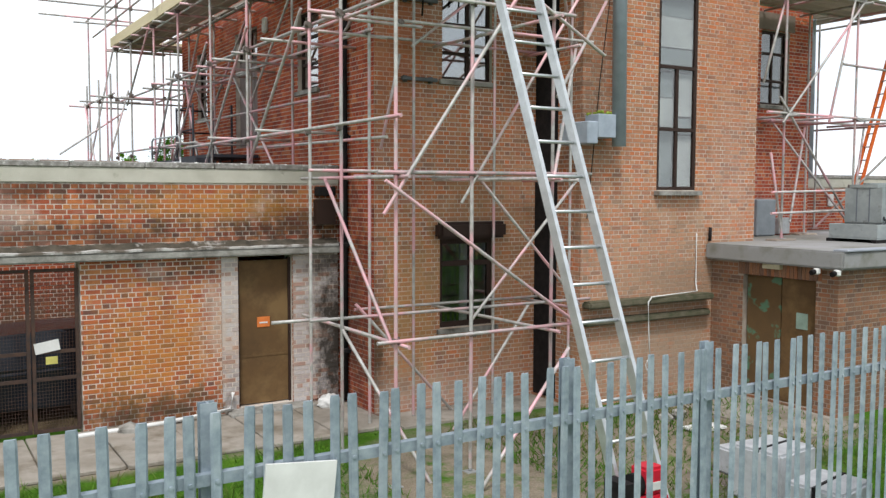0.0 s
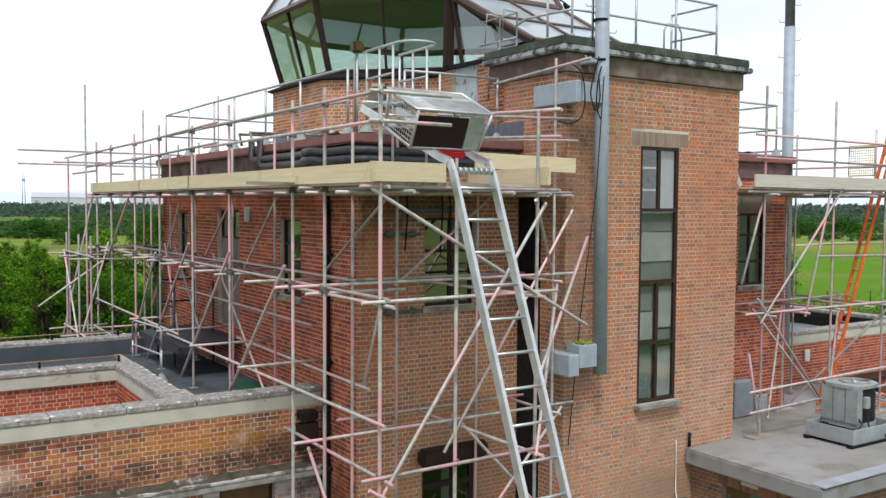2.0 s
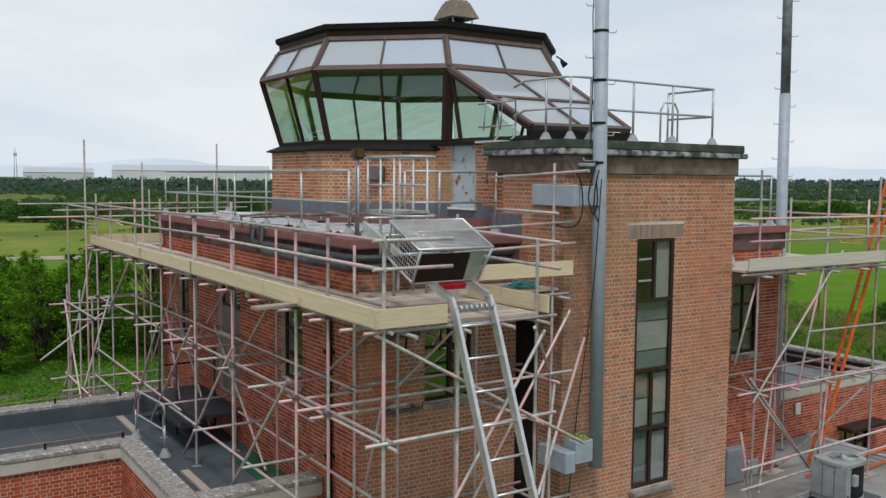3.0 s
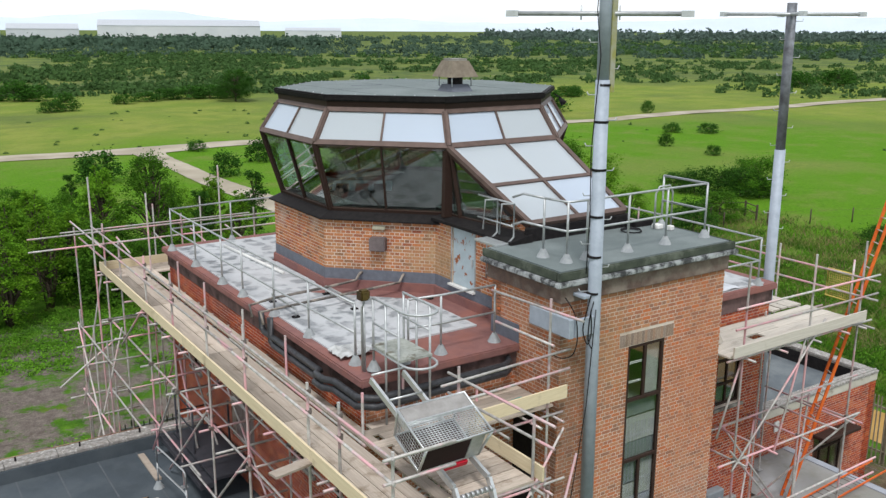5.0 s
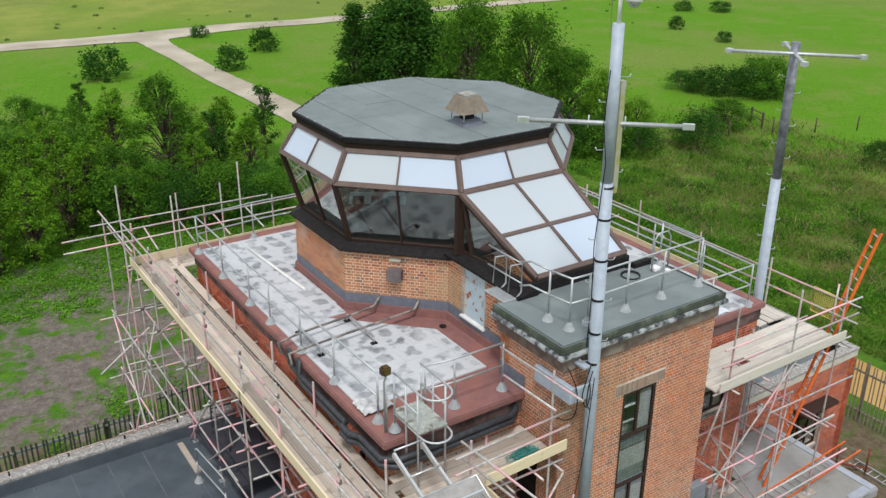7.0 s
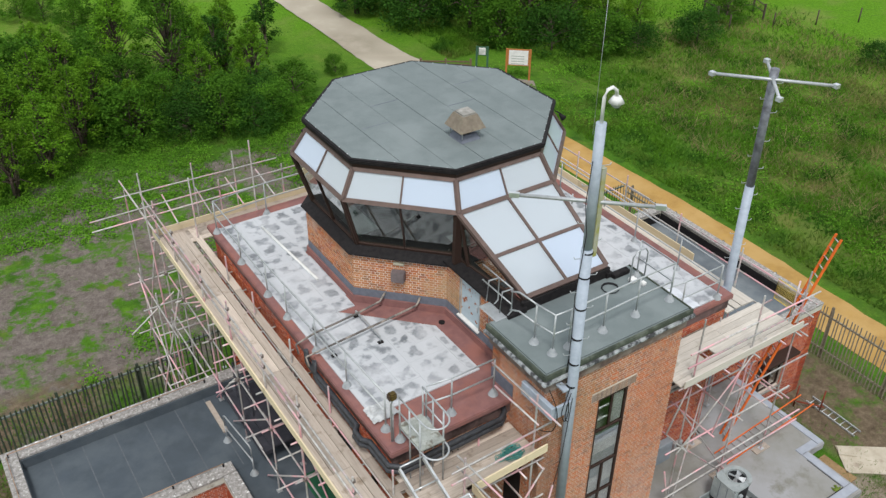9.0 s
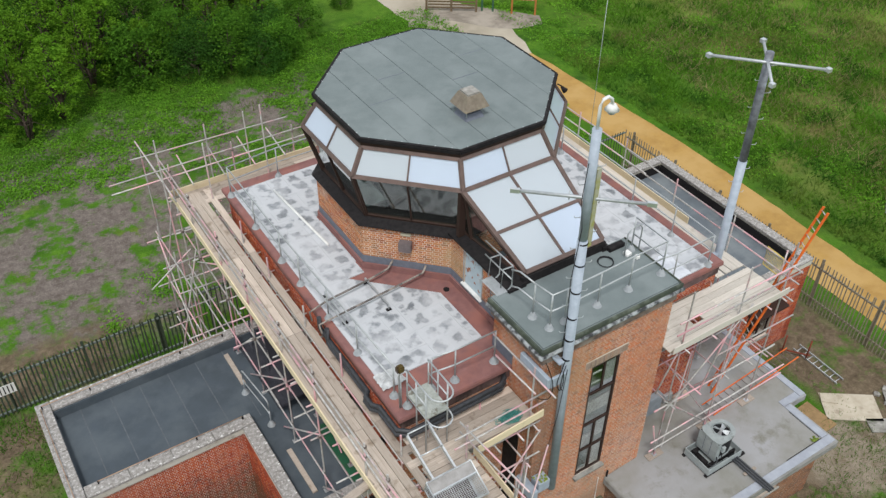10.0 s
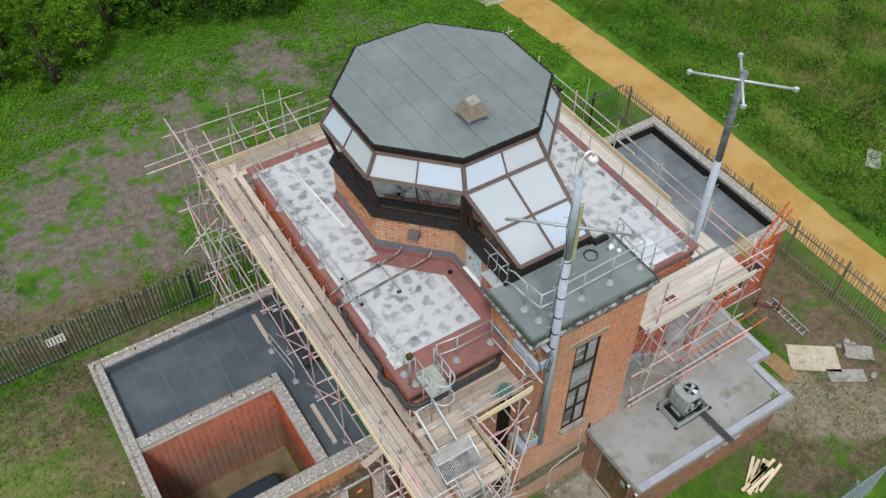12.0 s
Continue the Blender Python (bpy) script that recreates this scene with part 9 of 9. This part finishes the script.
WOODS_A = [(-1.3, 34.2, T_FEATHER, 1.0), (-3.4, 33.0, T_FEATHER, 0.95), (-5.6, 34.4, T_FEATHER, 1.05), (0.8, 36.4, T_FEATHER, 0.95), (2.4, 38.2, T_FEATHER, 1.0), (-2.6, 36.8, T_FEATHER, 1.1), (-7.8, 33.4, T_FEATHER, 1.0), (-4.8, 38.0, T_BIRCH, 0.9), (-0.4, 39.4, T_FEATHER, 1.1), (4.0, 36.4, T_FEATHER, 0.75), (4.4, 40.0, T_WILLOW, 0.8), (1.4, 42.6, T_FEATHER, 1.05), (-3.2, 42.0, T_BIRCH, 0.95), (-8.0, 38.5, T_WILLOW, 1.05), (7.9, 42.6, T_COLUMN, 1.0), (5.6, 45.0, T_FEATHER, 1.1), (9.8, 44.2, T_BIRCH, 0.8), (10.4, 40.8, T_YOUNG, 0.75), (11.6, 42.4, T_FEATHER, 1.0), (8.6, 38.6, T_FEATHER, 0.85), (12.0, 38.8, T_FEATHER, 0.85), (6.2, 38.6, T_WILLOW, 0.62), (14.9, 43.6, T_YOUNG, 0.85), (13.6, 36.6, T_SHRUB, 0.95), (6.4, 34.8, T_BUSH, 1.0)]
WOODS_B = [(8.2, 34.4, T_SHRUB, 1.15), (9.8, 33.8, T_BUSH, 0.95), (11.2, 34.2, T_SHRUB, 1.0), (7.4, 36.4, T_BUSH, 1.15), (9.6, 36.4, T_SHRUB, 1.1), (11.4, 36.6, T_BUSH, 1.0), (3.8, 58.5, T_WILLOW, 0.5), (6.2, 57.0, T_YOUNG, 0.62), (2.4, 60.0, T_SHRUB, 1.0), (7.7, 54.2, T_SHRUB, 0.95), (5.2, 55.4, T_SHRUB, 0.9), (1.0, 47.6, T_FEATHER, 0.8), (4.6, 47.8, T_SHRUB, 1.0), (-2.0, 50.0, T_BIRCH, 0.75), (-8.0, 54, T_WILLOW, 0.9), (-5.6, 46.0, T_BIRCH, 0.9), (-10.5, 41, T_BIRCH, 1.0), (-13, 37, T_WILLOW, 1.1), (-16, 42, T_ASH, 0.9), (-18, 50, T_BIRCH, 1.1), (-24, 44, T_ASH, 0.9), (-12, 58, T_BIRCH, 1.0), (17.5, 38.6, T_SHRUB, 0.5), (-20, 36, T_WILLOW, 1.1), (-28, 38, T_BIRCH, 1.1)]
for k, (x, y, kind, s) in enumerate(WOODS_A + WOODS_B):
    lab = {id(T_BIRCH): "light green young birch in a dense thicket", id(T_ASH): "dark green broadleaf tree in a dense thicket", id(T_WILLOW): "grey-green willow in a dense thicket", id(T_FEATHER): "feathery light green young birch with several stems", id(T_COLUMN): "tall dark green tree with an open narrow crown", id(T_YOUNG): "slender open-crowned young tree in grass", id(T_SHRUB): "low grey-green shrub at the thicket edge", id(T_BUSH): "dark bramble mound at the thicket edge"}[id(kind)]
    tree(kind, x, y, s * 0.9, k * 2.399, lab, "thicket trees", low=0.74 if kind in (T_BIRCH, T_ASH, T_WILLOW) else 1.0)
rr2 = random.Random(17)
for k in range(16):
    x = rr2.uniform(-26, 6)
    y = 35.5 + rr2.uniform(0, 12) + max(0, -x * 0.12) - max(0, (x - 5) * 0.12)
    tree(rr2.choice((T_SHRUB, T_SHRUB, T_BUSH)), x, y, rr2.uniform(0.8, 1.4), k * 1.3, "leafy undergrowth shrub filling a thicket", "thicket shrubs", "bush")
T_CONE = tree_mesh(21, 10.5, 2.6, 0.8, 170, 15000, LEAF_B, 0.12, puff=(0.10, 0.26), taper=0.85)
T_DOME = tree_mesh(22, 10.6, 3.6, 1.4, 150, 26000, LEAF_B, 0.15, puff=(0.18, 0.4))
GROVE = [(24.2, 48.0, T_CONE, 0.95, 0.78), (27.9, 47.5, T_DOME, 0.9, 0.84), (31.6, 46.5, T_OAK, 0.6, 0.72), (29.8, 41.0, T_LIME, 0.75, 1.03), (33.0, 38.2, T_LIME, 0.72, 0.86), (36.3, 33.8, T_BIRCH, 0.85, 0.72), (38.6, 33.0, T_BIRCH, 0.62, 0.42), (35.6, 37.0, T_LIME, 0.6, 0.6), (32.0, 34.2, T_BUSH, 1.3, 1.3), (34.6, 32.0, T_SHRUB, 1.2, 1.1), (27.0, 43.5, T_BUSH, 1.5, 1.5), (29.8, 37.2, T_SHRUB, 1.2, 1.2), (37.2, 31.2, T_BUSH, 0.9, 0.8)]
for k, (x, y, kind, s, h) in enumerate(GROVE):
    tree(kind, x, y, s, k * 1.7, "dark spreading tree in a grove beside a track" if kind in (T_OAK, T_DOME) else "pointed dark green tree in a grove beside a track" if kind is T_CONE else "bushy green tree at the edge of a grove", "grove trees", low=h / s)
FIELD_A = [(12.0, 74, T_FAR, 1.15, 1.15), (23.4, 72.2, T_FAR, 0.8, 0.9), (29.4, 78.6, T_FAR, 0.8, 1.0), (26.5, 90, T_FAR, 0.6, 0.5), (41.6, 29.8, T_BUSH, 0.95, 1), (47.3, 32.2, T_SHRUB, 1.1, 0.8), (54.0, 42.9, T_BUSH, 0.75, 0.75), (54.9, 41.3, T_BUSH, 0.9, 0.9), (55.9, 39.7, T_BUSH, 1.1, 0.95), (56.9, 38.0, T_BUSH, 1.25, 1.05), (57.7, 36.6, T_SHRUB, 1.2, 1.15), (58.5, 38.6, T_SHRUB, 1.0, 1.0), (49, 20.5, T_BUSH, 0.7, 0.7), (57.0, 157.9, T_OAK, 0.8, 0.55), (79.9, 148, T_FAR, 1.2, 1.9), (73.7, 136.2, T_FAR, 0.7, 1.6), (67.5, 114, T_OAK, 0.55, 0.4), (71.5, 113, T_OAK, 0.6, 0.42), (75.0, 112, T_FAR, 1.6, 1.4), (121.7, 134.2, T_FAR, 1.6, 0.9), (125, 136, T_FAR, 1.2, 0.8)]
FIELD_B = [(194, 129, T_FAR, 2.4, 1.5), (210, 129, T_FAR, 2.4, 1.5), (215, 132, T_FAR, 2.6, 1.7), (108, 98, T_FAR, 0.6, 0.8), (94, 73, T_FAR, 0.8, 0.5), (90, 76, T_FAR, 0.7, 0.5), (78, 66, T_FAR, 0.5, 0.6), (76, 57, T_FAR, 0.5, 0.5), (51, 168, T_FAR, 1.9, 1.1), (55, 167, T_FAR, 1.7, 1.1), (47, 169, T_FAR, 1.6, 0.8), (42, 166, T_FAR, 1.3, 0.7), (37, 163, T_FAR, 1.2, 0.7), (58.5, 166, T_FAR, 1.6, 1.1), (20.5, 178, T_FAR, 2.2, 1.4), (24, 177, T_FAR, 1.8, 1.3), (22.1, 150.9, T_FAR, 1.2, 0.7), (24.5, 152, T_FAR, 1.2, 1.2), (84, 116, T_FAR, 2.2, 1.5), (89, 113, T_FAR, 2.4, 1.6), (95, 110, T_FAR, 2.2, 1.5)]
for k, (x, y, kind, sx, sz) in enumerate(FIELD_A + FIELD_B):
    bush = kind in (T_BUSH, T_SHRUB, T_FAR)
    tree(kind, x, y, sx, k * 2.1, "lone dark green bush in open grassland" if bush else "lone round-headed tree in open grassland", "field bushes", "bush" if bush else "tree", low=sz / sx)

# scrub bands and distant woods
def clump_field(name, spots, leaf_count, leaf, label, seed):
    rg = np.random.default_rng(seed)
    vs, fs = [], []
    for x, y, s in spots:
        z = ground_height(x, y)
        h = s * rg.uniform(0.55, 0.9)
        n_ = leaf_count
        u = rg.normal(0, 1, (n_, 3)); u /= np.linalg.norm(u, axis=1)[:, None]
        u[:, 2] = np.abs(u[:, 2])
        lump = 0.75 + 0.25 * np.sin(u[:, 0] * 5 + x) * np.cos(u[:, 1] * 4 + y)
        p = u * (rg.uniform(0.75, 1.0, n_) * lump)[:, None] * np.array([s, s, h]) + np.array([x, y, z])
        a = rg.normal(0, 1, (n_, 3)); a /= np.linalg.norm(a, axis=1)[:, None]
        b = np.cross(a, u); b /= np.linalg.norm(b, axis=1)[:, None] + 1e-6
        q = (s * 0.16 * rg.uniform(0.7, 1.4, n_))[:, None]
        v = np.stack([p - a * q, p + b * q * 0.8, p + a * q, p - b * q * 0.8], 1).reshape(-1, 3)
        o = len(vs)
        vs += v.tolist()
        fs += (np.arange(n_ * 4).reshape(-1, 4) + o).tolist()
    return tagged(raw(name, vs, fs, leaf), label, "scrub", kind="stuff")


SCRUB = leaf_mat("scrub_leaf", (0.075, 0.145, 0.045), (0.055, 0.11, 0.035), island=0.15)
# leaf colour carries some blue distance haze
FARWOOD = leaf_mat("haze_tinted_far_wood_leaf", (0.075, 0.12, 0.08), (0.058, 0.10, 0.07), island=0.1)
rg = np.random.default_rng(21)
spots = []
# a coordinate frame running out along the view: distance and bearing
def polar(dist, deg):
    return (-6.5 + dist * math.cos(radians(deg)), -11.2 + dist * math.sin(radians(deg)))
def scatter(n_, d0, d1, b0, b1, s0, s1, clus=0.0):
    for _ in range(n_):
        d, b = rg.uniform(d0, d1), rg.uniform(b0, b1)
        x, y = polar(d, b)
        if noise.noise((x * 0.012, y * 0.03, 5.0)) > clus:
            spots.append((x, y, rg.uniform(s0, s1)))
scatter(620, 195, 270, 50, 92, 1.4, 3.2, -0.22)
scatter(700, 215, 420, 22, 66, 1.3, 3.2, -0.12)
scatter(600, 300, 480, 46, 94, 1.6, 3.8, -0.12)
scatter(90, 110, 170, 30, 85, 0.2, 0.6, 0.0)
scatter(420, 190, 430, 10, 40, 1.0, 2.6, -0.02)
scatter(900, 200, 520, 66, 95, 1.8, 3.6, -0.22)
scatter(1000, 480, 900, 14, 52, 2.6, 5.0, -0.3)
clump_field("scrub", spots, 44, SCRUB, "dark green scrub scattered over grassland", 22)
spots = []
for _ in range(950):
    d, b = rg.uniform(450, 760), rg.uniform(10, 95)
    spots.append((*polar(d, b), rg.uniform(3.2, 6.0)))
for _ in range(700):
    d, b = rg.uniform(800, 1500), rg.uniform(8, 96)
    spots.append((*polar(d, b), rg.uniform(5.0, 9.0)))
for _ in range(420):
    d, b = rg.uniform(640, 960), rg.uniform(64, 95)
    spots.append((*polar(d, b), rg.uniform(6.0, 12.5)))
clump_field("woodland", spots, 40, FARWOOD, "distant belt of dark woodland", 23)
# farthest trees: aerial haze painted as a paler blue-green leaf colour
HAZEWOOD = leaf_mat("haze_paled_wood_leaf", (0.125, 0.175, 0.15), (0.10, 0.145, 0.125), island=0.1)
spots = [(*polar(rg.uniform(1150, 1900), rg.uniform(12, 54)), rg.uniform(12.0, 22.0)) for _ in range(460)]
clump_field("woodland", spots, 40, HAZEWOOD, "woodland near the horizon coloured blue-green for haze", 24)

# rough grass: tufts, thick by the fence and long beside the path
def grass_field(name, boxes_, count, h0, h1, width, material, label, seed, keep_out=(), fade=0.0):
    rg = np.random.default_rng(seed)
    ps = []
    areas = [(b[1] - b[0]) * (b[3] - b[2]) for b in boxes_]
    for b, a in zip(boxes_, areas):
        k = int(count * a / sum(areas))
        ps.append(np.stack([rg.uniform(b[0], b[1], k), rg.uniform(b[2], b[3], k)], 1))
    p = np.concatenate(ps)
    clump = np.array([noise.noise((x * 0.45, y * 0.45, seed)) for x, y in p])
    p = p[clump > rg.uniform(-0.55, 0.35, len(p))]
    if fade:
        inside = np.max([np.minimum(b[1] - p[:, 0], b[3] - p[:, 1]) for b in boxes_], axis=0)
        p = p[inside / fade > rg.random(len(p))]
    for x0, x1, y0, y1 in keep_out:
        p = p[~((p[:, 0] > x0) & (p[:, 0] < x1) & (p[:, 1] > y0) & (p[:, 1] < y1))]
    n_ = len(p)
    z = np.array([ground_height(x, y) for x, y in p])
    ang = rg.uniform(0, 2 * math.pi, n_)
    h = rg.uniform(h0, h1, n_)
    lean = rg.normal(0, 0.75, (n_, 2)) * h[:, None]
    dx, dy = np.cos(ang) * width, np.sin(ang) * width
    v = np.stack([np.stack([p[:, 0] - dx, p[:, 1] - dy, z], 1), np.stack([p[:, 0] + dx, p[:, 1] + dy, z], 1), np.stack([p[:, 0] + lean[:, 0], p[:, 1] + lean[:, 1], z + h], 1)], 1).reshape(-1, 3)
    return tagged(raw(name, v.tolist(), np.arange(n_ * 3).reshape(-1, 3).tolist(), material), label, "grass", kind="stuff")


GRASS = leaf_mat("lawn_blade", (0.115, 0.26, 0.030), (0.07, 0.175, 0.024), 0.0, 0.35, stain=(0.15, 0.19, 0.05), stain_scale=0.6, through_light=0.48)
HAY = leaf_mat("seeding_grass_blade", (0.10, 0.235, 0.019), (0.215, 0.215, 0.066), 0.0, 0.13, (0.50, 0.70), stain=(0.045, 0.125, 0.016), stain_scale=0.5, through_light=0.48)
BUILT = [(-7.5, 18.4, 2.4, 10.6), (0, 11.3, 0, 13), (3.2, 7.7, -0.1, 2), (6.2, 14.1, -2.9, 2.6)]
grass_field("grass", [(-8, 20, -6.2, 2.3)], 52000, 0.05, 0.16, 0.012, GRASS, "short green grass inside the fence", 31, BUILT + [(-6, 0.2, 0.35, 2.6), (0.1, 3.3, 0.2, 1.2), (-1.2, 0.6, -3.4, 0.3), (17.6, 20.2, -3, 4)])
grass_field("grass", [(-14, 20, 11, 36), (-14, -7.6, -6, 15)], 70000, 0.08, 0.25, 0.022, GRASS, "green grass round the buildings", 32, BUILT + [(-9, 8.5, 17, 29.5)])
grass_field("long_grass", [(25.2, 54, -12, 40), (25, 42, 36, 60)], 230000, 0.12, 0.40, 0.032, HAY, "long seeding grass beside the path", 33, [(24, 30.5, 27, 36.5)], 16.0)

STRAW = leaf_mat("dry_seed_head_blade", (0.30, 0.255, 0.125), (0.21, 0.19, 0.075), 0.0, 0.4, through_light=0.4)
grass_field("dry_grass", [(29.5, 35.5, -10, 26), (36, 52, -6, 34)], 30000, 0.2, 0.5, 0.024, STRAW, "tan seeding grass in low mounds beside a path", 35)

# low leafy weeds over the bare ground behind the fence
def weed_field(name, boxes_, clumps, per, spread, size, material, label, seed):
    rg = np.random.default_rng(seed)
    vs = []
    for x0, x1, y0, y1 in boxes_:
        for _ in range(int(clumps * (x1 - x0) * (y1 - y0) / sum((b[1] - b[0]) * (b[3] - b[2]) for b in boxes_))):
            x, y = rg.uniform(x0, x1), rg.uniform(y0, y1)
            if noise.noise((x * 0.22, y * 0.22, 1.5)) + 0.5 * noise.noise((x * 0.9, y * 0.9, 4.0)) + (0.065 * (y - 24.5) if x < 22 else 0.0) < 0.02:
                continue
            r, n_ = spread * rg.uniform(0.5, 1.4), int(per * rg.uniform(0.5, 1.5))
            p = np.stack([x + rg.normal(0, r, n_), y + rg.normal(0, r, n_), np.abs(rg.normal(0.05, 0.06, n_)) + 0.01], 1)
            a = rg.normal(0, 1, (n_, 3)); a[:, 2] = np.abs(a[:, 2]) * 0.5
            a /= np.linalg.norm(a, axis=1)[:, None]
            b = np.cross(a, rg.normal(0, 1, (n_, 3)) * 0.4 + np.array([0, 0, 1.0])); b /= np.linalg.norm(b, axis=1)[:, None] + 1e-6
            q = (size * rg.uniform(0.6, 1.5, n_))[:, None]
            vs.append(np.stack([p - a * q, p + b * q * 0.45, p + a * q, p - b * q * 0.45], 1).reshape(-1, 3))
    v = np.concatenate(vs)
    return tagged(raw(name, v.tolist(), np.arange(len(v)).reshape(-1, 4).tolist(), material), label, "weeds", kind="stuff")


WEED = leaf_mat("broad_weed_leaf", (0.16, 0.36, 0.03), (0.09, 0.23, 0.022), 0.0, 0.4)
weed_field("weeds", [(-14, 22, 15.2, 35.5)], 7000, 26, 0.22, 0.06, WEED, "bright leafy weeds over bare muddy ground", 41)
weed_field("weeds", [(25.5, 44, -8, 34)], 3200, 26, 0.35, 0.07, WEED, "bright clumps of broad weeds beside a footpath", 43)

# field gate, boards and wire fence by the track
fg = thing("field_gate", "timber field gate across a gravel apron", "gate", at=(23.2, 34.2, 0))
TIMBER = mat("weathered_gate_timber", (0.16, 0.115, 0.07), 0.85, color2=(0.11, 0.08, 0.05), scale=6.0, bump=0.2)
for x in (-1.6, 0.0, 1.6):
    boxpart("post", (x - 0.07, x + 0.07, -0.07, 0.07, 0, 1.3), TIMBER, fg)
for k in range(5):
    boxpart("bar", (-1.5, 1.5, -0.02, 0.02, 0.25 + 0.2 * k, 0.35 + 0.2 * k), TIMBER, fg)
fg.rotation_euler = (0, 0, -0.6)
for x, y, w, h, mt, lab in ((26.9, 31.4, 0.75, 1.0, mat("orange_timber", (0.42, 0.16, 0.05), 0.7), "orange-framed interpretation board by a gravel apron"), (25.2, 33.0, 0.35, 0.5, mat("green_frame", (0.05, 0.12, 0.07), 0.6), "small green-framed notice by a field gate")):
    nb = thing("notice_board", lab, "sign", at=(x, y, 0))
    nb.rotation_euler = (0, 0, radians(-40))
    for s in (-w, w):
        boxpart("post", (s - 0.06, s + 0.06, -0.05, 0.05, 0, 2.1), mt, nb)
    boxpart("frame", (-w + 0.07, w - 0.07, -0.04, 0.04, 2.0 - h, 2.08), mt, nb)
    boxpart("panel", (-w + 0.14, w - 0.14, -0.05, -0.042, 2.06 - h, 2.02), WHITE, nb)
    for k in range(4):
        boxpart("bar", (-w * 0.6, w * 0.5, -0.055, -0.051, 2.1 - h + 0.17 * k * h, 2.14 - h + 0.17 * k * h), mat("print_tone", (0.3, 0.35, 0.3), 0.7), nb)
wf = thing("wire_fence", "post and wire fence across rough grass", "fence")
for k in range(16):
    x, y = 36 + 3.2 * k, 34.5 - 1.35 * k
    bm = bmesh.new(); tube(bm, (x, y, 0), (x, y, 1.15), 0.05, 6); part("post", bm, BARK, wf)
for z in (0.5, 1.0):
    bm = bmesh.new(); tube(bm, (36, 34.5, z), (36 + 48, 34.5 - 20.25, z), 0.004, 4); part("wire", bm, BARK, wf)

pen = thing("timber_pen", "small grey timber pen round a bush", "fence", at=(48.3, 33.0, 0))
for x, y in ((-1.8, 0.8), (1.9, -0.8), (1.2, -2.4), (-2.2, -0.9)):
    boxpart("post", (x - 0.06, x + 0.06, y - 0.06, y + 0.06, 0, 1.25), BARK, pen)
for p, q in (((-1.8, 0.8), (1.9, -0.8)), ((1.9, -0.8), (1.2, -2.4)), ((-1.8, 0.8), (-2.2, -0.9))):
    for z in (0.6, 1.1):
        bm = bmesh.new(); tube(bm, (*p, z), (*q, z), 0.04, 6); part("rail", bm, BARK, pen)

# far sheds and hills
SHED = mat("white_shed_cladding", (0.62, 0.64, 0.66), 0.6, color2=(0.5, 0.53, 0.56), scale=0.02)
for d, b, w, h in ((1250, 85.5, 70, 17), (1000, 80.0, 66, 17), (1100, 72.4, 178, 22), (1350, 64.5, 80, 14)):
    x, y = polar(d, b)
    ob = thing("industrial_shed", "long white industrial shed on the horizon", "shed", "far sheds", at=(x, y, 0))
    ob.rotation_euler = (0, 0, radians(b - 90))
    boxpart("wall", (-w / 2, w / 2, -15, 15, 0, h * 0.7), SHED, ob)
    bm = bmesh.new(); hexa(bm, [(-w / 2, -15.5, h * 0.7), (w / 2, -15.5, h * 0.7), (w / 2, 15.5, h * 0.7), (-w / 2, 15.5, h * 0.7)], [(-w / 2, -0.5, h), (w / 2, -0.5, h), (w / 2, 0.5, h), (-w / 2, 0.5, h)])
    part("roof", bm, mat("pale_shed_roof", (0.5, 0.53, 0.57), 0.5), ob)
tm = thing("lattice_tower", "slim grey lattice tower far off on the horizon", "tower", at=(*polar(1100, 82.3), 0))
bm = bmesh.new()
for x, y in ((-1.6, -1.6), (1.6, -1.6), (1.6, 1.6), (-1.6, 1.6)):
    tube(bm, (x, y, 0), (x * 0.4, y * 0.4, 38), 0.25, 6)
part("legs", bm, GALV, tm)
boxpart("aerial_ring", (-1.6, 1.6, -1.6, 1.6, 30, 33), GALV, tm)
# the hills' pale blue is distance haze put into their colour
HILL = mat("haze_tinted_far_hill", (0.56, 0.63, 0.70), 1.0, color2=(0.51, 0.58, 0.65), scale=0.004, spec=0.0)
vs, fs = [], []
N = 160
for k in range(N + 1):
    b = 5 + 95 * k / N
    x, y = polar(4000, b)
    h = 38 + 30 * max(0, noise.noise((b * 0.09, 0, 1))) + 48 * math.exp(-((b - 74.5) / 4.5) ** 2) + 30 * math.exp(-((b - 35) / 9) ** 2) + 8 * noise.noise((b * 0.6, 3, 1))
    x2, y2 = polar(4400, b)
    vs += [(x, y, -5), (x * 0.5 + x2 * 0.5, y * 0.5 + y2 * 0.5, h), (x2, y2, -5)]
for k in range(N):
    a = 3 * k
    fs += [(a, a + 3, a + 4, a + 1), (a + 1, a + 4, a + 5, a + 2)]
tagged(raw("backdrop", vs, fs, HILL), "hills on the horizon coloured pale blue for haze", "hills", kind="structure")

# ---- single bricks of the pier by the door ----
wing_wall = [o for o in wing.children if o.name.startswith("wall")][0]
brick_meshes = {}
for s0, s1, z, top, d in brick_boxes(None, None, None, 2.09, 0.3, 1.95, []):
    key = (round(s1 - s0, 2), round(top - z, 3))
    if key not in brick_meshes:
        w, h = s1 - s0, top - z
        bm = bmesh.new(); box(bm, 0, w, 0, 0.05, 0, h)
        bmesh.ops.bevel(bm, geom=[e for e in bm.edges if all(v.co.y < 0.01 for v in e.verts)], offset=0.003, segments=1, affect="EDGES")
        brick_meshes[key] = mesh_of("brick", bm, BRICK_LOOSE)
    ob = new("brick", brick_meshes[key])
    ob.parent = wing_wall
    ob.location = (-7.4 + 3.33 + s0, 2.57 - d, z)
